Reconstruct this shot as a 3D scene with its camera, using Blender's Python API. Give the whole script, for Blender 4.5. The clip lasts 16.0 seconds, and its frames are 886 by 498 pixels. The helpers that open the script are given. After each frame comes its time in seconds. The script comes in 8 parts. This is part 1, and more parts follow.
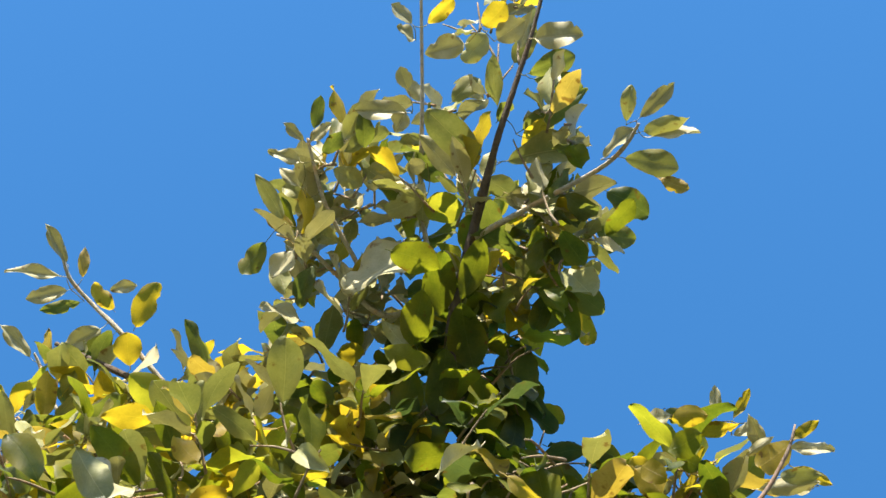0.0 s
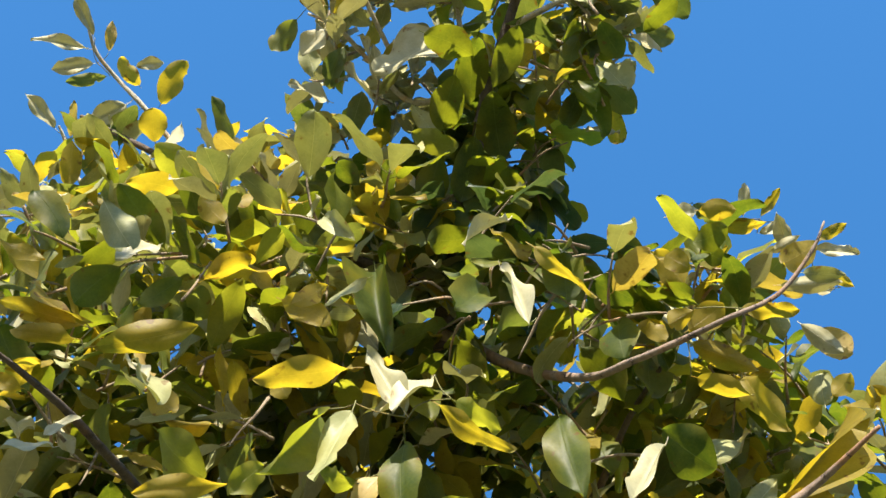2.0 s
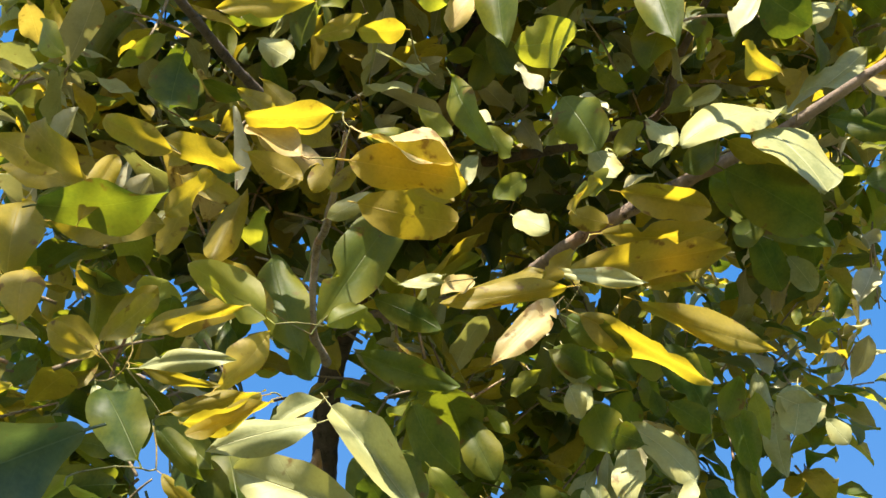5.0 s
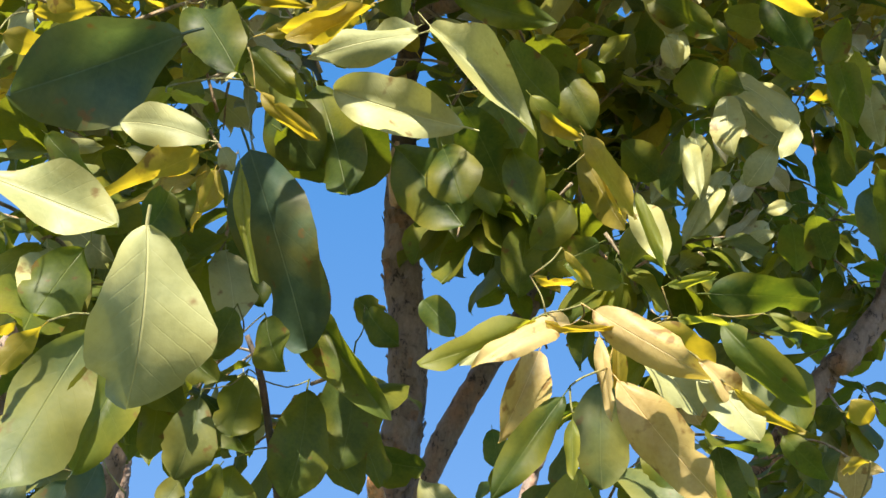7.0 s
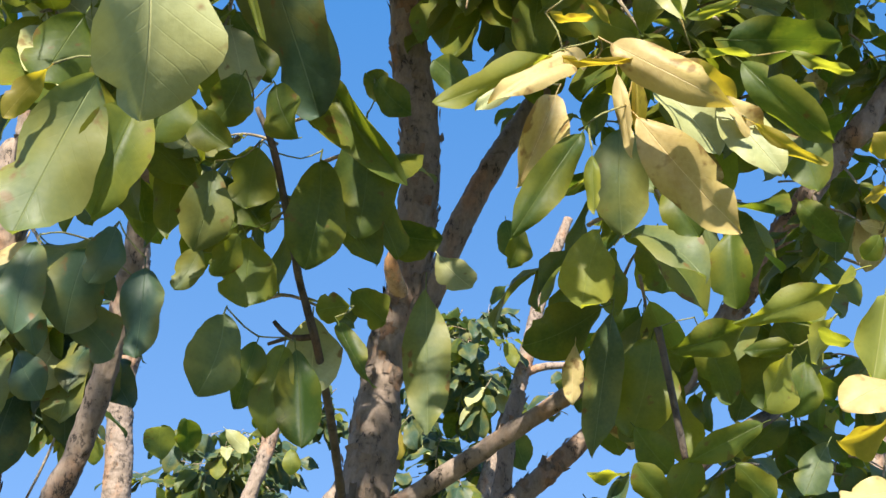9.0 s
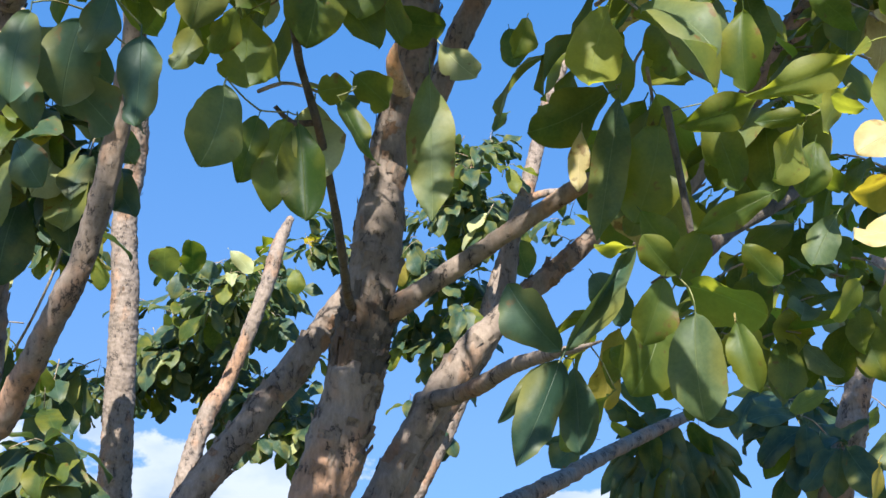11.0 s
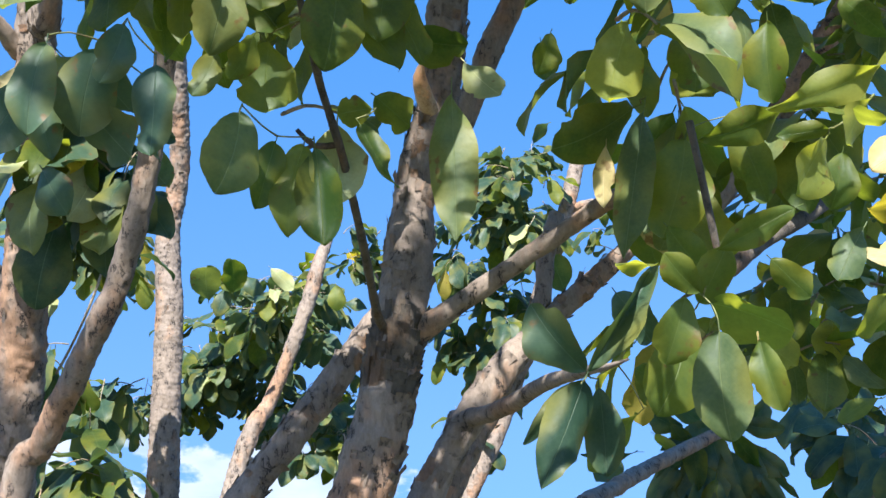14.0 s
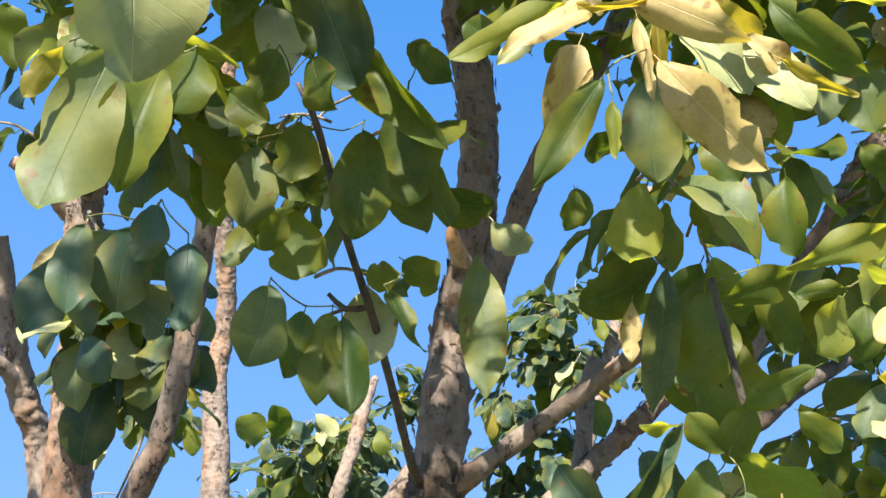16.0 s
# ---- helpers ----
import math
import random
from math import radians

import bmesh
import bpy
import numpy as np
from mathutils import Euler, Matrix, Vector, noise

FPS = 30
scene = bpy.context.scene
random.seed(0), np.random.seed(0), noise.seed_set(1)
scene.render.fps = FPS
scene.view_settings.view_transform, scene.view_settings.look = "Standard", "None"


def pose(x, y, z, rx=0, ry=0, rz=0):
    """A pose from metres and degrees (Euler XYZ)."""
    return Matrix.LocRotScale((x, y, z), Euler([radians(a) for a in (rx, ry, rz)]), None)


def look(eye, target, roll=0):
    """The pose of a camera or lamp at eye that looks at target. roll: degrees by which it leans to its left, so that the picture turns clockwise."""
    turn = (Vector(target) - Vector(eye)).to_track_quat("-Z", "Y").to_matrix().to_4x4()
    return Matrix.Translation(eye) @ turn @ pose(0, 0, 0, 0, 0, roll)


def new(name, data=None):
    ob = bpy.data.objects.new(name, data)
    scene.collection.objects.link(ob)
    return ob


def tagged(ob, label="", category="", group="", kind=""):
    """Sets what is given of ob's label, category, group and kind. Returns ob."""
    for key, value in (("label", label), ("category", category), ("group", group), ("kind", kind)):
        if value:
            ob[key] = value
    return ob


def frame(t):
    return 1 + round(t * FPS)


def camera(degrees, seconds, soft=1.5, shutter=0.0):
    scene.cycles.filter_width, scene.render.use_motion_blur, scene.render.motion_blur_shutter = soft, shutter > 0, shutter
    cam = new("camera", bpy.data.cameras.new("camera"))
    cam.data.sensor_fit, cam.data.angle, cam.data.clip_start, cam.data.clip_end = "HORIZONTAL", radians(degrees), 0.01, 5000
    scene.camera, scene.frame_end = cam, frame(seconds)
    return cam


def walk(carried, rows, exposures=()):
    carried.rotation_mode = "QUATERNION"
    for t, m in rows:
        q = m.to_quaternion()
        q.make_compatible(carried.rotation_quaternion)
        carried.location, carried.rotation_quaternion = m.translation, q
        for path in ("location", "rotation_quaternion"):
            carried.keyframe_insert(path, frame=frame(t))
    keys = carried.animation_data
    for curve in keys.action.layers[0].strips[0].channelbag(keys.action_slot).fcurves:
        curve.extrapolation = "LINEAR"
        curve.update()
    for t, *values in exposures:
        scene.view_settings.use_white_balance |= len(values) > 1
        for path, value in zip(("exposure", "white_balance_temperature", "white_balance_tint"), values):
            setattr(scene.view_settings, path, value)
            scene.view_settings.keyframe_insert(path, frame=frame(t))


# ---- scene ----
cam = camera(39.5, 16.0)
PATH = [
    (0, pose(0.1093, -0.4484, 1.8062, 155.230, 2.472, -1.742)),
    (0.5, pose(0.1203, -0.4102, 1.8065, 153.174, 1.391, -2.580)),
    (1, pose(0.1098, -0.3961, 1.7864, 150.379, 0.844, -3.626)),
    (1.5, pose(0.0997, -0.3875, 1.7901, 148.211, 0.613, -3.964)),
    (2, pose(0.0925, -0.3703, 1.7840, 147.348, 0.162, -4.384)),
    (2.5, pose(0.0825, -0.3580, 1.7824, 145.625, -0.661, -5.249)),
    (3, pose(0.0779, -0.3506, 1.7808, 143.680, -1.150, -5.588)),
    (3.5, pose(0.0604, -0.3629, 1.7864, 138.892, -1.576, -5.644)),
    (3.7, pose(0.0669, -0.3531, 1.7864, 137.276, -1.706, -5.501)),
    (5.8, pose(0.0205, -0.1704, 1.6901, 128.046, -1.907, -3.383)),
    (6, pose(0.0180, -0.1615, 1.6790, 126.887, -2.051, -3.151)),
    (6.5, pose(0.0170, -0.1183, 1.6694, 122.961, -2.485, -2.527)),
    (7, pose(0.0035, -0.1064, 1.6513, 120.280, -2.039, -1.372)),
    (7.5, pose(-0.0033, -0.0925, 1.6503, 118.445, -1.981, -0.987)),
    (8, pose(-0.0006, -0.0771, 1.6386, 116.664, -1.219, -0.466)),
    (8.5, pose(-0.0039, -0.0613, 1.6221, 113.741, -0.743, -0.296)),
    (9, pose(-0.0006, -0.0667, 1.6078, 111.767, -0.331, -0.084)),
    (9.5, pose(0.0026, -0.0628, 1.5969, 110.339, 0.200, 0.119)),
    (10, pose(0.0003, -0.0324, 1.5851, 107.817, 0.145, 0.093)),
    (10.2, pose(-0.0042, -0.0375, 1.5758, 106.956, 0.161, 0.187)),
    (12.3, pose(-0.0034, -0.0027, 1.5506, 102.025, -0.067, -0.056)),
    (12.5, pose(0.0000, 0.0000, 1.5500, 102.000, -0.000, 0.000)),
    (13, pose(-0.0011, -0.0027, 1.5508, 102.046, 0.028, 0.381)),
    (13.5, pose(0.0069, -0.0151, 1.5568, 102.790, 0.228, 1.395)),
    (14, pose(0.0210, -0.0254, 1.5686, 104.718, 0.632, 2.482)),
    (14.5, pose(0.0282, -0.0287, 1.5738, 106.356, 0.747, 3.567)),
    (15, pose(0.0345, -0.0401, 1.5810, 108.076, 0.867, 3.861)),
    (15.5, pose(0.0438, -0.0456, 1.5899, 109.422, 1.114, 4.169)),
    (16, pose(0.0463, -0.0601, 1.5878, 110.991, 1.136, 5.003)),
]
walk(cam, PATH, exposures=[(0.0, 1.4, 6500, 12), (3.0, 1.45, 6500, 12), (3.5, 1.55, 6500, 12), (6.0, 1.74, 6500, 11), (7.0, 1.66, 6500, 11), (8.5, 1.56, 6250, 10), (10.0, 1.5, 5900, 10), (12.5, 1.4, 5350, 8), (14.5, 1.68, 5500, 9), (16.0, 1.72, 5950, 10)])

# ---- light ----
SUN_AZ, SUN_EL = radians(186), radians(42)          # clockwise from +y; behind the camera, through the crown
SUN = Vector((math.sin(SUN_AZ) * math.cos(SUN_EL), math.cos(SUN_AZ) * math.cos(SUN_EL), math.sin(SUN_EL)))
lamp = bpy.data.lights.new("sun", "SUN")
lamp.energy, lamp.angle, lamp.color = 5.0, radians(0.53), (1.0, 0.90, 0.74)
sun = new("sun", lamp)
sun.matrix_world = look(SUN * 30, (0, 0, 0))

world = bpy.data.worlds.new("sky")
scene.world = world
world.use_nodes = True
wn, wl = world.node_tree.nodes, world.node_tree.links
wn.clear()
sky = wn.new("ShaderNodeTexSky")
sky.sky_type, sky.sun_disc = "NISHITA", False
sky.sun_elevation, sky.sun_rotation = SUN_EL, SUN_AZ
sky.air_density, sky.dust_density, sky.ozone_density = 1.0, 0.3, 3.0
coord = wn.new("ShaderNodeTexCoord")
sep = wn.new("ShaderNodeSeparateXYZ")
wl.new(coord.outputs["Generated"], sep.inputs[0])
stretch = wn.new("ShaderNodeMapping")
stretch.inputs["Scale"].default_value = (1, 1, 1.7)
stretch.inputs["Location"].default_value = (0.35, 0.2, 0)
wl.new(coord.outputs["Generated"], stretch.inputs[0])
puff = wn.new("ShaderNodeTexNoise")
puff.inputs["Scale"].default_value, puff.inputs["Detail"].default_value, puff.inputs["Roughness"].default_value = 9.0, 8, 0.55
wl.new(stretch.outputs[0], puff.inputs["Vector"])


def wmath(op, a, b):
    n = wn.new("ShaderNodeMath")
    n.operation = op
    for i, v in enumerate((a, b)):
        if isinstance(v, (int, float)):
            n.inputs[i].default_value = v
        else:
            wl.new(v, n.inputs[i])
    return n.outputs[0]


# cumulus low on the horizon: cover = noise - height - tilt in x, fitted to the camera's view
cover = wmath("SUBTRACT", wmath("MULTIPLY", puff.outputs["Fac"], 0.32), sep.outputs["Z"])
cover = wmath("SUBTRACT", cover, wmath("MULTIPLY", sep.outputs["X"], 0.17))
soft_edge = wn.new("ShaderNodeMapRange")
soft_edge.interpolation_type = "SMOOTHSTEP"
soft_edge.inputs["From Min"].default_value, soft_edge.inputs["From Max"].default_value = 0.098, 0.114
wl.new(cover, soft_edge.inputs["Value"])
day, cloud = wn.new("ShaderNodeBackground"), wn.new("ShaderNodeBackground")
day.inputs["Strength"].default_value = 0.122
tone = wn.new("ShaderNodeHueSaturation")
depth = wn.new("ShaderNodeMapRange")                # paler blue low down, deeper overhead
depth.inputs["From Min"].default_value, depth.inputs["From Max"].default_value = 0.10, 0.65
depth.inputs["To Min"].default_value, depth.inputs["To Max"].default_value = 1.0, 1.27
wl.new(sep.outputs["Z"], depth.inputs["Value"])
tone.inputs["Hue"].default_value = 0.495
wl.new(depth.outputs[0], tone.inputs["Saturation"])
lift = wn.new("ShaderNodeMapping")                   # thin, clean air: little whitening towards the horizon
lift.inputs["Location"].default_value = (0, 0, 0.6)
wl.new(coord.outputs["Generated"], lift.inputs[0])
unit = wn.new("ShaderNodeVectorMath")
unit.operation = "NORMALIZE"
wl.new(lift.outputs[0], unit.inputs[0])
wl.new(unit.outputs[0], sky.inputs["Vector"])
wl.new(sky.outputs[0], tone.inputs["Color"])
wl.new(tone.outputs[0], day.inputs["Color"])
folds = wn.new("ShaderNodeTexNoise")               # grey folds in the white
folds.inputs["Scale"].default_value, folds.inputs["Detail"].default_value = 14.0, 4
wl.new(stretch.outputs[0], folds.inputs["Vector"])
fold_tone = wn.new("ShaderNodeValToRGB")
fold_tone.color_ramp.elements[0].position, fold_tone.color_ramp.elements[0].color = 0.36, (0.66, 0.76, 0.93, 1)
fold_tone.color_ramp.elements[1].position, fold_tone.color_ramp.elements[1].color = 0.58, (0.95, 0.97, 1.0, 1)
wl.new(folds.outputs["Fac"], fold_tone.inputs[0])
wl.new(fold_tone.outputs[0], cloud.inputs["Color"])
cloud.inputs["Strength"].default_value = 0.36
both = wn.new("ShaderNodeMixShader")
wl.new(soft_edge.outputs[0], both.inputs[0])
wl.new(day.outputs[0], both.inputs[1])
wl.new(cloud.outputs[0], both.inputs[2])
wout = wn.new("ShaderNodeOutputWorld")
wl.new(both.outputs[0], wout.inputs[0])


# ---- materials ----
def fresh(name):
    m = bpy.data.materials.new(name)
    m.use_nodes = True
    m.node_tree.nodes.clear()
    return m, m.node_tree.nodes, m.node_tree.links


def ramp(nodes, stops):
    r = nodes.new("ShaderNodeValToRGB")
    while len(r.color_ramp.elements) < len(stops):
        r.color_ramp.elements.new(0.5)
    for e, (p, c) in zip(r.color_ramp.elements, stops):
        e.position, e.color = p, (*c, 1)
    return r


def leaf_material(name, low, high, glow_low, glow_high, spots, through_share):
    """A leathery leaf: reflected colour from low to high, light through it from glow_low to glow_high, brown blotches."""
    m, n, l = fresh(name)
    info, geo = n.new("ShaderNodeObjectInfo"), n.new("ShaderNodeNewGeometry")
    uv, obj = n.new("ShaderNodeUVMap"), n.new("ShaderNodeTexCoord")
    own = n.new("ShaderNodeMath")
    own.operation = "ADD"
    l.new(info.outputs["Random"], own.inputs[0])
    l.new(geo.outputs["Random Per Island"], own.inputs[1])
    frac = n.new("ShaderNodeMath")
    frac.operation = "FRACT"
    l.new(own.outputs[0], frac.inputs[0])

    mottle = n.new("ShaderNodeTexNoise")
    mottle.inputs["Scale"].default_value, mottle.inputs["Detail"].default_value = 38, 5
    l.new(geo.outputs["Position"], mottle.inputs["Vector"])
    fine = n.new("ShaderNodeTexNoise")
    fine.inputs["Scale"].default_value, fine.inputs["Detail"].default_value = 240, 5
    l.new(geo.outputs["Position"], fine.inputs["Vector"])
    grain = n.new("ShaderNodeMath")
    grain.operation = "MULTIPLY_ADD"
    l.new(fine.outputs["Fac"], grain.inputs[0])
    grain.inputs[1].default_value = 0.9
    l.new(frac.outputs[0], grain.inputs[2])
    mixv = n.new("ShaderNodeMath")
    mixv.operation = "MULTIPLY_ADD"
    l.new(mottle.outputs["Fac"], mixv.inputs[0])
    mixv.inputs[1].default_value = 1.5
    shift = n.new("ShaderNodeMath")
    shift.operation = "SUBTRACT"
    l.new(grain.outputs[0], shift.inputs[0])
    shift.inputs[1].default_value = 0.92
    l.new(shift.outputs[0], mixv.inputs[2])
    half = n.new("ShaderNodeMath")
    half.operation = "MULTIPLY"
    half.inputs[1].default_value = 0.65
    l.new(mixv.outputs[0], half.inputs[0])
    base, glow = ramp(n, [(0.1, low), (0.9, high)]), ramp(n, [(0.1, glow_low), (0.9, glow_high)])
    l.new(half.outputs[0], base.inputs[0])
    l.new(half.outputs[0], glow.inputs[0])

    # midrib and side veins, from the leaf's own coordinates (u across, v along)
    s = n.new("ShaderNodeSeparateXYZ")
    l.new(uv.outputs[0], s.inputs[0])

    def calc(op, a, b=0.0, c=0.0):
        k = n.new("ShaderNodeMath")
        k.operation = op
        for i, v in enumerate((a, b, c)):
            if isinstance(v, (int, float)):
                k.inputs[i].default_value = v
            else:
                l.new(v, k.inputs[i])
        return k.outputs[0]

    across = calc("ABSOLUTE", calc("SUBTRACT", s.outputs[0], 0.5))
    rib = calc("SUBTRACT", 1.0, calc("MULTIPLY", across, 80.0))
    rib = calc("MAXIMUM", rib, 0.0)
    along = calc("MULTIPLY_ADD", calc("SUBTRACT", mottle.outputs["Fac"], 0.5), 0.05, s.outputs[1])
    wave = calc("ABSOLUTE", calc("SINE", calc("MULTIPLY", calc("SUBTRACT", along, calc("MULTIPLY", across, 0.55)), 26.0)))
    side = calc("MAXIMUM", calc("SUBTRACT", 1.0, calc("MULTIPLY", wave, 6.0)), 0.0)
    veins = calc("MINIMUM", calc("ADD", rib, calc("MULTIPLY", side, 0.10)), 1.0)
    vmix = n.new("ShaderNodeMixRGB")
    vmix.inputs[2].default_value = (min(1, high[0] * 1.8 + 0.06), min(1, high[1] * 1.6 + 0.06), high[2] * 1.6 + 0.03, 1)
    l.new(calc("MULTIPLY", veins, 0.5), vmix.inputs[0])
    l.new(base.outputs[0], vmix.inputs[1])

    # yellowing patches, stronger at the rim
    patch = n.new("ShaderNodeTexNoise")
    patch.inputs["Scale"].default_value, patch.inputs["Detail"].default_value = 16, 3
    l.new(geo.outputs["Position"], patch.inputs["Vector"])
    turn = n.new("ShaderNodeMapRange")
    turn.inputs["From Min"].default_value, turn.inputs["From Max"].default_value = 0.54, 0.85
    turn.inputs["To Max"].default_value = 0.7
    l.new(calc("MULTIPLY_ADD", across, 0.55, patch.outputs["Fac"]), turn.inputs["Value"])
    yell = n.new("ShaderNodeMixRGB")
    yell.inputs[2].default_value = (high[0] * 0.6 + 0.16, high[1] * 0.6 + 0.12, high[2] * 0.6, 1)
    l.new(turn.outputs[0], yell.inputs[0])
    l.new(vmix.outputs[0], yell.inputs[1])
    vmix = yell

    # brown blotches, more of them at the rim
    blot = n.new("ShaderNodeTexNoise")
    blot.inputs["Scale"].default_value, blot.inputs["Detail"].default_value = 55, 3
    l.new(geo.outputs["Position"], blot.inputs["Vector"])
    edge = calc("MULTIPLY_ADD", across, 0.22, calc("MULTIPLY", frac.outputs[0], 0.06))
    spot = n.new("ShaderNodeMapRange")
    spot.inputs["From Min"].default_value, spot.inputs["From Max"].default_value = 0.78 - spots, 0.86 - spots
    l.new(calc("ADD", blot.outputs["Fac"], edge), spot.inputs["Value"])
    brown = n.new("ShaderNodeMixRGB")
    brown.inputs[2].default_value = (0.16, 0.085, 0.025, 1)
    l.new(calc("MULTIPLY", spot.outputs[0], 0.75), brown.inputs[0])
    l.new(vmix.outputs[0], brown.inputs[1])
    brown2 = n.new("ShaderNodeMixRGB")
    brown2.inputs[2].default_value = (0.20, 0.09, 0.01, 1)
    l.new(calc("MULTIPLY", spot.outputs[0], 0.75), brown2.inputs[0])
    l.new(glow.outputs[0], brown2.inputs[1])

    bump = n.new("ShaderNodeBump")
    bump.inputs["Strength"].default_value, bump.inputs["Distance"].default_value = 0.5, 0.0025
    l.new(calc("ADD", calc("MULTIPLY", veins, -0.6), mottle.outputs["Fac"]), bump.inputs["Height"])
    skin = n.new("ShaderNodeBsdfPrincipled")
    skin.inputs["Roughness"].default_value = 0.48
    skin.inputs["Specular IOR Level"].default_value = 0.27
    l.new(brown.outputs[0], skin.inputs["Base Color"])
    l.new(bump.outputs[0], skin.inputs["Normal"])
    tr = n.new("ShaderNodeBsdfTranslucent")
    l.new(brown2.outputs[0], tr.inputs["Color"])
    mix = n.new("ShaderNodeMixShader")
    mix.inputs[0].default_value = through_share
    l.new(skin.outputs[0], mix.inputs[1])
    l.new(tr.outputs[0], mix.inputs[2])
    out = n.new("ShaderNodeOutputMaterial")
    l.new(mix.outputs[0], out.inputs[0])
    return m


LEAF = {
    "green": leaf_material("leaf_green", (0.026, 0.050, 0.010), (0.085, 0.115, 0.024), (0.12, 0.18, 0.010), (0.33, 0.36, 0.014), 0.035, 0.46),
    "sage": leaf_material("leaf_sage", (0.055, 0.082, 0.032), (0.135, 0.165, 0.068), (0.14, 0.19, 0.02), (0.32, 0.35, 0.04), 0.05, 0.40),
    # pale and cream: pale undersides, and sunlight on leaves put into the colour
    "pale": leaf_material("pale_back_sunlit_leaf", (0.22, 0.24, 0.10), (0.40, 0.41, 0.20), (0.20, 0.23, 0.04), (0.36, 0.36, 0.07), 0.04, 0.28),
    "cream": leaf_material("cream_back_sunlit_leaf", (0.30, 0.30, 0.18), (0.52, 0.50, 0.33), (0.26, 0.26, 0.07), (0.40, 0.37, 0.10), 0.04, 0.20),
    # lime and yellow: partly leaf colour, partly sun glow put into the colour
    "lime": leaf_material("leaf_lime", (0.10, 0.13, 0.024), (0.20, 0.22, 0.05), (0.32, 0.36, 0.018), (0.56, 0.54, 0.03), 0.0, 0.55),
    "yellow": leaf_material("leaf_yellow", (0.17, 0.145, 0.025), (0.34, 0.27, 0.06), (0.46, 0.37, 0.016), (0.74, 0.54, 0.025), 0.06, 0.55),
    # deep: the green leaf again, with shade and bluish haze put into the colour
    "deep": leaf_material("leaf_deep_shade", (0.022, 0.046, 0.026), (0.057, 0.094, 0.053), (0.06, 0.11, 0.022), (0.15, 0.21, 0.04), 0.03, 0.30),
    "bronze": leaf_material("leaf_bronze", (0.33, 0.235, 0.085), (0.54, 0.43, 0.20), (0.46, 0.33, 0.03), (0.66, 0.50, 0.06), 0.11, 0.36),
}


def bark_material(name, dark, mid, light, scale):
    """Thin grey-brown bark with short ragged cracks and paler, warmer places where flakes came off."""
    m, n, l = fresh(name)
    tc = n.new("ShaderNodeTexCoord")
    mp = n.new("ShaderNodeMapping")
    mp.inputs["Scale"].default_value = (1, 1, 0.5)
    l.new(tc.outputs["Object"], mp.inputs[0])

    def tex(size, detail, rough):
        t = n.new("ShaderNodeTexNoise")
        t.inputs["Scale"].default_value, t.inputs["Detail"].default_value, t.inputs["Roughness"].default_value = size, detail, rough
        l.new(mp.outputs[0], t.inputs["Vector"])
        return t

    big, middle, fine = tex(9 * scale, 4, 0.6), tex(45 * scale, 6, 0.65), tex(170 * scale, 6, 0.7)
    add = n.new("ShaderNodeMixRGB")
    add.blend_type = "ADD"
    add.inputs[0].default_value = 0.09
    l.new(mp.outputs[0], add.inputs[1])
    l.new(middle.outputs["Color"], add.inputs[2])
    plates = n.new("ShaderNodeTexVoronoi")
    plates.feature = "DISTANCE_TO_EDGE"
    plates.inputs["Scale"].default_value = 60 * scale
    l.new(add.outputs[0], plates.inputs["Vector"])
    blend = n.new("ShaderNodeMixRGB")
    blend.inputs[0].default_value = 0.5
    l.new(middle.outputs["Fac"], blend.inputs[1])
    l.new(fine.outputs["Fac"], blend.inputs[2])
    tones = ramp(n, [(0.34, mid), (0.5, tuple(0.5 * (a + b) for a, b in zip(mid, light))), (0.64, light)])
    l.new(blend.outputs[0], tones.inputs[0])
    bare = ramp(n, [(0.52, (0, 0, 0)), (0.62, (1, 1, 1))])
    l.new(big.outputs["Fac"], bare.inputs[0])
    warm = n.new("ShaderNodeMixRGB")
    warm.blend_type = "MULTIPLY"
    warm.inputs[2].default_value = (1.25, 0.95, 0.72, 1)
    l.new(bare.outputs[0], warm.inputs[0])
    l.new(tones.outputs[0], warm.inputs[1])
    crack = n.new("ShaderNodeMapRange")
    crack.inputs["From Min"].default_value, crack.inputs["From Max"].default_value = 0.02, 0.10
    l.new(plates.outputs["Distance"], crack.inputs["Value"])
    where = ramp(n, [(0.40, (1, 1, 1)), (0.46, (0, 0, 0))])
    l.new(middle.outputs["Fac"], where.inputs[0])
    open_crack = n.new("ShaderNodeMath")
    open_crack.operation = "MAXIMUM"
    l.new(crack.outputs[0], open_crack.inputs[0])
    inv = n.new("ShaderNodeMath")
    inv.operation = "SUBTRACT"
    inv.inputs[0].default_value = 1.0
    l.new(where.outputs[0], inv.inputs[1])
    l.new(inv.outputs[0], open_crack.inputs[1])
    col = n.new("ShaderNodeMixRGB")
    col.inputs[1].default_value = (*dark, 1)
    l.new(open_crack.outputs[0], col.inputs[0])
    flat = n.new("ShaderNodeMapping")                # short dark flecks across the stem
    flat.inputs["Scale"].default_value = (1, 1, 1.7)
    l.new(tc.outputs["Object"], flat.inputs[0])
    flecks = tex(58 * scale, 3, 0.6)
    l.new(flat.outputs[0], flecks.inputs["Vector"])
    fleck = ramp(n, [(0.61, (0, 0, 0)), (0.70, (0.65, 0.65, 0.65))])
    l.new(flecks.outputs["Fac"], fleck.inputs[0])
    stain = n.new("ShaderNodeMixRGB")
    stain.inputs[2].default_value = (*(0.5 * (a + b) for a, b in zip(dark, mid)), 1)
    l.new(fleck.outputs[0], stain.inputs[0])
    l.new(warm.outputs[0], stain.inputs[1])
    l.new(stain.outputs[0], col.inputs[2])
    h = n.new("ShaderNodeMath")
    h.operation = "MULTIPLY_ADD"
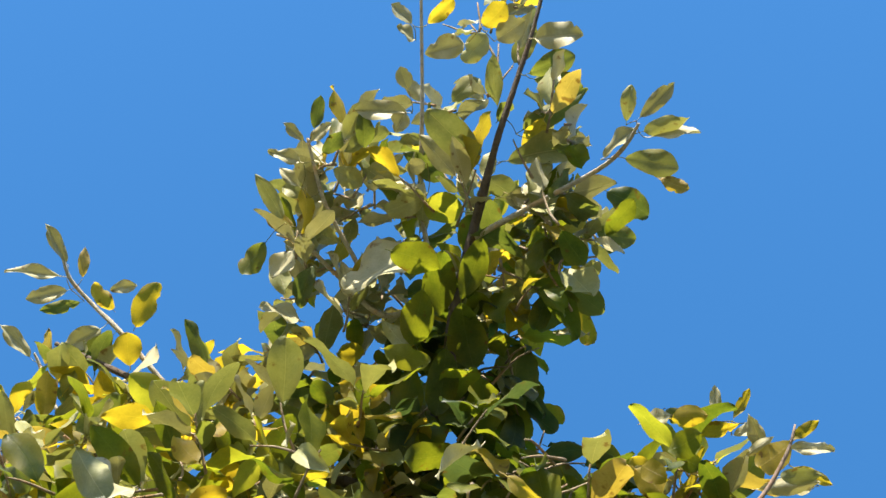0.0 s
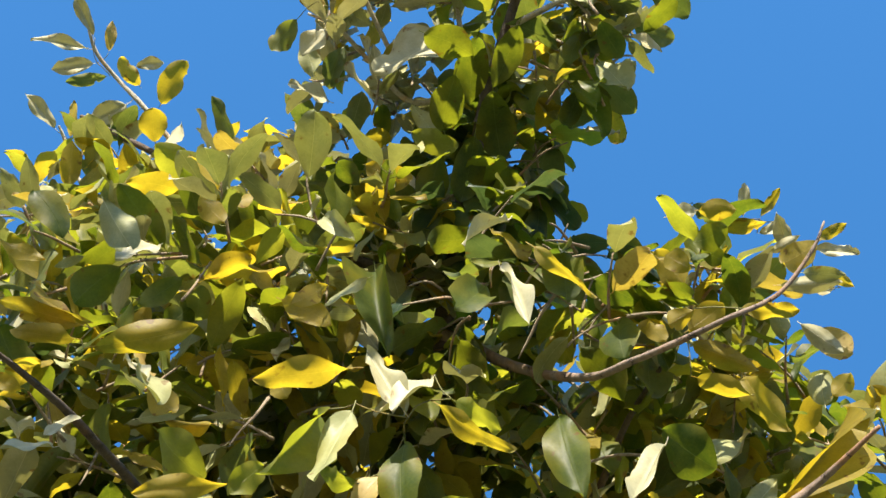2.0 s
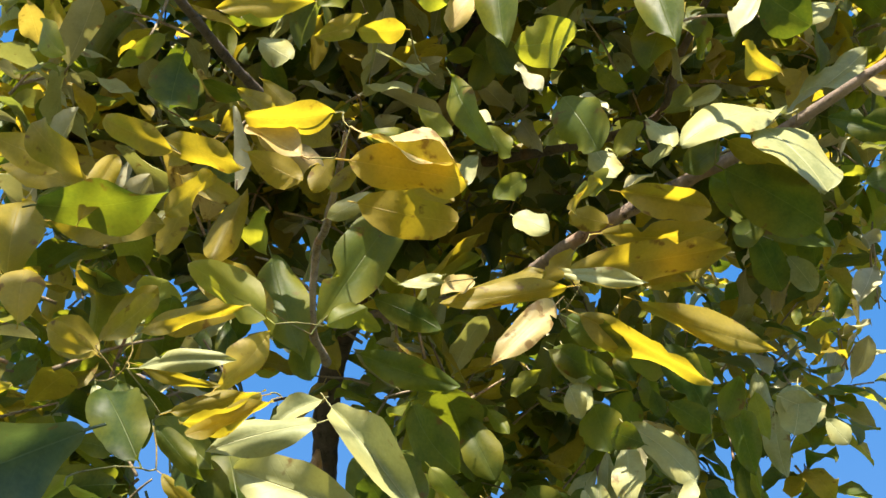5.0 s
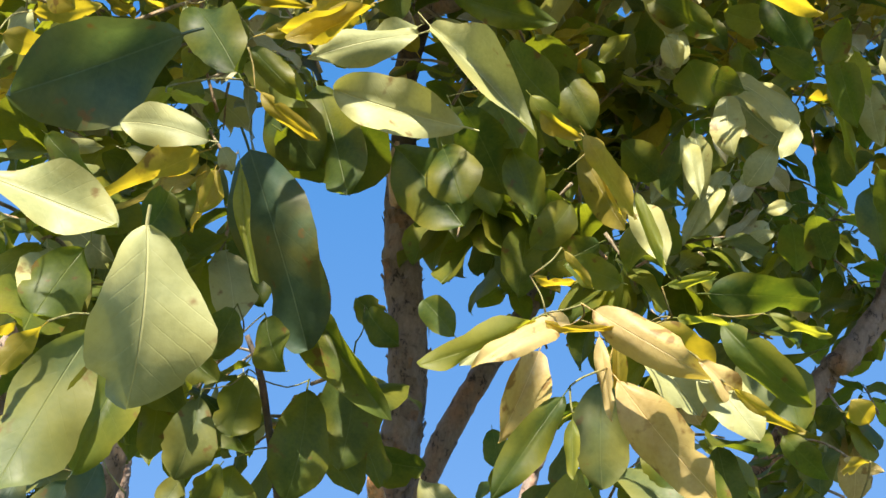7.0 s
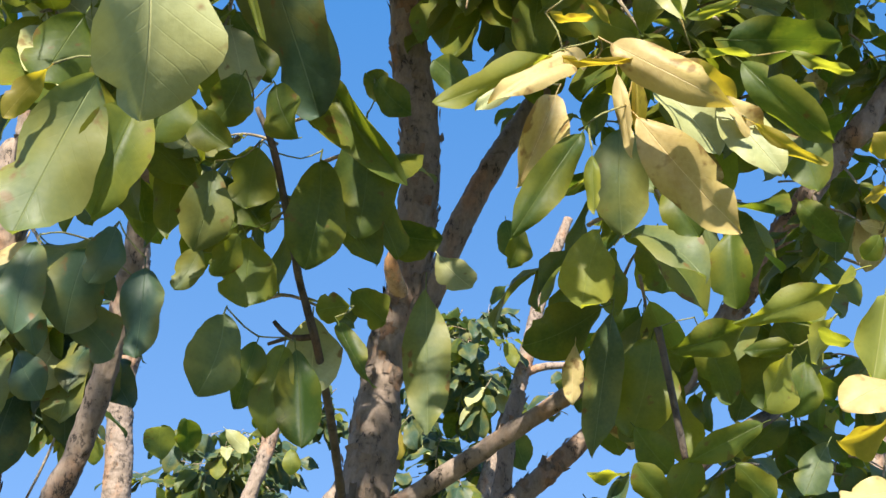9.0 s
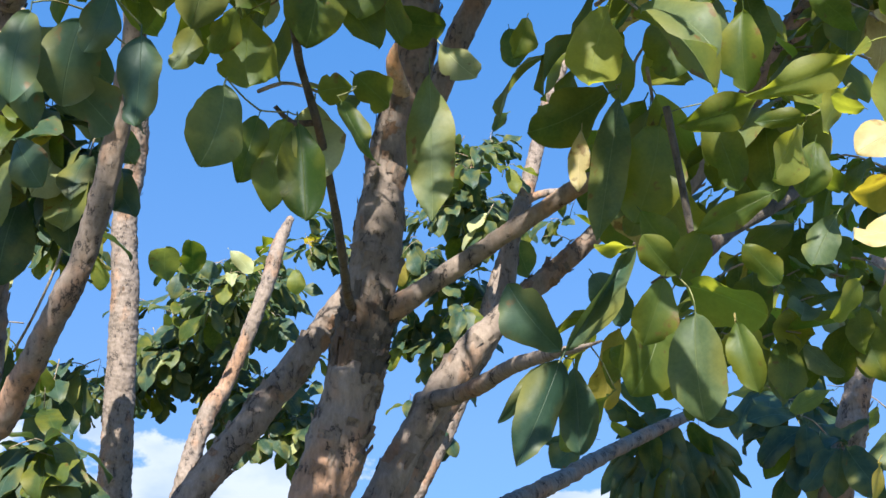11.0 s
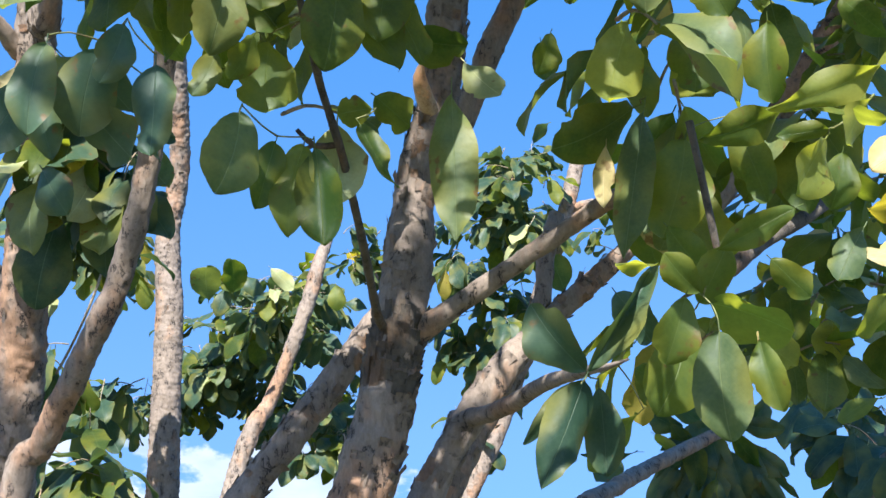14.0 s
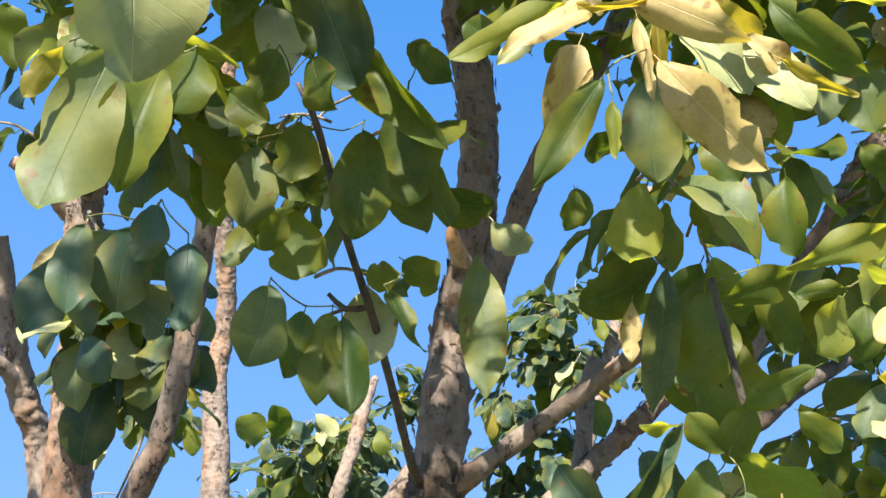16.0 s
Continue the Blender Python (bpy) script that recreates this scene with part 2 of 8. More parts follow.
    l.new(open_crack.outputs[0], h.inputs[0])
    h.inputs[1].default_value = 0.5
    l.new(blend.outputs[0], h.inputs[2])
    bump = n.new("ShaderNodeBump")
    bump.inputs["Strength"].default_value, bump.inputs["Distance"].default_value = 0.7, 0.005
    l.new(h.outputs[0], bump.inputs["Height"])
    b = n.new("ShaderNodeBsdfPrincipled")
    b.inputs["Roughness"].default_value = 0.88
    l.new(col.outputs[0], b.inputs["Base Color"])
    l.new(bump.outputs[0], b.inputs["Normal"])
    out = n.new("ShaderNodeOutputMaterial")
    l.new(b.outputs[0], out.inputs[0])
    return m


BARK = bark_material("flaking_bark", (0.022, 0.016, 0.012), (0.135, 0.100, 0.076), (0.285, 0.218, 0.165), 0.8)
TWIG_BARK = bark_material("twig_bark", (0.12, 0.085, 0.05), (0.20, 0.15, 0.09), (0.34, 0.28, 0.19), 2.5)
WOOD = bark_material("broken_wood", (0.30, 0.17, 0.08), (0.46, 0.29, 0.16), (0.66, 0.47, 0.31), 2.2)
SHOOT_BARK = bark_material("young_shoot", (0.24, 0.21, 0.15), (0.36, 0.33, 0.25), (0.50, 0.47, 0.38), 2.5)
STALK = bark_material("leaf_stalk", (0.08, 0.08, 0.025), (0.14, 0.14, 0.045), (0.24, 0.23, 0.08), 2.5)
# boughs and twigs in crown shade: part of that shade is in this colour
DARKENED_BARK = bark_material("darkened_bark", (0.025, 0.02, 0.015), (0.055, 0.042, 0.032), (0.12, 0.095, 0.07), 1.4)
FLAKE = bark_material("loose_flake", (0.06, 0.045, 0.033), (0.125, 0.092, 0.068), (0.23, 0.172, 0.128), 2.0)


def ground_material():
    m, n, l = fresh("dry_grass_ground")
    tc = n.new("ShaderNodeTexCoord")
    a, c = n.new("ShaderNodeTexNoise"), n.new("ShaderNodeTexNoise")
    a.inputs["Scale"].default_value, a.inputs["Detail"].default_value = 0.35, 6
    c.inputs["Scale"].default_value, c.inputs["Detail"].default_value = 30, 8
    for t in (a, c):
        l.new(tc.outputs["Object"], t.inputs["Vector"])
    mixer = n.new("ShaderNodeMixRGB")
    mixer.inputs[0].default_value = 0.5
    l.new(a.outputs["Fac"], mixer.inputs[1])
    l.new(c.outputs["Fac"], mixer.inputs[2])
    r = ramp(n, [(0.3, (0.07, 0.055, 0.034)), (0.5, (0.085, 0.09, 0.035)), (0.7, (0.17, 0.14, 0.075))])
    l.new(mixer.outputs[0], r.inputs[0])
    bump = n.new("ShaderNodeBump")
    bump.inputs["Distance"].default_value = 0.03
    l.new(c.outputs["Fac"], bump.inputs["Height"])
    b = n.new("ShaderNodeBsdfPrincipled")
    b.inputs["Roughness"].default_value = 0.95
    l.new(r.outputs[0], b.inputs["Base Color"])
    l.new(bump.outputs[0], b.inputs["Normal"])
    out = n.new("ShaderNodeOutputMaterial")
    l.new(b.outputs[0], out.inputs[0])
    return m


# ---- ground ----
def build_ground():
    bm = bmesh.new()
    rings = [0.0, 0.5, 1, 2, 3.5, 6, 10, 18, 35, 80, 200, 600, 2000]
    rows = []
    for r in rings:
        rows.append([bm.verts.new((r * math.cos(a), r * math.sin(a) + 1.5, (0.04 * noise.noise((r * math.cos(a) * 0.5, r * math.sin(a) * 0.5, 0)) if r < 200 else 0)))
                     for a in (2 * math.pi * i / 48 for i in range(48 if r else 1))])
    for i in range(48):
        bm.faces.new((rows[0][0], rows[1][i], rows[1][(i + 1) % 48]))
    for k in range(1, len(rows) - 1):
        for i in range(48):
            bm.faces.new((rows[k][i], rows[k + 1][i], rows[k + 1][(i + 1) % 48], rows[k][(i + 1) % 48]))
    me = bpy.data.meshes.new("ground")
    bm.to_mesh(me)
    bm.free()
    me.materials.append(ground_material())
    tagged(new("ground", me), "dry grass and bare soil under the trees", "ground", kind="structure")


build_ground()


# ---- parts of a tree ----
def part(name, verts, faces, material, parent, label="", uvs=None, kind="", smooth=True):
    me = bpy.data.meshes.new(name)
    me.from_pydata(verts, [], faces)
    if uvs is not None:
        layer = me.uv_layers.new(name="UVMap")
        idx = np.empty(len(me.loops), dtype=np.int32)
        me.loops.foreach_get("vertex_index", idx)
        layer.data.foreach_set("uv", np.asarray(uvs, dtype=np.float32)[idx].ravel())
    for mat in (material if isinstance(material, list) else [material]):
        me.materials.append(mat)
    me.polygons.foreach_set("use_smooth", [smooth] * len(me.polygons))
    ob = new(name, me)
    ob.parent = parent
    return tagged(ob, label, kind=kind)


def spline(points, step):
    """Points (x, y, z, r) along a smooth curve through the given ones, about step metres apart."""
    p = [np.array(q, float) for q in points]
    p = [2 * p[0] - p[1]] + p + [2 * p[-1] - p[-2]]
    out = []
    for a, b, c, d in zip(p, p[1:], p[2:], p[3:]):
        k = max(2, int(np.linalg.norm(c[:3] - b[:3]) / step))
        for i in range(k):
            t = i / k
            out.append(0.5 * (2 * b + (c - a) * t + (2 * a - 5 * b + 4 * c - d) * t * t + (3 * b - a - 3 * c + d) * t ** 3))
    out.append(p[-2])
    for q, lo in ((q, 0.0008) for q in out):
        q[3] = max(q[3], lo)
    return out


def tube(points, sides, rough, step, seed, verts=None, faces=None):
    """A limb with an uneven skin: lumps, knots and shallow flutes."""
    verts, faces = ([], []) if verts is None else (verts, faces)
    line = spline(points, step)
    up = Vector((0.31, 0.87, 0.2)).normalized()
    start = len(verts)
    for i, q in enumerate(line):
        ahead = Vector(line[min(i + 1, len(line) - 1)][:3] - line[max(i - 1, 0)][:3]).normalized()
        side = ahead.cross(up).normalized()
        up = side.cross(ahead).normalized()
        c, r = Vector(q[:3]), q[3]
        for k in range(sides):
            a = 2 * math.pi * k / sides
            way = side * math.cos(a) + up * math.sin(a)
            w = c + way * r
            f = 1 + rough * (noise.noise(w * 18 + Vector((seed, 0, 0))) * 0.9 + noise.noise(w * 55) * 0.6 + noise.noise(w * 120) * 0.35)
            if sides > 20:                           # raised plates with worn gaps between them
                q = Vector((w.x * 52 + noise.noise(w * 30), w.y * 52, w.z * 30 + noise.noise(w * 41)))
                gap, cell = noise.voronoi(q)
                f += rough * min(1.0, max(0.0, noise.noise(w * 9) * 1.6 + 0.35)) * (0.16 * noise.cell(cell[0] * 7.3) - 0.24 * max(0.0, 1 - (gap[1] - gap[0]) / 0.16))
            verts.append(tuple(c + way * (r + min(r, 0.04) * (f - 1))))
    n = len(line)
    for i in range(n - 1):
        for k in range(sides):
            a, b = start + i * sides + k, start + i * sides + (k + 1) % sides
            faces.append((a, b, b + sides, a + sides))
    verts.append(tuple(line[-1][:3]))
    verts.append(tuple(line[0][:3]))
    last = start + (n - 1) * sides
    for k in range(sides):
        faces.append((last + k, last + (k + 1) % sides, len(verts) - 2))
        faces.append((start + (k + 1) % sides, start + k, len(verts) - 1))
    return verts, faces


def limb(tree, name, points, label="", bark=None):
    """One stem, limb, branch or twig through points (x, y, z, radius)."""
    top = max(p[3] for p in points)
    sides = 48 if top > 0.03 else 16 if top > 0.015 else 10 if top > 0.006 else 7
    v, f = tube(points, sides, 0.17 if top > 0.015 else 0.14, 0.005 if top > 0.03 else 0.008 if top > 0.015 else 0.012, len(points) * 1.7 + points[0][0])
    return part(name, v, f, bark or (BARK if top > 0.011 else TWIG_BARK), tree, label)


def flakes(stem, points, count, seed, low=1.4, high=99.0, bark=None, large=1.0, label="curled loose bark flakes"):
    """Curled plates of bark that stand off a stem."""
    rng = random.Random(seed)
    line = [q for q in spline(points, 0.01) if low < q[2] < high]
    v, f = [], []
    for _ in range(count):
        i = rng.randrange(1, len(line) - 1)
        q = line[i]
        ahead = Vector(line[i + 1][:3] - line[i - 1][:3]).normalized()
        side = ahead.orthogonal().normalized()
        side = Matrix.Rotation(rng.uniform(0, 6.3), 3, ahead) @ side
        tang = ahead.cross(side)
        c, r = Vector(q[:3]), q[3]
        w, h, lift = rng.uniform(0.004, 0.013) * large, rng.uniform(0.008, 0.03) * large, rng.uniform(0.001, 0.007)
        s = len(v)
        for a in range(3):
            for b in range(3):
                off = r * 0.99 + 0.001 + lift * (a / 2) ** 2 + 0.002 * abs(b - 1) * rng.random()
                ang = (b - 1) * w / r * rng.uniform(0.7, 1.1)
                v.append(tuple(c + (side * math.cos(ang) + tang * math.sin(ang)) * off + ahead * h * (a / 2 - 0.5) * rng.uniform(0.8, 1.2)))
        for a in range(2):
            for b in range(2):
                k = s + a * 3 + b
                f.append((k, k + 1, k + 4, k + 3))
    return part("bark_flake", v, f, bark or FLAKE, stem, label, kind="stuff", smooth=False)


# one leaf, 1 long from its base at the origin to its tip on +y, upper side +z
def leaf_shape(seed, blunt, boat=False, rows=10, cols=5):
    rng = random.Random(seed)
    fold, bend, twist = rng.uniform(0.05, 0.75), rng.uniform(-1.1, 0.35), rng.uniform(-1.0, 1.0)
    wavy, peak, ph = rng.uniform(0.03, 0.085), rng.uniform(0.42, 0.54), rng.uniform(0, 6)
    if blunt:
        peak += 0.07
    hook, cup = rng.uniform(-0.13, 0.13), rng.uniform(-0.7, 0.3)
    if boat:
        fold, cup, bend, twist = rng.uniform(0.5, 0.8), -0.4, rng.uniform(-0.2, 0.25), twist * 0.4
    bites = [(rng.uniform(0.25, 0.85), rng.choice((-1, 1)), rng.uniform(0.03, 0.08), rng.uniform(0.15, 0.55)) for _ in range(rng.choice((0, 0, 1, 2)))]
    v, uv, f = [], [], []
    for i in range(rows):
        t = 0.5 - 0.5 * math.cos(math.pi * (0.08 + 0.92 * i / (rows - 1))) if i else 0.0
        g = t ** (math.log(0.5) / math.log(peak))
        half = 0.25 * math.sin(math.pi * g) ** (0.47 if blunt else 0.64) if 0 < t < 1 else 0.004
        if t > 0.78:
            half *= 1 - (0.30 if blunt else 0.36) * ((t - 0.78) / 0.22) ** 1.5
        half *= 1 + 0.03 * math.sin(11 * t + ph) + 0.018 * math.sin(29 * t + 2 * ph)
        for k in range(cols):
            u = (k / (cols - 1) - 0.5) * 2
            x = half * u
            for at, side, wide, deep in bites:       # nibbled margin
                if side * u > 0 and abs(t - at) < wide:
                    x *= 1 - deep * (1 - (t - at) ** 2 / wide ** 2) * abs(u)
            z = abs(x) * fold + cup * x * x / 0.25 + wavy * math.sin(ph + 9 * t + (2 if u > 0 else 0)) * abs(u) ** 2
            ang = twist * (t - 0.3)
            x, z = x * math.cos(ang) - z * math.sin(ang), x * math.sin(ang) + z * math.cos(ang)
            y = t
            if bend:
                z += bend * 0.5 * (t * t - t)
            v.append((x + hook * (t * t - t), y, z))
            uv.append((0.5 + u / 2 * half / 0.25 * 1.0, t))
    for i in range(rows - 1):
        for k in range(cols - 1):
            a = i * cols + k
            f.append((a, a + 1, a + cols + 1, a + cols))
    # leaf stalk
    s = len(v)
    for i, (y, z) in enumerate(((0.02, -0.001), (-0.05, 0.004), (-0.11, 0.018))):
        for k in range(3):
            a = 2.1 * k
            v.append((0.009 * math.cos(a), y, z + 0.009 * math.sin(a)))
            uv.append((0.5, 0.02))
    for i in range(2):
        for k in range(3):
            a, b = s + i * 3 + k, s + i * 3 + (k + 1) % 3
            f.append((a, b, b + 3, a + 3))
    return v, f, uv


SHAPES = [leaf_shape(40 + i, 8 <= i < 16, i >= 16) for i in range(20)]     # 8 pointed, 8 round-ended, 4 folded like a boat
NEAR_SHAPES = [leaf_shape(40 + i, 8 <= i < 16, i >= 16, 22, 9) for i in range(20)]
LEAF_MESH = {}


def leaf_mesh(i, tone):
    if (i, tone) not in LEAF_MESH:
        v, f, uv = NEAR_SHAPES[i]
        me = bpy.data.meshes.new("leaf")
        me.from_pydata(v, [], f)
        layer = me.uv_layers.new(name="UVMap")
        for lp in me.loops:
            layer.data[lp.index].uv = uv[lp.vertex_index]
        me.materials.append(LEAF[tone])
        me.polygons.foreach_set("use_smooth", [True] * len(me.polygons))
        LEAF_MESH[i, tone] = me
    return LEAF_MESH[i, tone]


def leaf_frame(base, tip, upper, width):
    """The matrix that lays a leaf from base to tip, its upper side towards upper, width as a share of its length."""
    base, tip = Vector(base), Vector(tip)
    y = tip - base
    size = y.length
    y.normalize()
    x = y.cross(Vector(upper)).normalized()
    z = x.cross(y)
    m = Matrix((x * size * width / 0.5, y * size, z * size)).transposed().to_4x4()
    m.translation = base
    return m


def leaves(tree, tone, rows, joined=True):
    """Single leaves: base, tip, the way that the upper side faces (degrees round, degrees up), width share."""
    for bx, by, bz, tx, ty, tz, az, el, width in rows:
        pick = int(abs(bx * 997 + by * 613 + bz * 331))
        up = (math.cos(radians(el)) * math.sin(radians(az)), math.cos(radians(el)) * math.cos(radians(az)), math.sin(radians(el)))
        ob = new("leaf", leaf_mesh(16 + pick % 4 if tone == "cream" else pick % 8 + (8 if width > 0.42 else 0), tone))
        ob.parent = tree
        along = Vector((tx - bx, ty - by, tz - bz))
        if joined:
            JOINTS.setdefault(tree.name, []).append(tuple(Vector((bx, by, bz)) - along * 0.10))
        ob.matrix_local = tree.matrix_world.inverted() @ leaf_frame((bx, by, bz), (tx, ty, tz), up, width)


# spots to light, fitted to the camera's view: point, radius; shading leaves are dropped
STEM_SUN_SPOTS = [
    (-0.956, 4.615, 1.926, 0.053), (-0.926, 4.648, 2.056, 0.053), (-0.719, 4.721, 2.585, 0.038), (-0.685, 4.778, 2.748, 0.045), (-0.223, 2.124, 1.976, 0.045), (-0.200, 2.138, 2.009, 0.030),
    (-0.181, 1.769, 1.676, 0.020), (-0.164, 1.776, 1.693, 0.020), (-0.145, 1.783, 1.706, 0.022), (-0.130, 1.782, 1.712, 0.018), (-0.096, 1.839, 2.116, 0.022), (-0.101, 1.841, 2.158, 0.022),
    (-0.114, 1.829, 2.067, 0.018), (-0.085, 1.888, 2.274, 0.030), (0.096, 2.026, 1.967, 0.045), (0.056, 1.994, 1.925, 0.035), (0.019, 1.963, 1.873, 0.028), (0.210, 2.058, 2.061, 0.030),
    (0.245, 2.061, 2.096, 0.025), (-1.470, 5.458, 2.748, 0.105), (-1.445, 5.440, 2.836, 0.075), (-1.440, 5.507, 2.522, 0.045), (-1.471, 5.556, 2.291, 0.042), (-1.475, 5.476, 3.098, 0.060),
]
LEAF_SUN_SPOTS = [
    (-0.147, 0.460, 1.903, 0.020), (-0.161, 0.450, 1.910, 0.015), (-0.133, 0.450, 1.890, 0.015), (0.171, 0.770, 2.019, 0.020), (0.197, 0.770, 1.981, 0.025), (0.155, 0.770, 2.043, 0.020),
    (0.249, 0.820, 2.049, 0.020), (0.099, 0.800, 2.069, 0.015), (0.170, 0.907, 2.333, 0.045), (0.114, 0.909, 2.399, 0.045), (-0.051, 0.849, 2.447, 0.045), (0.463, 1.303, 2.560, 0.045),
    (0.309, 1.008, 2.969, 0.045), (-0.357, 0.729, 2.325, 0.045), (-0.291, 0.657, 2.936, 0.045), (0.035, 0.796, 2.358, 0.045), (-0.160, 0.785, 2.512, 0.045), (0.250, 1.306, 2.830, 0.045),
    (0.116, 1.000, 2.396, 0.045), (-0.071, 0.740, 2.347, 0.045), (-0.247, 0.704, 2.221, 0.045), (0.457, 1.630, 2.753, 0.045), (0.338, 1.204, 2.490, 0.045), (-0.126, 0.802, 2.423, 0.045),
]
UPPER_SUN_SPOTS = [
    (0.405, 1.155, 2.619, 0.045), (0.296, 1.091, 2.476, 0.045), (-0.194, 0.604, 2.969, 0.045), (0.420, 1.208, 2.814, 0.045), (0.194, 0.469, 2.760, 0.045), (-0.103, 0.717, 2.712, 0.045),
    (-0.276, 0.722, 2.625, 0.045), (0.513, 0.869, 2.894, 0.045), (0.007, 0.857, 2.584, 0.045), (0.486, 1.629, 2.918, 0.045), (0.127, 1.004, 2.962, 0.045), (0.242, 1.097, 2.389, 0.045),
    (0.115, 0.923, 2.692, 0.045), (-0.224, 0.897, 2.290, 0.045), (0.663, 1.294, 2.808, 0.045), (0.668, 0.875, 2.950, 0.045), (0.217, 0.998, 2.873, 0.045), (-0.172, 0.859, 2.234, 0.045),
    (0.185, 1.009, 2.386, 0.045), (-0.342, 0.757, 2.391, 0.045), (-0.139, 0.807, 2.568, 0.045), (0.725, 0.909, 3.108, 0.045), (0.446, 1.006, 3.156, 0.045), (0.349, 1.625, 3.158, 0.045),
]
SUN_SPOTS = np.array(STEM_SUN_SPOTS + LEAF_SUN_SPOTS + UPPER_SUN_SPOTS)


def shades_sun_spot(p):
    way = np.array(p) - SUN_SPOTS[:, :3]
    along = way @ np.array(SUN)
    off = np.linalg.norm(way - along[:, None] * np.array(SUN), axis=1)
    return bool(((along > 0.25) & (off < SUN_SPOTS[:, 3] + 0.018)).any())


class Foliage:
    """Collects twigs and leaves of one tree that nobody could count."""

    def __init__(self):
        self.v, self.f, self.uv, self.m = [], [], [], []
        self.tv, self.tf = [], []
        self.rng = random.Random(7)

    def add_leaf(self, base, way, upper, size, width, tone):
        v, f, uv = SHAPES[16 + self.rng.randrange(4) if tone == 5 else self.rng.randrange(8) + (8 if width > 0.46 else 0)]
        if shades_sun_spot(Vector(base) + way * size * 0.5):
            return
        m = np.array(leaf_frame(base, Vector(base) + way * size, upper, width))
        s = len(self.v)
        a = np.array(v) @ m[:3, :3].T + m[:3, 3]
        self.v.extend(map(tuple, a.tolist()))
        self.uv.extend(uv)
        self.f.extend(tuple(s + i for i in q) for q in f)
        self.m.extend([tone] * len(f))

    def lay(self, tone, rows):
        """Leaves laid one by one: base, tip, facing (degrees round, degrees up), width share."""
        for bx, by, bz, tx, ty, tz, az, el, width in rows:
            up = (math.cos(radians(el)) * math.sin(radians(az)), math.cos(radians(el)) * math.cos(radians(az)), math.sin(radians(el)))
            way = Vector((tx - bx, ty - by, tz - bz))
            self.add_leaf((bx, by, bz), way.normalized(), up, way.length, width, ("green", "pale", "lime", "yellow", "bronze", "cream", "sage", "deep").index(tone))

    def sprig(self, base, way, length, count, size, style, tones):
        """A short twig with leaves set round it in a spiral."""
        rng = self.rng
        way = way.normalized()
        droop = {"u": 0.02, "f": -0.12, "h": -0.30}[style]
        pts, p, w = [], Vector(base), way.copy()
        for i in range(4):
            pts.append((*p, 0.0030 - 0.0005 * i))
            p = p + w * length / 3
            w = (w + Vector((rng.uniform(-.2, .2), rng.uniform(-.2, .2), droop + rng.uniform(-.1, .1)))).normalized()
        tube(pts, 5, 0.1, 0.02, 0, self.tv, self.tf)
        line = spline(pts, 0.008)
        spin = rng.uniform(0, 6.3)
        for i in range(count):
            t = 0.25 + 0.75 * (i + rng.random() * 0.5) / count
            k = min(len(line) - 2, int(t * (len(line) - 1)))
            at = Vector(line[k][:3])
            axis = Vector(line[k + 1][:3] - line[k][:3]).normalized()
            spin += 2.4
            out = Matrix.Rotation(spin, 3, axis) @ axis.orthogonal().normalized()
            spread = {"u": 0.75, "f": 1.1, "h": 1.0}[style] * (1.25 - 0.55 * t) * rng.uniform(0.8, 1.2)
            d = axis * math.cos(spread) + out * math.sin(spread)
            d = d + Vector((0, 0, {"u": 0.25, "f": -0.05, "h": -0.95}[style])) + Vector([rng.uniform(-.2, .2) for _ in range(3)])
            d.normalize()
            upper = axis * 0.7 + Vector((0, 0, 0.7)) + SUN * 0.8 + Vector([rng.uniform(-.5, .5) for _ in range(3)])
            s = size * rng.uniform(0.72, 1.18) * (0.8 if t > 0.9 and style == "u" else 1)
            self.add_leaf(at + d * s * 0.16, d, upper, s, rng.uniform(0.36, 0.54) + (0.1 if style == "h" else 0), rng.choices(range(len(tones)), tones)[0])

    def clump(self, x, y, z, rx, ry, rz, tilt, count, size, style, tones):
        """Sprigs scattered through an ellipsoid that is tilted back by tilt degrees."""
        rng = self.rng
        turn = Matrix.Rotation(radians(tilt), 3, "X")
        left = count
        while left > 0:
            n = min(left, rng.randint(4, 7))
            left -= n
            while True:
                q = Vector([rng.uniform(-1, 1) for _ in range(3)])
                if q.length < 1:
                    break
            base = Vector((x, y, z)) + turn @ Vector((q.x * rx, q.y * ry, q.z * rz))
            way = turn @ Vector((q.x, q.y, q.z)) * 0.6 + Vector([rng.uniform(-.7, .7) for _ in range(3)])
            way += Vector((0, -0.1, {"u": 1.1, "f": 0.45, "h": 0.15}[style]))
            length = size * rng.uniform(0.7, 1.3)
            self.sprig(base - way.normalized() * length * 0.6, way, length, n, size, style, tones)

    def finish(self, tree):
        if self.v:
            ob = part("foliage", self.v, self.f, [LEAF[k] for k in ("green", "pale", "lime", "yellow", "bronze", "cream", "sage", "deep")], tree, uvs=self.uv, kind="stuff")
            ob.data.polygons.foreach_set("material_index", self.m)
            part("twig_mass", self.tv, self.tf, TWIG_BARK, tree, kind="stuff")


JOINTS = {}


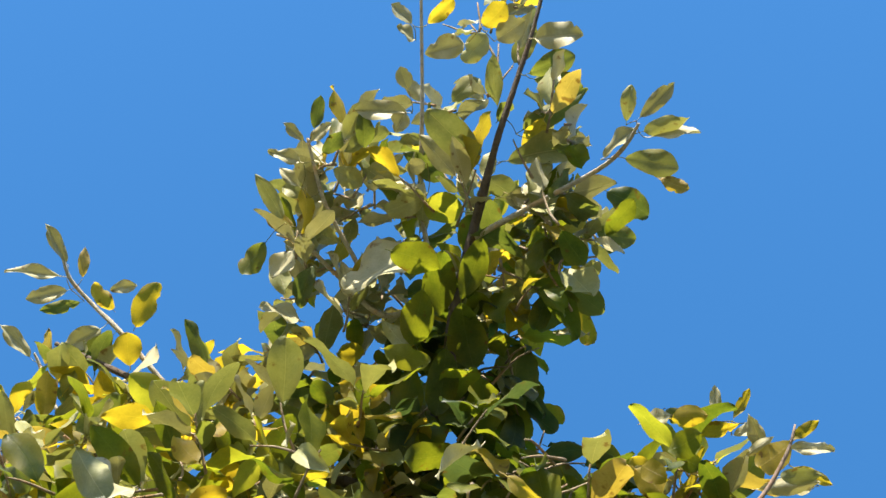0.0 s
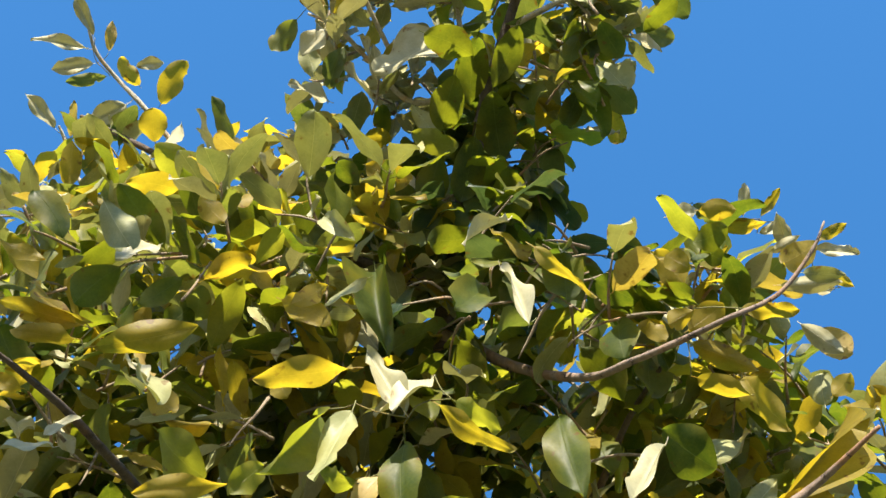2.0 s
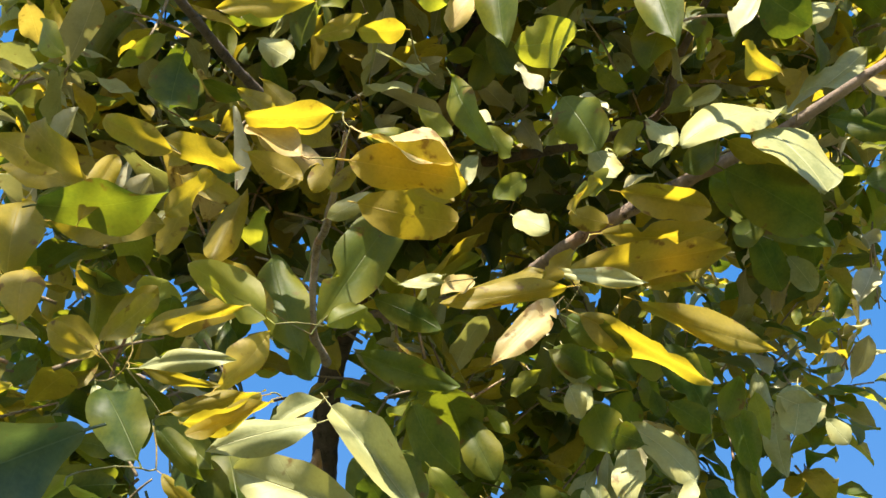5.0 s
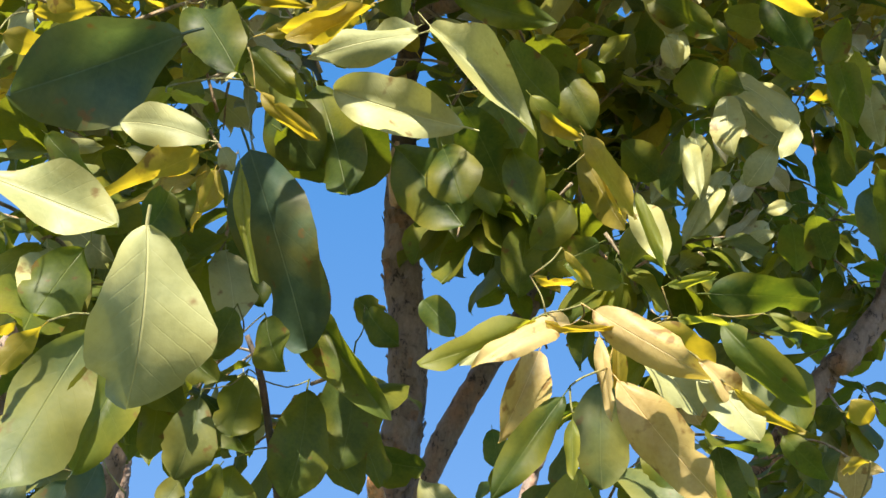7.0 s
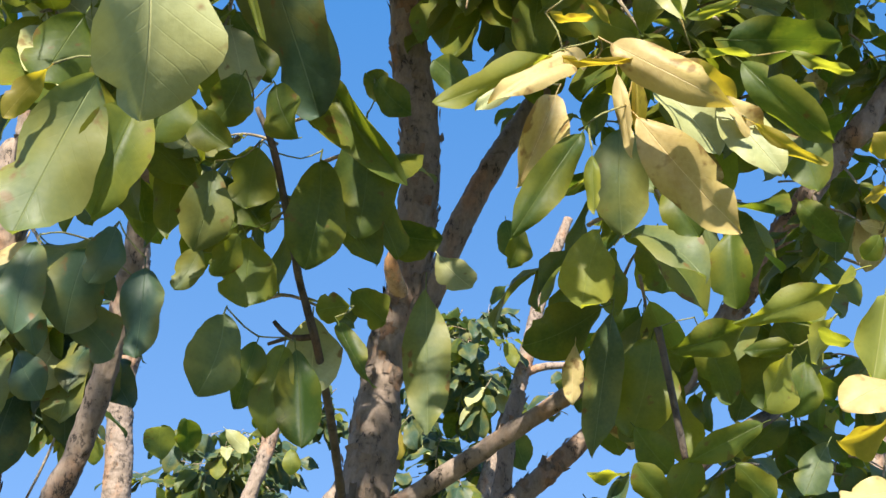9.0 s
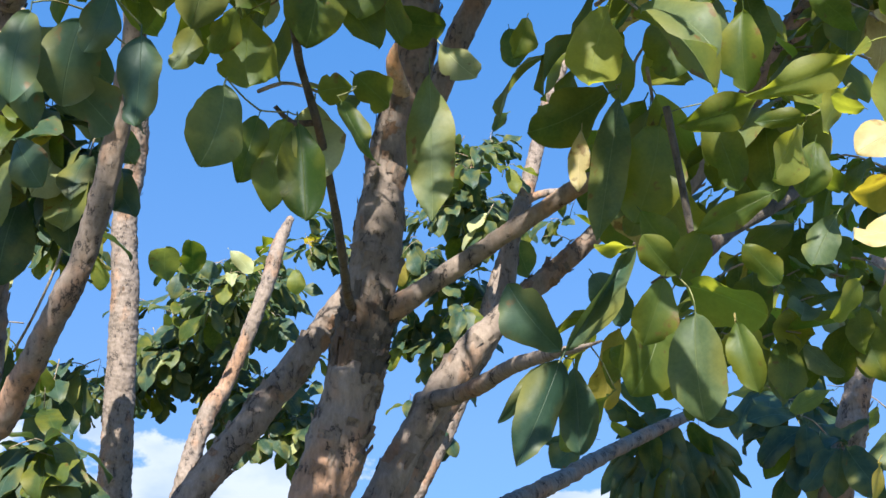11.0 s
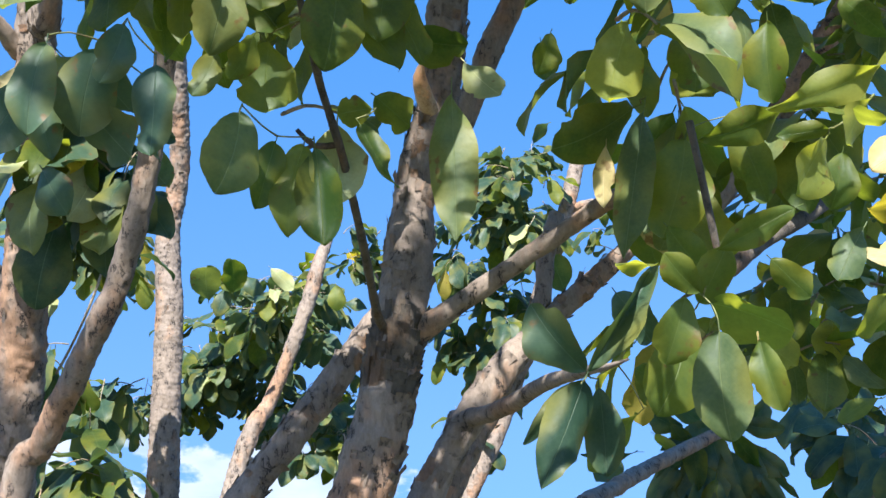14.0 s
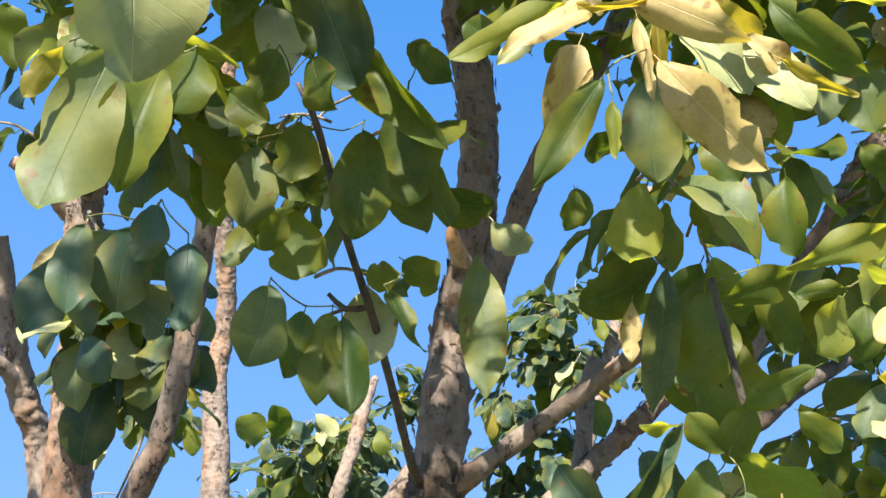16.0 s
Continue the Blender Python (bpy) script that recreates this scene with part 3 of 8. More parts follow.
def stalks(tree, lines):
    """Thin twigs that join the single leaves' stalks to one another and to the nearest branch."""
    wood = np.array([q[:3] for pts in lines for q in spline(pts, 0.03)])
    todo = [np.array(p) for p in JOINTS.get(tree.name, [])]
    near = [(wood[np.argmin(((wood - p) ** 2).sum(1))]) for p in todo]
    best = [np.linalg.norm(a - p) * 0.8 for a, p in zip(near, todo)]
    live = list(range(len(todo)))
    rng = random.Random(11)
    v, f = [], []
    while live:
        k = min(live, key=lambda i: best[i])
        live.remove(k)
        a, b = Vector(near[k]), Vector(todo[k])
        d = (b - a).length
        if d < 0.06:
            m = (a + b) / 2 + Vector([rng.uniform(-0.12, 0.12) * d for _ in range(3)])
            r = 0.0008 + 0.004 * d
            tube([(*a, r), (*m, r * 0.85), (*b, 0.0008)], 5, 0.12, 0.02, 0, v, f)
        for i in live:
            e = np.linalg.norm(todo[i] - todo[k])
            if e < best[i]:
                best[i], near[i] = e, todo[k]
    if v:
        part("stalk", v, f, STALK, tree, "pale green leaf stalks", kind="stuff")


def start_tree(x, y, label):
    ob = new("tree")
    ob.location = (x, y, 0)
    bpy.context.view_layer.update()
    return tagged(ob, label, "tree", "trees of the grove")


def settle(tree):
    """Parts are built in world places: bring them under the tree's own origin."""
    for ob in tree.children_recursive:
        if ob.data.name.startswith("leaf"):
            continue
        ob.data.transform(Matrix.Translation(-tree.location))


# ---- near tree ----
near_tree = start_tree(-0.32, 1.87, "leafy broadleaf tree with several flaking brown stems")
main_stem_line = [(-0.322, 1.866, 0.000, 0.0950), (-0.311, 1.857, 0.250, 0.0750), (-0.283, 1.833, 0.900, 0.0660), (-0.262, 1.816, 1.375, 0.0498), (-0.215, 1.819, 1.554, 0.0475), (-0.153, 1.815, 1.766, 0.0440), (-0.128, 1.814, 1.899, 0.0398), (-0.110, 1.836, 2.035, 0.0392), (-0.095, 1.873, 2.197, 0.0316), (-0.056, 1.890, 2.369, 0.0337), (-0.043, 1.905, 2.602, 0.0353), (-0.064, 1.903, 2.772, 0.0348), (-0.072, 1.873, 2.922, 0.0312), (-0.087, 1.866, 2.994, 0.0163)]
main_stem = limb(near_tree, "trunk", main_stem_line)
flakes(main_stem, main_stem_line, 260, 4)
stub_line = [(-0.073, 1.865, 2.897, 0.0235), (-0.085, 1.808, 2.935, 0.0158), (-0.085, 1.792, 2.963, 0.0095), (-0.084, 1.781, 2.981, 0.0032)]
limb(main_stem, "broken_end", stub_line, "pale broken wood", WOOD)
stub_low_line = [(-0.070, 1.878, 2.293, 0.0142), (-0.082, 1.817, 2.311, 0.0138), (-0.086, 1.788, 2.329, 0.0100), (-0.081, 1.780, 2.350, 0.0027)]
limb(main_stem, "broken_end", stub_low_line, "pale broken wood", WOOD)
back_limb_line = [(-0.056, 2.275, 2.350, 0.0224), (0.016, 2.250, 2.547, 0.0252), (0.074, 2.253, 2.674, 0.0257), (0.125, 2.269, 2.771, 0.0238), (0.213, 2.312, 2.933, 0.0223), (0.288, 2.305, 3.073, 0.0231), (0.408, 2.354, 3.188, 0.0212), (0.588, 2.366, 3.363, 0.0151)]
limb(near_tree, "limb", back_limb_line)
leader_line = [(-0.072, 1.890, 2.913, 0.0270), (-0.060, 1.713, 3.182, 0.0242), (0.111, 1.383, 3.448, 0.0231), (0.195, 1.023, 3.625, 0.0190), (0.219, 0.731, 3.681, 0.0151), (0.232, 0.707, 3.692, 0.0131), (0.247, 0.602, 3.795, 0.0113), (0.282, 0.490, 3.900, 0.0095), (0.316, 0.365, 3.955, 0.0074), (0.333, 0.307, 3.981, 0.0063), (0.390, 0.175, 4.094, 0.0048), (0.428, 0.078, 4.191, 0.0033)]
limb(near_tree, "limb", leader_line, "brown bark, its dark tone partly crown shade", DARKENED_BARK)
flakes(main_stem, main_stem_line, 170, 31, 1.83, 1.955, DARKENED_BARK, 1.25, "dark rough bark below the fork")
fork_limb_line = [(-0.116, 1.827, 1.900, 0.0213), (-0.071, 1.800, 1.933, 0.0177), (0.054, 1.743, 2.006, 0.0148), (0.173, 1.678, 2.071, 0.0128), (0.215, 1.625, 2.083, 0.0101), (0.250, 1.553, 2.083, 0.0085)]
limb(near_tree, "limb", fork_limb_line)
right_limb_line = [(-0.292, 1.841, 0.700, 0.0450), (-0.285, 1.835, 0.850, 0.0441), (-0.188, 1.906, 1.466, 0.0322), (-0.168, 1.912, 1.532, 0.0300), (-0.131, 1.928, 1.604, 0.0270), (-0.077, 1.956, 1.712, 0.0259), (-0.032, 1.970, 1.791, 0.0254), (0.012, 1.997, 1.859, 0.0278), (0.081, 2.040, 1.949, 0.0219), (0.232, 2.082, 2.090, 0.0177), (0.328, 2.116, 2.176, 0.0202), (0.348, 2.099, 2.118, 0.0212), (0.542, 2.109, 2.362, 0.0221), (0.644, 2.104, 2.509, 0.0237), (0.783, 2.083, 2.697, 0.0231), (0.795, 2.058, 2.699, 0.0253), (0.894, 2.045, 2.821, 0.0247), (0.931, 2.023, 2.907, 0.0229), (1.078, 2.023, 3.062, 0.0214)]
right_limb = limb(near_tree, "limb", right_limb_line)
flakes(right_limb, right_limb_line, 160, 17)
second_limb_line = [(-0.294, 1.842, 0.650, 0.0400), (-0.287, 1.837, 0.800, 0.0392), (-0.179, 2.266, 1.457, 0.0332), (-0.119, 2.285, 1.606, 0.0289), (-0.056, 2.308, 1.741, 0.0253), (0.014, 2.382, 1.879, 0.0231), (0.108, 2.450, 2.038, 0.0195), (0.136, 2.475, 2.212, 0.0188), (0.161, 2.497, 2.302, 0.0179)]
second_limb = limb(near_tree, "limb", second_limb_line)
flakes(second_limb, second_limb_line, 50, 20)
side_branch_line = [(-0.045, 1.989, 1.810, 0.0156), (0.023, 1.887, 1.810, 0.0139), (0.090, 1.680, 1.820, 0.0109), (0.128, 1.479, 1.805, 0.0076), (0.143, 1.330, 1.786, 0.0037), (0.164, 1.279, 1.786, 0.0012)]
limb(near_tree, "branch", side_branch_line)
low_branch_line = [(-0.287, 1.837, 0.800, 0.0300), (-0.281, 1.832, 0.950, 0.0294), (-0.183, 2.165, 1.449, 0.0231), (-0.109, 2.421, 1.564, 0.0218), (-0.023, 2.647, 1.608, 0.0214), (0.107, 2.942, 1.671, 0.0226), (0.303, 3.313, 1.767, 0.0241), (0.466, 3.638, 1.859, 0.0233), (0.748, 3.970, 1.998, 0.0182), (0.949, 4.250, 2.080, 0.0048)]
limb(near_tree, "branch", low_branch_line)
left_limb_line = [(-0.296, 1.844, 0.600, 0.0450), (-0.289, 1.839, 0.750, 0.0441), (-0.548, 2.016, 1.465, 0.0278), (-0.482, 2.045, 1.574, 0.0267), (-0.413, 2.063, 1.680, 0.0263), (-0.330, 2.090, 1.798, 0.0269), (-0.258, 2.119, 1.900, 0.0266), (-0.195, 2.149, 2.005, 0.0212), (-0.138, 2.183, 2.099, 0.0134), (-0.088, 2.219, 2.173, 0.0105)]
left_limb = limb(near_tree, "limb", left_limb_line)
flakes(left_limb, left_limb_line, 80, 27)
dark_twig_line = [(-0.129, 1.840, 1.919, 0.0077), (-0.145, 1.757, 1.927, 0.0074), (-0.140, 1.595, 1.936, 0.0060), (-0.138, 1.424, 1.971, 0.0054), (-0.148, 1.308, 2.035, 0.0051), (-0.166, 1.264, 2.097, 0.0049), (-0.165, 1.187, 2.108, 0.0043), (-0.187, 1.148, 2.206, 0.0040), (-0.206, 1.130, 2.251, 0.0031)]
limb(near_tree, "branch", dark_twig_line, "brown bark, its dark tone partly crown shade", DARKENED_BARK)
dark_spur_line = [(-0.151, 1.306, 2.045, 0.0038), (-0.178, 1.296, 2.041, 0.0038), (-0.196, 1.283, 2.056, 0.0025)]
limb(near_tree, "twig", dark_spur_line, "brown bark, its dark tone partly crown shade", DARKENED_BARK)
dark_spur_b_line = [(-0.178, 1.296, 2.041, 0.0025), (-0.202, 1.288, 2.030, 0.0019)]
limb(near_tree, "twig", dark_spur_b_line, "brown bark, its dark tone partly crown shade", DARKENED_BARK)
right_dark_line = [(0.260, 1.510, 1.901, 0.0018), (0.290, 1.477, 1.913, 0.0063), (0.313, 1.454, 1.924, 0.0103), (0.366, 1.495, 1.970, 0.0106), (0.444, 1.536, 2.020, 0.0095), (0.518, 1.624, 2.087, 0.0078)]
limb(near_tree, "branch", right_dark_line, "brown bark, its dark tone partly crown shade", DARKENED_BARK)
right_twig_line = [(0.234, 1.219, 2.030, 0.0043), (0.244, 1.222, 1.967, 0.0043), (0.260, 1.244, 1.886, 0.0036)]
limb(near_tree, "twig", right_twig_line, "brown bark, its dark tone partly crown shade", DARKENED_BARK)
near_branch_line = [(-0.064, 1.662, 3.182, 0.0173), (0.068, 1.509, 3.113, 0.0141), (0.208, 1.323, 3.020, 0.0110), (0.290, 1.119, 2.948, 0.0102), (0.385, 1.019, 2.953, 0.0099), (0.497, 0.950, 2.983, 0.0090), (0.566, 0.889, 2.995, 0.0080), (0.639, 0.802, 3.002, 0.0070), (0.698, 0.767, 3.031, 0.0054), (0.763, 0.673, 3.046, 0.0030)]
limb(near_tree, "branch", near_branch_line)
yellow_twig_line = [(-0.050, 1.209, 2.771, 0.0072), (-0.066, 1.076, 2.731, 0.0059), (-0.065, 0.982, 2.785, 0.0051), (-0.050, 0.897, 2.750, 0.0050), (-0.034, 0.800, 2.771, 0.0041), (-0.030, 0.762, 2.779, 0.0027)]
limb(near_tree, "twig", yellow_twig_line)
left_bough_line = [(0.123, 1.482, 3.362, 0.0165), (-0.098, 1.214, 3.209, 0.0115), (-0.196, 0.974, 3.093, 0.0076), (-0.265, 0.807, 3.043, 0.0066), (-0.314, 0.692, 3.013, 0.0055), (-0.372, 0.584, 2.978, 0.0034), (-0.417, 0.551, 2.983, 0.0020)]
limb(near_tree, "branch", left_bough_line, "brown bark, its dark tone partly crown shade", DARKENED_BARK)
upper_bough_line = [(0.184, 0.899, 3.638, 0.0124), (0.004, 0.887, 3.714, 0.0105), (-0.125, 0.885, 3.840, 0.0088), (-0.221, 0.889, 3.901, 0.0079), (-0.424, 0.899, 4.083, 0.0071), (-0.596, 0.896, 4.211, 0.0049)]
limb(near_tree, "branch", upper_bough_line, "brown bark, its dark tone partly crown shade", DARKENED_BARK)
left_shoot_line = [(-0.345, 0.977, 4.152, 0.0062), (-0.462, 0.892, 4.253, 0.0057), (-0.537, 0.860, 4.327, 0.0051), (-0.589, 0.809, 4.354, 0.0045), (-0.608, 0.763, 4.376, 0.0032)]
limb(near_tree, "twig", left_shoot_line, "pale grey young shoot", SHOOT_BARK)
left_shoot_b_line = [(-0.579, 1.040, 4.137, 0.0056), (-0.630, 1.012, 4.208, 0.0050), (-0.655, 0.992, 4.273, 0.0045), (-0.670, 0.963, 4.288, 0.0026)]
limb(near_tree, "twig", left_shoot_b_line, "pale grey young shoot", SHOOT_BARK)
tip_shoot_line = [(0.245, 0.597, 3.819, 0.0062), (0.195, 0.506, 3.986, 0.0049), (0.192, 0.279, 4.167, 0.0039), (0.189, 0.097, 4.307, 0.0029)]
limb(near_tree, "twig", tip_shoot_line, "pale grey young shoot", SHOOT_BARK)
tip_shoot_b_line = [(0.076, 0.598, 3.972, 0.0049), (0.009, 0.490, 4.026, 0.0044), (-0.013, 0.431, 4.054, 0.0038), (-0.031, 0.366, 4.085, 0.0027)]
limb(near_tree, "twig", tip_shoot_b_line, "pale grey young shoot", SHOOT_BARK)
tip_shoot_c_line = [(0.266, 0.540, 3.856, 0.0063), (0.131, 0.652, 3.889, 0.0054), (0.032, 0.609, 3.970, 0.0049), (-0.034, 0.556, 3.998, 0.0044), (-0.091, 0.546, 4.028, 0.0028)]
limb(near_tree, "twig", tip_shoot_c_line, "pale grey young shoot", SHOOT_BARK)
right_shoot_line = [(0.287, 0.490, 3.899, 0.0063), (0.390, 0.391, 3.829, 0.0050), (0.482, 0.297, 3.757, 0.0043), (0.515, 0.244, 3.724, 0.0038), (0.528, 0.193, 3.692, 0.0023)]
limb(near_tree, "twig", right_shoot_line, "pale grey young shoot", SHOOT_BARK)
right_bough_line = [(0.196, 0.938, 3.554, 0.0121), (0.309, 0.856, 3.364, 0.0092), (0.388, 0.739, 3.197, 0.0066), (0.430, 0.621, 3.091, 0.0049), (0.489, 0.573, 3.082, 0.0045), (0.534, 0.536, 3.079, 0.0037), (0.614, 0.531, 3.136, 0.0034), (0.666, 0.493, 3.193, 0.0027), (0.686, 0.469, 3.230, 0.0016)]
limb(near_tree, "branch", right_bough_line)
right_bough_b_line = [(0.164, 1.390, 3.372, 0.0108), (0.426, 1.141, 3.243, 0.0077), (0.454, 0.988, 3.241, 0.0064), (0.484, 0.876, 3.271, 0.0049), (0.522, 0.780, 3.286, 0.0035)]
limb(near_tree, "branch", right_bough_b_line, "brown bark, its dark tone partly crown shade", DARKENED_BARK)
# thin dark wire, built here as a twig part of the tree
thread_line = [(-1.131, 3.157, 2.088, 0.0037), (-1.076, 3.136, 2.188, 0.0037), (-1.024, 3.111, 2.303, 0.0037), (-1.002, 3.096, 2.374, 0.0029)]
limb(near_tree, "twig", thread_line)
# unseen boughs, added to carry leaves that block the sun from the stems
shade_bough_line = [(0.428, 0.078, 4.191, 0.0060), (0.330, -0.250, 4.150, 0.0055), (0.050, -0.450, 3.850, 0.0050), (-0.300, -0.490, 3.640, 0.0045), (-0.780, -0.500, 3.640, 0.0030)]
limb(near_tree, "branch", shade_bough_line)
shade_limb_line = [(0.330, -0.250, 4.150, 0.0100), (0.100, -0.700, 4.350, 0.0095), (-0.220, -1.050, 4.600, 0.0085), (-0.520, -1.120, 4.480, 0.0070), (-0.660, -1.100, 4.550, 0.0060), (-0.980, -1.100, 4.800, 0.0030), (-1.280, -1.110, 5.050, 0.0020)]
limb(near_tree, "branch", shade_limb_line)
shade_twig_line = [(-0.060, -0.465, 3.780, 0.0040), (-0.160, -0.450, 3.350, 0.0030), (-0.250, -0.380, 2.920, 0.0020)]
limb(near_tree, "twig", shade_twig_line)
leafage = Foliage()
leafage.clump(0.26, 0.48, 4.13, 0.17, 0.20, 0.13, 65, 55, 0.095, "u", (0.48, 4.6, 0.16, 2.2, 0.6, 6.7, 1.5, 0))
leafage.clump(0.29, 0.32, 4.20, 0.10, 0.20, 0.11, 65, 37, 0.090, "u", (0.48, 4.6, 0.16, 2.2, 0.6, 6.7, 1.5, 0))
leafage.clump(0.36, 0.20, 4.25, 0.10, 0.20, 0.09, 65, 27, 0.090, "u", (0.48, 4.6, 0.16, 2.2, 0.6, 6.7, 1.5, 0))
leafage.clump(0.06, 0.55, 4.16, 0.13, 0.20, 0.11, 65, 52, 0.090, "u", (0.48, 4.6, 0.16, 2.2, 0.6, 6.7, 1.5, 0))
leafage.clump(0.21, 0.66, 3.99, 0.18, 0.25, 0.11, 65, 68, 0.095, "f", (1.76, 4.2, 0.56, 3.45, 0.4, 4.3, 1.6, 0))
leafage.clump(0.40, 0.56, 4.03, 0.12, 0.20, 0.11, 65, 50, 0.095, "f", (1.76, 4.2, 0.56, 3.45, 0.4, 4.3, 1.6, 0))
leafage.clump(0.52, 0.49, 3.94, 0.06, 0.10, 0.08, 65, 12, 0.090, "f", (1.76, 4.2, 0.56, 3.45, 0.4, 4.3, 1.6, 0))
# high last weight: shade inside the crown put into the leaf tones
leafage.clump(0.35, 0.71, 3.91, 0.11, 0.25, 0.12, 65, 56, 0.101, "h", (6, 0.4, 0.5, 0.4, 0, 0.2, 0.4, 2.5))
leafage.clump(0.14, 0.78, 3.83, 0.16, 0.25, 0.11, 65, 56, 0.101, "h", (6, 0.4, 0.5, 0.4, 0, 0.2, 0.4, 2.5))
leafage.clump(-0.11, 0.89, 4.07, 0.18, 0.20, 0.07, 65, 50, 0.095, "f", (1.76, 4.2, 0.56, 3.45, 0.4, 4.3, 1.6, 0))
leafage.clump(-0.39, 0.98, 4.15, 0.19, 0.20, 0.06, 65, 45, 0.095, "f", (1.76, 4.2, 0.56, 3.45, 0.4, 4.3, 1.6, 0))
leafage.clump(-0.56, 0.95, 3.96, 0.13, 0.25, 0.09, 65, 45, 0.101, "f", (1.76, 4.2, 0.56, 3.45, 0.4, 4.3, 1.6, 0))
leafage.clump(-0.29, 0.93, 3.84, 0.27, 0.30, 0.10, 65, 87, 0.101, "f", (1.76, 4.2, 0.56, 3.45, 0.4, 4.3, 1.6, 0))
leafage.clump(0.04, 0.86, 3.74, 0.19, 0.30, 0.09, 65, 68, 0.101, "f", (1.76, 4.2, 0.56, 3.45, 0.4, 4.3, 1.6, 0))
leafage.clump(0.29, 0.78, 3.66, 0.13, 0.25, 0.09, 65, 56, 0.101, "h", (6, 0.4, 0.5, 0.4, 0, 0.2, 0.4, 2.5))
leafage.clump(0.61, 0.66, 3.36, 0.08, 0.15, 0.03, 65, 30, 0.095, "f", (3.36, 2.2, 0.88, 3.7, 0.3, 1.7, 1.8, 0))
leafage.clump(0.45, 0.69, 3.36, 0.07, 0.15, 0.03, 65, 20, 0.095, "f", (3.36, 2.2, 0.88, 3.7, 0.3, 1.7, 1.8, 0))
leafage.clump(-0.41, 0.82, 3.54, 0.19, 0.30, 0.13, 58, 62, 0.101, "f", (3.36, 2.2, 0.88, 3.7, 0.3, 1.7, 1.8, 0))
leafage.clump(-0.17, 0.80, 3.54, 0.17, 0.30, 0.13, 58, 75, 0.101, "f", (3.36, 2.2, 0.88, 3.7, 0.3, 1.7, 1.8, 0))
leafage.clump(0.04, 0.76, 3.56, 0.15, 0.30, 0.12, 58, 62, 0.101, "f", (3.36, 2.2, 0.88, 3.7, 0.3, 1.7, 1.8, 0))
leafage.clump(0.26, 0.75, 3.43, 0.14, 0.30, 0.11, 58, 62, 0.101, "h", (6, 0.4, 0.5, 0.4, 0, 0.2, 0.4, 2.5))
leafage.clump(0.45, 0.72, 3.32, 0.10, 0.20, 0.09, 58, 50, 0.101, "h", (4.8, 1.1, 1.04, 1.45, 0.1, 0.7, 1.2, 0))
leafage.clump(0.66, 0.85, 3.46, 0.12, 0.20, 0.09, 58, 37, 0.101, "f", (3.36, 2.2, 0.88, 3.7, 0.3, 1.7, 1.8, 0))
leafage.clump(0.78, 0.99, 3.49, 0.13, 0.20, 0.11, 58, 37, 0.101, "f", (3.36, 2.2, 0.88, 3.7, 0.3, 1.7, 1.8, 0))
leafage.clump(0.93, 1.05, 3.45, 0.09, 0.20, 0.06, 58, 25, 0.101, "f", (3.36, 2.2, 0.88, 3.7, 0.3, 1.7, 1.8, 0))
leafage.clump(-0.36, 0.92, 3.30, 0.18, 0.30, 0.11, 58, 56, 0.101, "f", (3.36, 2.2, 0.88, 3.7, 0.3, 1.7, 1.8, 0))
leafage.clump(-0.10, 0.93, 3.34, 0.16, 0.30, 0.11, 58, 62, 0.101, "f", (3.36, 2.2, 0.88, 3.7, 0.3, 1.7, 1.8, 0))
leafage.clump(0.18, 0.98, 3.41, 0.15, 0.30, 0.12, 58, 56, 0.101, "h", (4.8, 1.1, 1.04, 1.45, 0.1, 0.7, 1.2, 0))
leafage.clump(0.45, 0.91, 3.32, 0.15, 0.30, 0.10, 58, 50, 0.101, "h", (4.8, 1.1, 1.04, 1.45, 0.1, 0.7, 1.2, 0))
leafage.clump(-0.49, 1.17, 3.27, 0.14, 0.30, 0.15, 49, 50, 0.112, "f", (3.36, 2.2, 0.88, 3.7, 0.3, 1.7, 1.8, 0))
leafage.clump(-0.25, 1.17, 3.26, 0.17, 0.30, 0.13, 49, 56, 0.112, "f", (3.36, 2.2, 0.88, 3.7, 0.3, 1.7, 1.8, 0))
leafage.clump(-0.01, 1.23, 3.32, 0.16, 0.30, 0.13, 49, 56, 0.112, "f", (3.36, 2.2, 0.88, 3.7, 0.3, 1.7, 1.8, 0))
leafage.clump(0.27, 1.48, 3.62, 0.19, 0.40, 0.19, 49, 81, 0.112, "f", (1.76, 4.2, 0.56, 3.45, 0.4, 4.3, 1.6, 0))
leafage.clump(0.45, 1.18, 3.47, 0.16, 0.30, 0.16, 49, 50, 0.112, "f", (3.36, 2.2, 0.88, 3.7, 0.3, 1.7, 1.8, 0))
leafage.clump(0.68, 1.06, 3.43, 0.17, 0.30, 0.13, 49, 50, 0.112, "f", (3.36, 2.2, 0.88, 3.7, 0.3, 1.7, 1.8, 0))
leafage.clump(0.83, 1.04, 3.31, 0.11, 0.30, 0.11, 49, 31, 0.112, "f", (3.36, 2.2, 0.88, 3.7, 0.3, 1.7, 1.8, 0))
leafage.clump(-0.40, 1.25, 3.06, 0.18, 0.30, 0.08, 49, 40, 0.112, "f", (4.2, 1.6, 2.2, 2.8, 0.3, 1, 0.8, 0))
leafage.clump(-0.15, 1.23, 3.07, 0.15, 0.30, 0.08, 49, 35, 0.112, "f", (4.2, 1.6, 2.2, 2.8, 0.3, 1, 0.8, 0))
leafage.clump(0.24, 1.74, 3.53, 0.20, 0.30, 0.11, 49, 54, 0.112, "f", (3.36, 2.2, 0.88, 3.7, 0.3, 1.7, 1.8, 0))
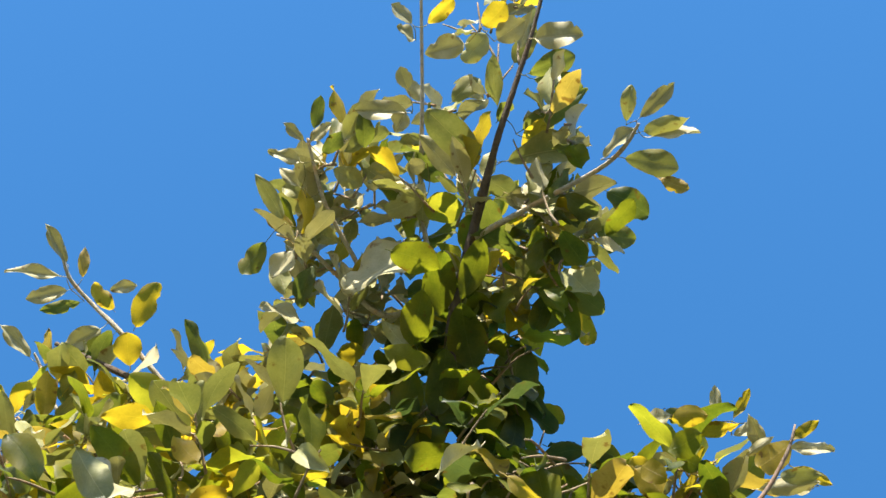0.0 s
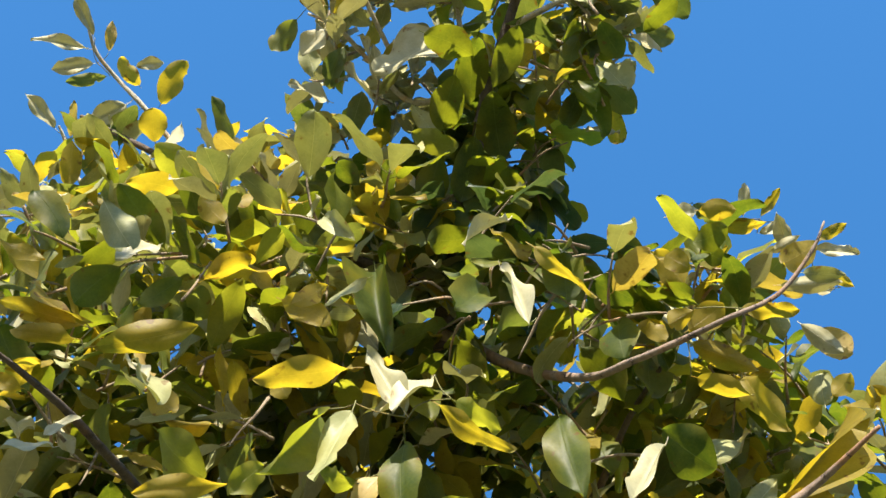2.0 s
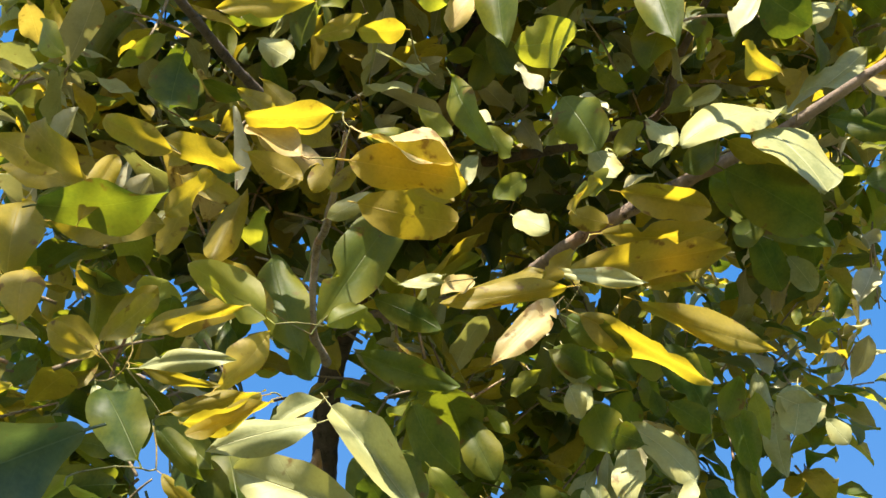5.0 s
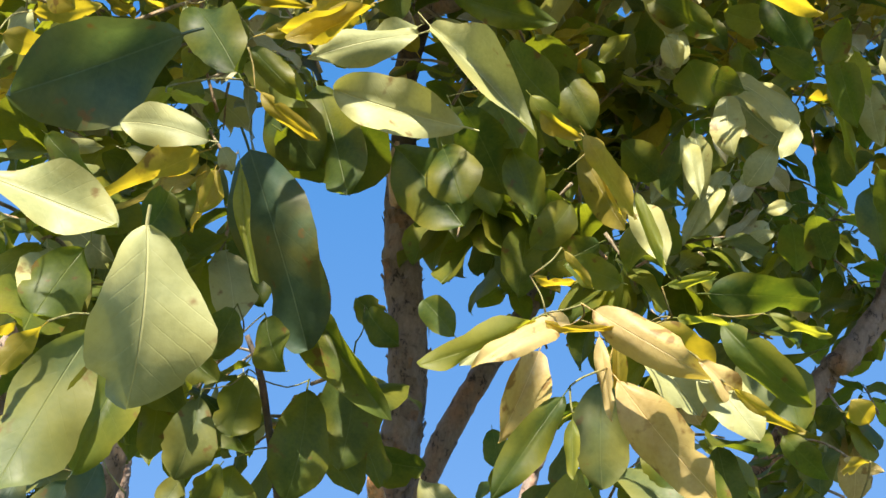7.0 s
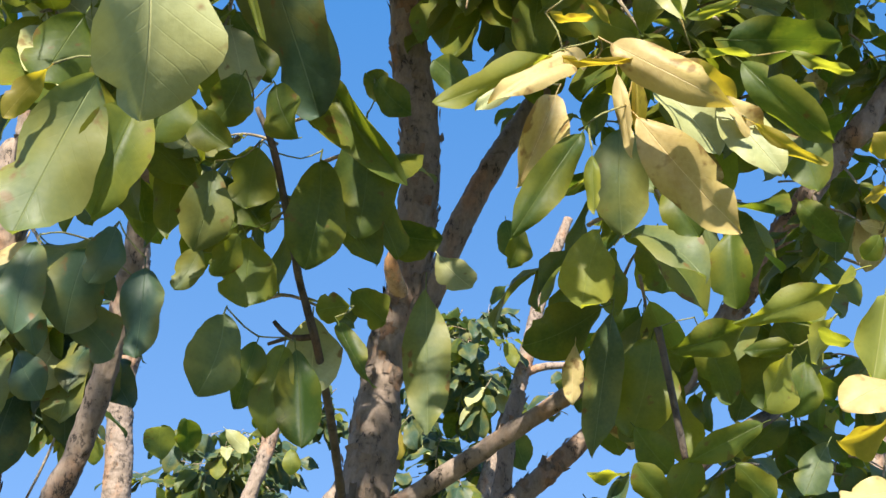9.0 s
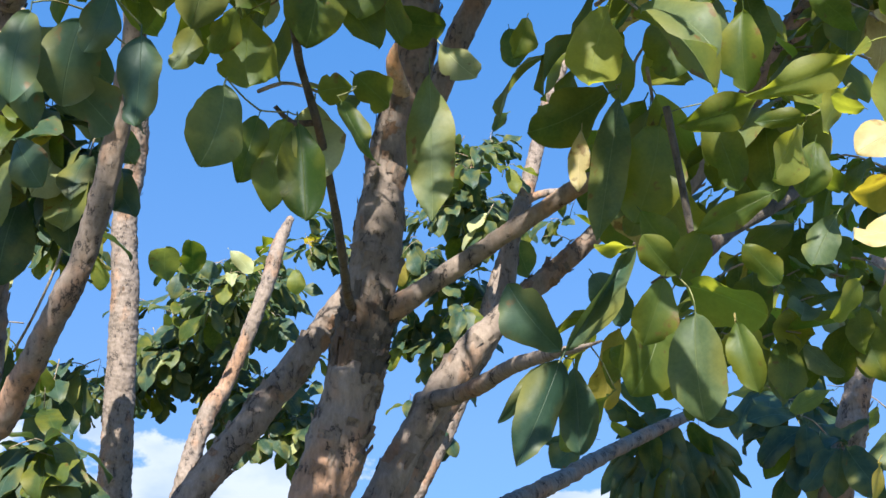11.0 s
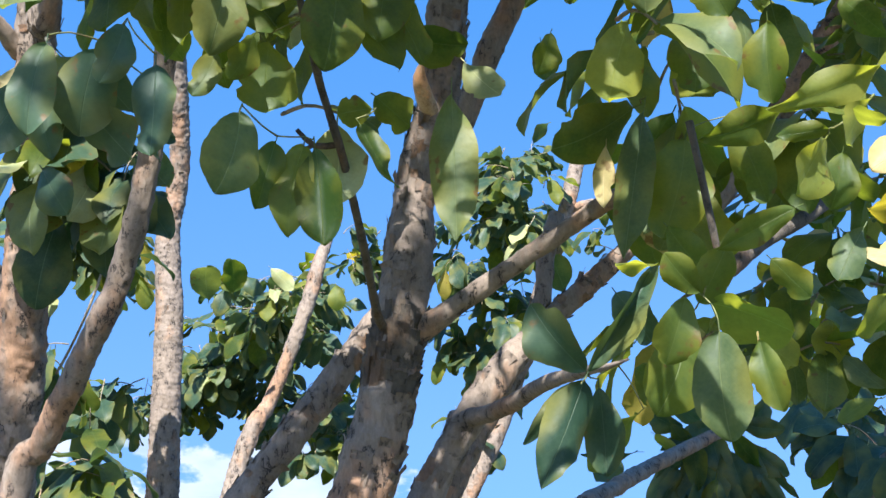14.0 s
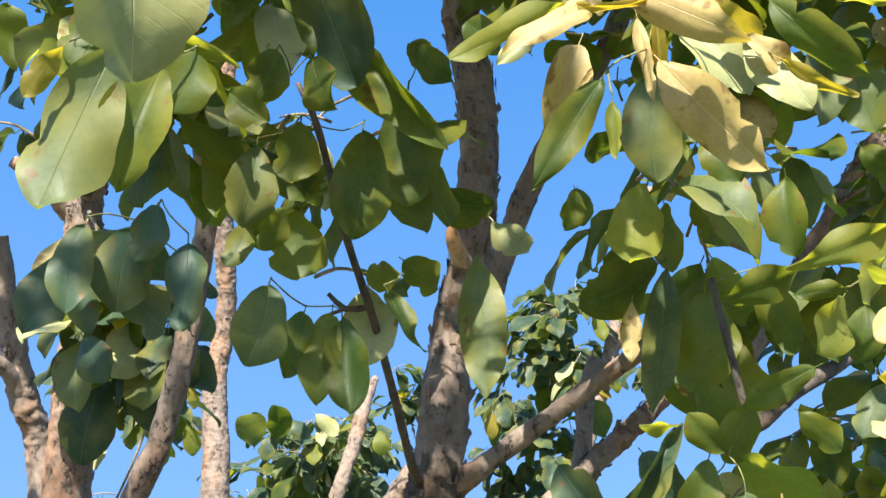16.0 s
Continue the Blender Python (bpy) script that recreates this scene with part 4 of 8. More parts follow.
leafage.clump(0.88, 1.46, 3.34, 0.19, 0.30, 0.09, 49, 50, 0.112, "f", (3.36, 2.2, 0.88, 3.7, 0.3, 1.7, 1.8, 0))
leafage.clump(-0.47, 1.15, 2.67, 0.15, 0.30, 0.08, 30, 42, 0.112, "f", (4.2, 1.6, 2.2, 2.8, 0.3, 1, 0.8, 0))
leafage.clump(-0.26, 1.22, 2.75, 0.12, 0.30, 0.07, 30, 37, 0.112, "f", (4.2, 1.6, 2.2, 2.8, 0.3, 1, 0.8, 0))
leafage.clump(0.05, 1.44, 2.96, 0.16, 0.30, 0.08, 30, 48, 0.112, "f", (4.2, 1.6, 2.2, 2.8, 0.3, 1, 0.8, 0))
leafage.clump(0.41, 1.83, 3.28, 0.18, 0.40, 0.11, 30, 67, 0.112, "f", (3.36, 2.2, 0.88, 3.7, 0.3, 1.7, 1.8, 0))
leafage.clump(0.70, 1.84, 3.27, 0.19, 0.40, 0.14, 30, 75, 0.112, "f", (3.36, 2.2, 0.88, 3.7, 0.3, 1.7, 1.8, 0))
leafage.clump(0.07, 1.65, 2.80, 0.10, 0.30, 0.13, 30, 36, 0.112, "h", (6, 0.7, 1.6, 0.15, 0.06, 0, 2.2, 0))
leafage.clump(0.26, 2.02, 2.96, 0.11, 0.30, 0.10, 30, 27, 0.112, "h", (6, 0.7, 1.6, 0.15, 0.06, 0, 2.2, 0))
leafage.clump(0.92, 2.40, 3.30, 0.18, 0.50, 0.18, 30, 67, 0.112, "h", (4.8, 1.3, 0.64, 0.39, 0.06, 0.7, 3.2, 0))
leafage.clump(-0.40, 1.12, 2.34, 0.09, 0.20, 0.10, 30, 33, 0.112, "h", (6, 0.7, 1.6, 0.15, 0.06, 0, 2.2, 0))
leafage.clump(-0.41, 1.35, 2.33, 0.06, 0.20, 0.08, 30, 9, 0.112, "h", (6, 0.7, 1.6, 0.15, 0.06, 0, 2.2, 0))
leafage.clump(-0.21, 1.39, 2.26, 0.07, 0.20, 0.07, 30, 10, 0.112, "h", (6, 0.7, 1.6, 0.15, 0.06, 0, 2.2, 0))
leafage.clump(-0.10, 1.37, 2.29, 0.03, 0.20, 0.07, 30, 7, 0.112, "h", (6, 0.7, 1.6, 0.15, 0.06, 0, 2.2, 0))
leafage.clump(0.42, 1.42, 2.40, 0.12, 0.30, 0.09, 30, 21, 0.112, "h", (6, 0.7, 1.6, 0.15, 0.06, 0, 2.2, 0))
leafage.clump(0.66, 1.86, 2.45, 0.11, 0.30, 0.10, 30, 21, 0.112, "h", (6, 0.7, 1.6, 0.15, 0.06, 0, 2.2, 0))
leafage.clump(0.22, 1.31, 2.20, 0.08, 0.20, 0.05, 30, 9, 0.112, "h", (6, 0.7, 1.6, 0.15, 0.06, 0, 2.2, 0))
leafage.clump(-0.27, 1.37, 2.33, 0.06, 0.20, 0.07, 22, 9, 0.112, "h", (6, 0.7, 1.6, 0.15, 0.06, 0, 2.2, 0))
leafage.clump(-0.22, 1.44, 2.16, 0.05, 0.20, 0.08, 22, 4, 0.112, "h", (6, 0.7, 1.6, 0.15, 0.06, 0, 2.2, 0))
leafage.clump(-0.14, 1.39, 2.28, 0.07, 0.20, 0.07, 22, 10, 0.112, "h", (6, 0.7, 1.6, 0.15, 0.06, 0, 2.2, 0))
leafage.clump(-0.46, 1.32, 2.17, 0.06, 0.20, 0.08, 22, 4, 0.123, "h", (1.2, 0.7, 0.32, 0.15, 0.06, 0, 2.2, 5.6))
leafage.clump(0.32, 1.51, 2.23, 0.12, 0.30, 0.10, 22, 16, 0.112, "h", (6, 0.7, 1.6, 0.15, 0.06, 0, 2.2, 0))
leafage.clump(0.28, 1.57, 2.09, 0.08, 0.30, 0.09, 22, 7, 0.112, "h", (6, 0.7, 1.6, 0.15, 0.06, 0, 2.2, 0))
leafage.clump(0.45, 1.65, 2.16, 0.09, 0.20, 0.07, 22, 15, 0.112, "h", (6, 0.7, 1.6, 0.15, 0.06, 0, 2.2, 0))
leafage.clump(0.83, 2.31, 2.68, 0.12, 0.40, 0.14, 22, 31, 0.112, "h", (6, 0.7, 1.6, 0.15, 0.06, 0, 2.2, 0))
leafage.clump(0.70, 2.21, 2.11, 0.14, 0.30, 0.09, 22, 31, 0.112, "h", (6, 0.7, 1.6, 0.15, 0.06, 0, 2.2, 0))
leafage.clump(0.23, 1.38, 2.30, 0.11, 0.20, 0.06, 22, 9, 0.112, "h", (6, 0.7, 1.6, 0.15, 0.06, 0, 2.2, 0))
leafage.clump(-0.79, 2.34, 2.41, 0.12, 0.12, 0.12, 12, 26, 0.168, "h", (1.2, 0.7, 0.32, 0.15, 0.06, 0, 2.2, 5.6))
leafage.clump(0.26, 1.66, 1.90, 0.07, 0.20, 0.10, 12, 9, 0.112, "h", (6, 0.7, 1.6, 0.15, 0.06, 0, 2.2, 0))
leafage.clump(0.73, 2.40, 2.31, 0.17, 0.40, 0.13, 12, 46, 0.112, "h", (6, 0.7, 1.6, 0.15, 0.06, 0, 2.2, 0))
leafage.clump(0.71, 2.44, 2.12, 0.16, 0.40, 0.11, 12, 39, 0.112, "h", (6, 0.7, 1.6, 0.15, 0.06, 0, 2.2, 0))
leafage.clump(0.26, 1.71, 2.16, 0.08, 0.20, 0.09, 12, 10, 0.112, "h", (6, 0.7, 1.6, 0.15, 0.06, 0, 2.2, 0))
leafage.clump(-0.46, 1.51, 4.03, 0.46, 0.30, 0.40, 49, 198, 0.112, "f", (1.76, 4.2, 0.56, 3.45, 0.4, 4.3, 1.6, 0))
leafage.clump(0.37, 1.72, 4.07, 0.50, 0.30, 0.50, 49, 216, 0.112, "f", (1.76, 4.2, 0.56, 3.45, 0.4, 4.3, 1.6, 0))
leafage.clump(-0.15, 2.03, 3.69, 0.55, 0.30, 0.21, 49, 126, 0.112, "f", (1.76, 4.2, 0.56, 3.45, 0.4, 4.3, 1.6, 0))
leafage.clump(0.87, 1.61, 3.74, 0.28, 0.30, 0.19, 49, 90, 0.112, "f", (1.76, 4.2, 0.56, 3.45, 0.4, 4.3, 1.6, 0))
leafage.clump(0.70, 2.54, 3.65, 0.42, 0.40, 0.27, 30, 105, 0.112, "h", (4.8, 1.3, 0.64, 0.39, 0.06, 0.7, 3.2, 0))
leafage.clump(0.08, 2.17, 3.51, 0.27, 0.30, 0.17, 30, 67, 0.112, "f", (3.36, 2.2, 0.88, 3.7, 0.3, 1.7, 1.8, 0))
leafage.clump(-0.59, 1.82, 3.12, 0.29, 0.30, 0.18, 30, 67, 0.112, "h", (6, 0.7, 1.6, 0.15, 0.06, 0, 2.2, 0))
leafage.clump(-0.27, 1.50, 2.46, 0.04, 0.20, 0.10, 30, 12, 0.112, "h", (6, 0.7, 1.6, 0.15, 0.06, 0, 2.2, 0))
leafage.clump(0.23, 2.21, 2.85, 0.13, 0.30, 0.10, 30, 21, 0.112, "h", (6, 0.7, 1.6, 0.15, 0.06, 0, 2.2, 0))
leafage.clump(-0.43, 1.24, 2.50, 0.09, 0.20, 0.10, 38, 14, 0.112, "h", (6, 0.5, 2.6, 1, 0.1, 0, 0.2, 0))
leafage.clump(-0.28, 1.22, 2.53, 0.07, 0.20, 0.09, 38, 9, 0.112, "h", (6, 0.5, 2.6, 1, 0.1, 0, 0.2, 0))
leafage.clump(0.07, 1.49, 2.65, 0.08, 0.20, 0.09, 38, 21, 0.112, "h", (6, 0.5, 2.6, 1, 0.1, 0, 0.2, 0))
leafage.clump(0.22, 1.85, 2.83, 0.09, 0.20, 0.08, 38, 19, 0.112, "h", (6, 0.5, 2.6, 1, 0.1, 0, 0.2, 0))
leafage.clump(0.78, 2.26, 3.09, 0.26, 0.30, 0.12, 38, 36, 0.112, "h", (6, 0.5, 2.6, 1, 0.1, 0, 0.2, 0))
leafage.clump(0.89, 1.95, 3.17, 0.13, 0.30, 0.13, 38, 31, 0.112, "h", (6, 0.5, 2.6, 1, 0.1, 0, 0.2, 0))
leafage.clump(0.43, 1.75, 3.11, 0.16, 0.20, 0.10, 38, 31, 0.112, "h", (6, 0.5, 2.6, 1, 0.1, 0, 0.2, 0))
leafage.clump(0.14, 1.42, 2.90, 0.10, 0.20, 0.06, 38, 19, 0.112, "f", (4.2, 1.6, 2.2, 2.8, 0.3, 1, 0.8, 0))
leafage.clump(0.27, 2.11, 3.21, 0.17, 0.30, 0.14, 30, 39, 0.112, "h", (4.8, 1.3, 0.64, 0.39, 0.06, 0.7, 3.2, 0))
leafage.clump(0.79, 2.45, 3.22, 0.26, 0.30, 0.19, 30, 60, 0.112, "h", (4.8, 1.3, 0.64, 0.39, 0.06, 0.7, 3.2, 0))
leafage.clump(-0.49, 1.16, 2.46, 0.06, 0.20, 0.08, 30, 18, 0.112, "h", (6, 0.7, 1.6, 0.15, 0.06, 0, 2.2, 0))
leafage.clump(0.33, 1.84, 3.00, 0.13, 0.20, 0.10, 38, 24, 0.112, "h", (6, 0.5, 2.6, 1, 0.1, 0, 0.2, 0))
leafage.clump(0.28, 1.39, 2.55, 0.10, 0.15, 0.08, 30, 33, 0.112, "h", (6, 0.7, 1.6, 0.15, 0.06, 0, 2.2, 0))
leafage.clump(0.17, 1.40, 2.64, 0.07, 0.15, 0.07, 30, 18, 0.112, "h", (6, 0.7, 1.6, 0.15, 0.06, 0, 2.2, 0))
leafage.clump(0.34, 0.63, 3.94, 0.09, 0.15, 0.12, 65, 37, 0.106, "h", (4.8, 1.1, 1.04, 1.45, 0.1, 0.7, 1.2, 0))
leafage.clump(0.28, 0.73, 3.85, 0.13, 0.20, 0.10, 65, 37, 0.106, "h", (6, 0.4, 0.5, 0.4, 0, 0.2, 0.4, 2.5))
leafage.clump(0.79, 2.34, 3.64, 0.29, 0.30, 0.18, 38, 60, 0.112, "h", (4.8, 1.1, 1.04, 1.45, 0.1, 0.7, 1.2, 0))
leafage.clump(1.03, 2.09, 3.79, 0.18, 0.30, 0.23, 38, 48, 0.112, "h", (4.8, 1.1, 1.04, 1.45, 0.1, 0.7, 1.2, 0))
leafage.clump(0.34, 2.33, 3.35, 0.18, 0.30, 0.12, 38, 28, 0.112, "h", (4.8, 1.1, 1.04, 1.45, 0.1, 0.7, 1.2, 0))
leafage.clump(-0.50, 1.49, 3.33, 0.26, 0.30, 0.16, 38, 48, 0.112, "f", (3.36, 2.2, 0.88, 3.7, 0.3, 1.7, 1.8, 0))
leafage.clump(0.36, 1.86, 3.79, 0.27, 0.30, 0.16, 38, 52, 0.112, "f", (1.76, 4.2, 0.56, 3.45, 0.4, 4.3, 1.6, 0))
leafage.clump(0.58, 1.84, 3.68, 0.17, 0.30, 0.12, 49, 72, 0.112, "f", (1.76, 4.2, 0.56, 3.45, 0.4, 4.3, 1.6, 0))
leafage.clump(-0.01, 1.67, 3.47, 0.21, 0.30, 0.11, 49, 64, 0.112, "f", (3.36, 2.2, 0.88, 3.7, 0.3, 1.7, 1.8, 0))
leafage.clump(-0.55, 1.84, 4.42, 0.62, 0.25, 0.51, 49, 234, 0.134, "f", (1.76, 4.2, 0.56, 3.45, 0.4, 4.3, 1.6, 0))
leafage.clump(0.34, 2.11, 4.26, 0.64, 0.25, 0.48, 49, 234, 0.134, "f", (1.76, 4.2, 0.56, 3.45, 0.4, 4.3, 1.6, 0))
leafage.clump(1.05, 1.88, 4.02, 0.37, 0.25, 0.32, 49, 162, 0.134, "f", (1.76, 4.2, 0.56, 3.45, 0.4, 4.3, 1.6, 0))
leafage.clump(0.87, 2.48, 4.12, 0.54, 0.25, 0.43, 38, 156, 0.134, "f", (1.76, 4.2, 0.56, 3.45, 0.4, 4.3, 1.6, 0))
leafage.clump(-0.68, 1.82, 3.40, 0.24, 0.25, 0.31, 38, 72, 0.123, "f", (3.36, 2.2, 0.88, 3.7, 0.3, 1.7, 1.8, 0))
leafage.clump(0.18, 2.17, 3.88, 0.26, 0.25, 0.26, 38, 72, 0.123, "f", (1.76, 4.2, 0.56, 3.45, 0.4, 4.3, 1.6, 0))
leafage.clump(-0.01, 0.61, 4.03, 0.09, 0.15, 0.09, 65, 42, 0.090, "u", (0.48, 4.6, 0.16, 2.2, 0.6, 6.7, 1.5, 0))
leafage.clump(0.08, 0.64, 3.95, 0.10, 0.15, 0.09, 65, 37, 0.090, "u", (0.48, 4.6, 0.16, 2.2, 0.6, 6.7, 1.5, 0))
leafage.clump(0.05, 0.45, 4.10, 0.08, 0.15, 0.09, 65, 25, 0.090, "u", (0.48, 4.6, 0.16, 2.2, 0.6, 6.7, 1.5, 0))
leafage.clump(0.39, 0.37, 3.84, 0.07, 0.15, 0.07, 65, 30, 0.090, "u", (0.48, 4.6, 0.16, 2.2, 0.6, 6.7, 1.5, 0))
leafage.clump(0.41, 0.53, 3.87, 0.05, 0.15, 0.09, 65, 30, 0.101, "h", (4.8, 1.1, 1.04, 1.45, 0.1, 0.7, 1.2, 0))
leafage.clump(0.42, 0.29, 3.93, 0.05, 0.15, 0.06, 65, 17, 0.090, "u", (0.48, 4.6, 0.16, 2.2, 0.6, 6.7, 1.5, 0))
leafage.clump(-0.59, 1.26, 2.97, 0.05, 0.20, 0.13, 38, 26, 0.112, "f", (4.2, 1.6, 2.2, 2.8, 0.3, 1, 0.8, 0))
leafage.clump(-0.63, 1.44, 3.44, 0.07, 0.20, 0.13, 49, 46, 0.112, "f", (3.36, 2.2, 0.88, 3.7, 0.3, 1.7, 1.8, 0))
leafage.clump(-0.29, 1.61, 3.28, 0.13, 0.20, 0.07, 49, 46, 0.112, "f", (3.36, 2.2, 0.88, 3.7, 0.3, 1.7, 1.8, 0))
leafage.clump(-0.56, 1.27, 2.67, 0.05, 0.15, 0.09, 30, 27, 0.112, "f", (4.2, 1.6, 2.2, 2.8, 0.3, 1, 0.8, 0))
leafage.clump(-0.35, 1.56, 2.96, 0.11, 0.15, 0.05, 30, 36, 0.112, "f", (4.2, 1.6, 2.2, 2.8, 0.3, 1, 0.8, 0))
leafage.clump(0.94, 2.27, 2.94, 0.06, 0.20, 0.10, 30, 21, 0.112, "h", (6, 0.7, 1.6, 0.15, 0.06, 0, 2.2, 0))
leafage.clump(0.21, 1.64, 3.02, 0.12, 0.20, 0.06, 30, 30, 0.112, "f", (4.2, 1.6, 2.2, 2.8, 0.3, 1, 0.8, 0))
leafage.clump(0.52, 2.15, 2.00, 0.11, 0.20, 0.11, 12, 28, 0.112, "h", (6, 0.7, 1.6, 0.15, 0.06, 0, 2.2, 0))
leafage.clump(-0.85, 2.35, 2.50, 0.06, 0.12, 0.10, 12, 24, 0.119, "h", (1.2, 0.7, 0.32, 0.15, 0.06, 0, 2.2, 5.6))
leafage.clump(-0.34, 1.46, 2.71, 0.06, 0.15, 0.10, 38, 18, 0.112, "h", (6, 0.5, 2.6, 1, 0.1, 0, 0.2, 0))
leafage.clump(-0.48, 1.43, 2.75, 0.10, 0.15, 0.05, 38, 21, 0.112, "h", (6, 0.5, 2.6, 1, 0.1, 0, 0.2, 0))
leafage.clump(1.05, 2.10, 3.45, 0.11, 0.20, 0.27, 38, 48, 0.112, "f", (3.36, 2.2, 0.88, 3.7, 0.3, 1.7, 1.8, 0))
leafage.clump(0.36, 0.67, 3.36, 0.08, 0.15, 0.08, 58, 22, 0.112, "h", (6, 0.4, 0.5, 0.4, 0, 0.2, 0.4, 2.5))
leafage.clump(0.33, 0.76, 3.55, 0.12, 0.15, 0.06, 65, 30, 0.112, "h", (6, 0.4, 0.5, 0.4, 0, 0.2, 0.4, 2.5))
# unseen clumps, added above the camera to shade stems and lower leaves
leafage.clump(-0.15, -0.45, 3.35, 0.20, 0.12, 0.12, 0, 28, 0.100, "f", (6, 0.5, 2.6, 1, 0.1, 0, 0.2, 0))
leafage.clump(-0.50, -0.45, 3.45, 0.22, 0.12, 0.15, 0, 36, 0.100, "f", (6, 0.5, 2.6, 1, 0.1, 0, 0.2, 0))
leafage.clump(-0.30, -0.50, 3.80, 0.25, 0.12, 0.15, 0, 36, 0.100, "f", (6, 0.5, 2.6, 1, 0.1, 0, 0.2, 0))
leafage.clump(0.06, -0.45, 3.75, 0.15, 0.12, 0.15, 0, 22, 0.100, "f", (6, 0.5, 2.6, 1, 0.1, 0, 0.2, 0))
leafage.clump(-0.80, -0.50, 3.70, 0.20, 0.12, 0.20, 0, 30, 0.100, "f", (6, 0.5, 2.6, 1, 0.1, 0, 0.2, 0))
leafage.clump(-0.34, -0.42, 3.20, 0.13, 0.08, 0.10, 0, 24, 0.100, "f", (6, 0.5, 2.6, 1, 0.1, 0, 0.2, 0))
leafage.clump(-0.26, -0.38, 2.89, 0.05, 0.03, 0.03, 0, 5, 0.090, "f", (6, 0.5, 2.6, 1, 0.1, 0, 0.2, 0))
leafage.clump(0.10, 1.15, 3.75, 0.45, 0.25, 0.25, 50, 150, 0.115, "h", (6.4, 1.2, 0.48, 0.57, 0, 0.7, 2, 0))
leafage.clump(-0.35, 1.45, 3.55, 0.40, 0.25, 0.25, 50, 150, 0.115, "h", (6.4, 1.2, 0.48, 0.57, 0, 0.7, 2, 0))
leafage.clump(0.35, 1.45, 3.45, 0.35, 0.25, 0.20, 50, 50, 0.115, "f", (4, 2.1, 1.2, 1.45, 0, 1.5, 2, 0))
leafage.clump(0.05, 1.75, 3.15, 0.35, 0.20, 0.14, 40, 50, 0.115, "f", (5, 1.5, 3, 1, 0, 0.8, 1, 0))
leafage.clump(-0.68, 1.09, 3.76, 0.13, 0.10, 0.12, 50, 27, 0.120, "h", (5, 0.6, 2.4, 1.2, 0, 0.4, 0.8, 0.6))
leafage.clump(-0.50, 1.15, 3.86, 0.13, 0.10, 0.12, 50, 25, 0.120, "h", (5, 0.6, 2.4, 1.2, 0, 0.4, 0.8, 0.6))
leafage.clump(-0.36, 1.20, 4.01, 0.13, 0.10, 0.12, 50, 25, 0.120, "h", (5, 0.6, 2.4, 1.2, 0, 0.4, 0.8, 0.6))
leafage.clump(-0.11, 1.11, 3.88, 0.13, 0.10, 0.12, 50, 20, 0.120, "h", (5, 0.6, 2.4, 1.2, 0, 0.4, 0.8, 0.6))
leafage.clump(0.04, 1.16, 4.05, 0.13, 0.10, 0.12, 50, 24, 0.120, "h", (5, 0.6, 2.4, 1.2, 0, 0.4, 0.8, 0.6))
leafage.clump(0.28, 1.03, 3.81, 0.13, 0.10, 0.12, 50, 27, 0.120, "h", (5, 0.6, 2.4, 1.2, 0, 0.4, 0.8, 0.6))
leafage.clump(0.42, 1.15, 3.99, 0.13, 0.10, 0.12, 50, 22, 0.120, "h", (5, 0.6, 2.4, 1.2, 0, 0.4, 0.8, 0.6))
leafage.clump(-0.64, 1.28, 3.80, 0.13, 0.10, 0.12, 50, 25, 0.120, "h", (5, 0.6, 2.4, 1.2, 0, 0.4, 0.8, 0.6))
leafage.clump(-0.43, 1.20, 3.76, 0.13, 0.10, 0.12, 50, 18, 0.120, "h", (5, 0.6, 2.4, 1.2, 0, 0.4, 0.8, 0.6))
leafage.clump(-0.36, 1.32, 3.91, 0.13, 0.10, 0.12, 50, 24, 0.120, "h", (5, 0.6, 2.4, 1.2, 0, 0.4, 0.8, 0.6))
leafage.clump(-0.07, 1.26, 3.78, 0.13, 0.10, 0.12, 50, 24, 0.120, "h", (5, 0.6, 2.4, 1.2, 0, 0.4, 0.8, 0.6))
leafage.clump(0.09, 1.22, 3.81, 0.13, 0.10, 0.12, 50, 21, 0.120, "h", (5, 0.6, 2.4, 1.2, 0, 0.4, 0.8, 0.6))
leafage.clump(0.34, 1.31, 3.93, 0.13, 0.10, 0.12, 50, 22, 0.120, "h", (5, 0.6, 2.4, 1.2, 0, 0.4, 0.8, 0.6))
leafage.clump(0.51, 1.13, 3.74, 0.13, 0.10, 0.12, 50, 23, 0.120, "h", (5, 0.6, 2.4, 1.2, 0, 0.4, 0.8, 0.6))
leafage.clump(0.72, 1.18, 3.80, 0.13, 0.10, 0.12, 50, 28, 0.120, "h", (5, 0.6, 2.4, 1.2, 0, 0.4, 0.8, 0.6))
leafage.clump(0.82, 1.15, 3.79, 0.13, 0.10, 0.12, 50, 22, 0.120, "h", (5, 0.6, 2.4, 1.2, 0, 0.4, 0.8, 0.6))
leafage.clump(-0.69, 1.37, 3.64, 0.13, 0.10, 0.12, 50, 25, 0.120, "h", (5, 0.6, 2.4, 1.2, 0, 0.4, 0.8, 0.6))
leafage.clump(-0.51, 1.36, 3.61, 0.13, 0.10, 0.12, 50, 20, 0.120, "h", (5, 0.6, 2.4, 1.2, 0, 0.4, 0.8, 0.6))
leafage.clump(-0.34, 1.35, 3.67, 0.13, 0.10, 0.12, 50, 19, 0.120, "h", (5, 0.6, 2.4, 1.2, 0, 0.4, 0.8, 0.6))
leafage.clump(-0.14, 1.29, 3.61, 0.13, 0.10, 0.12, 50, 27, 0.120, "h", (5, 0.6, 2.4, 1.2, 0, 0.4, 0.8, 0.6))
leafage.clump(0.08, 1.48, 3.82, 0.13, 0.10, 0.12, 50, 26, 0.120, "h", (5, 0.6, 2.4, 1.2, 0, 0.4, 0.8, 0.6))
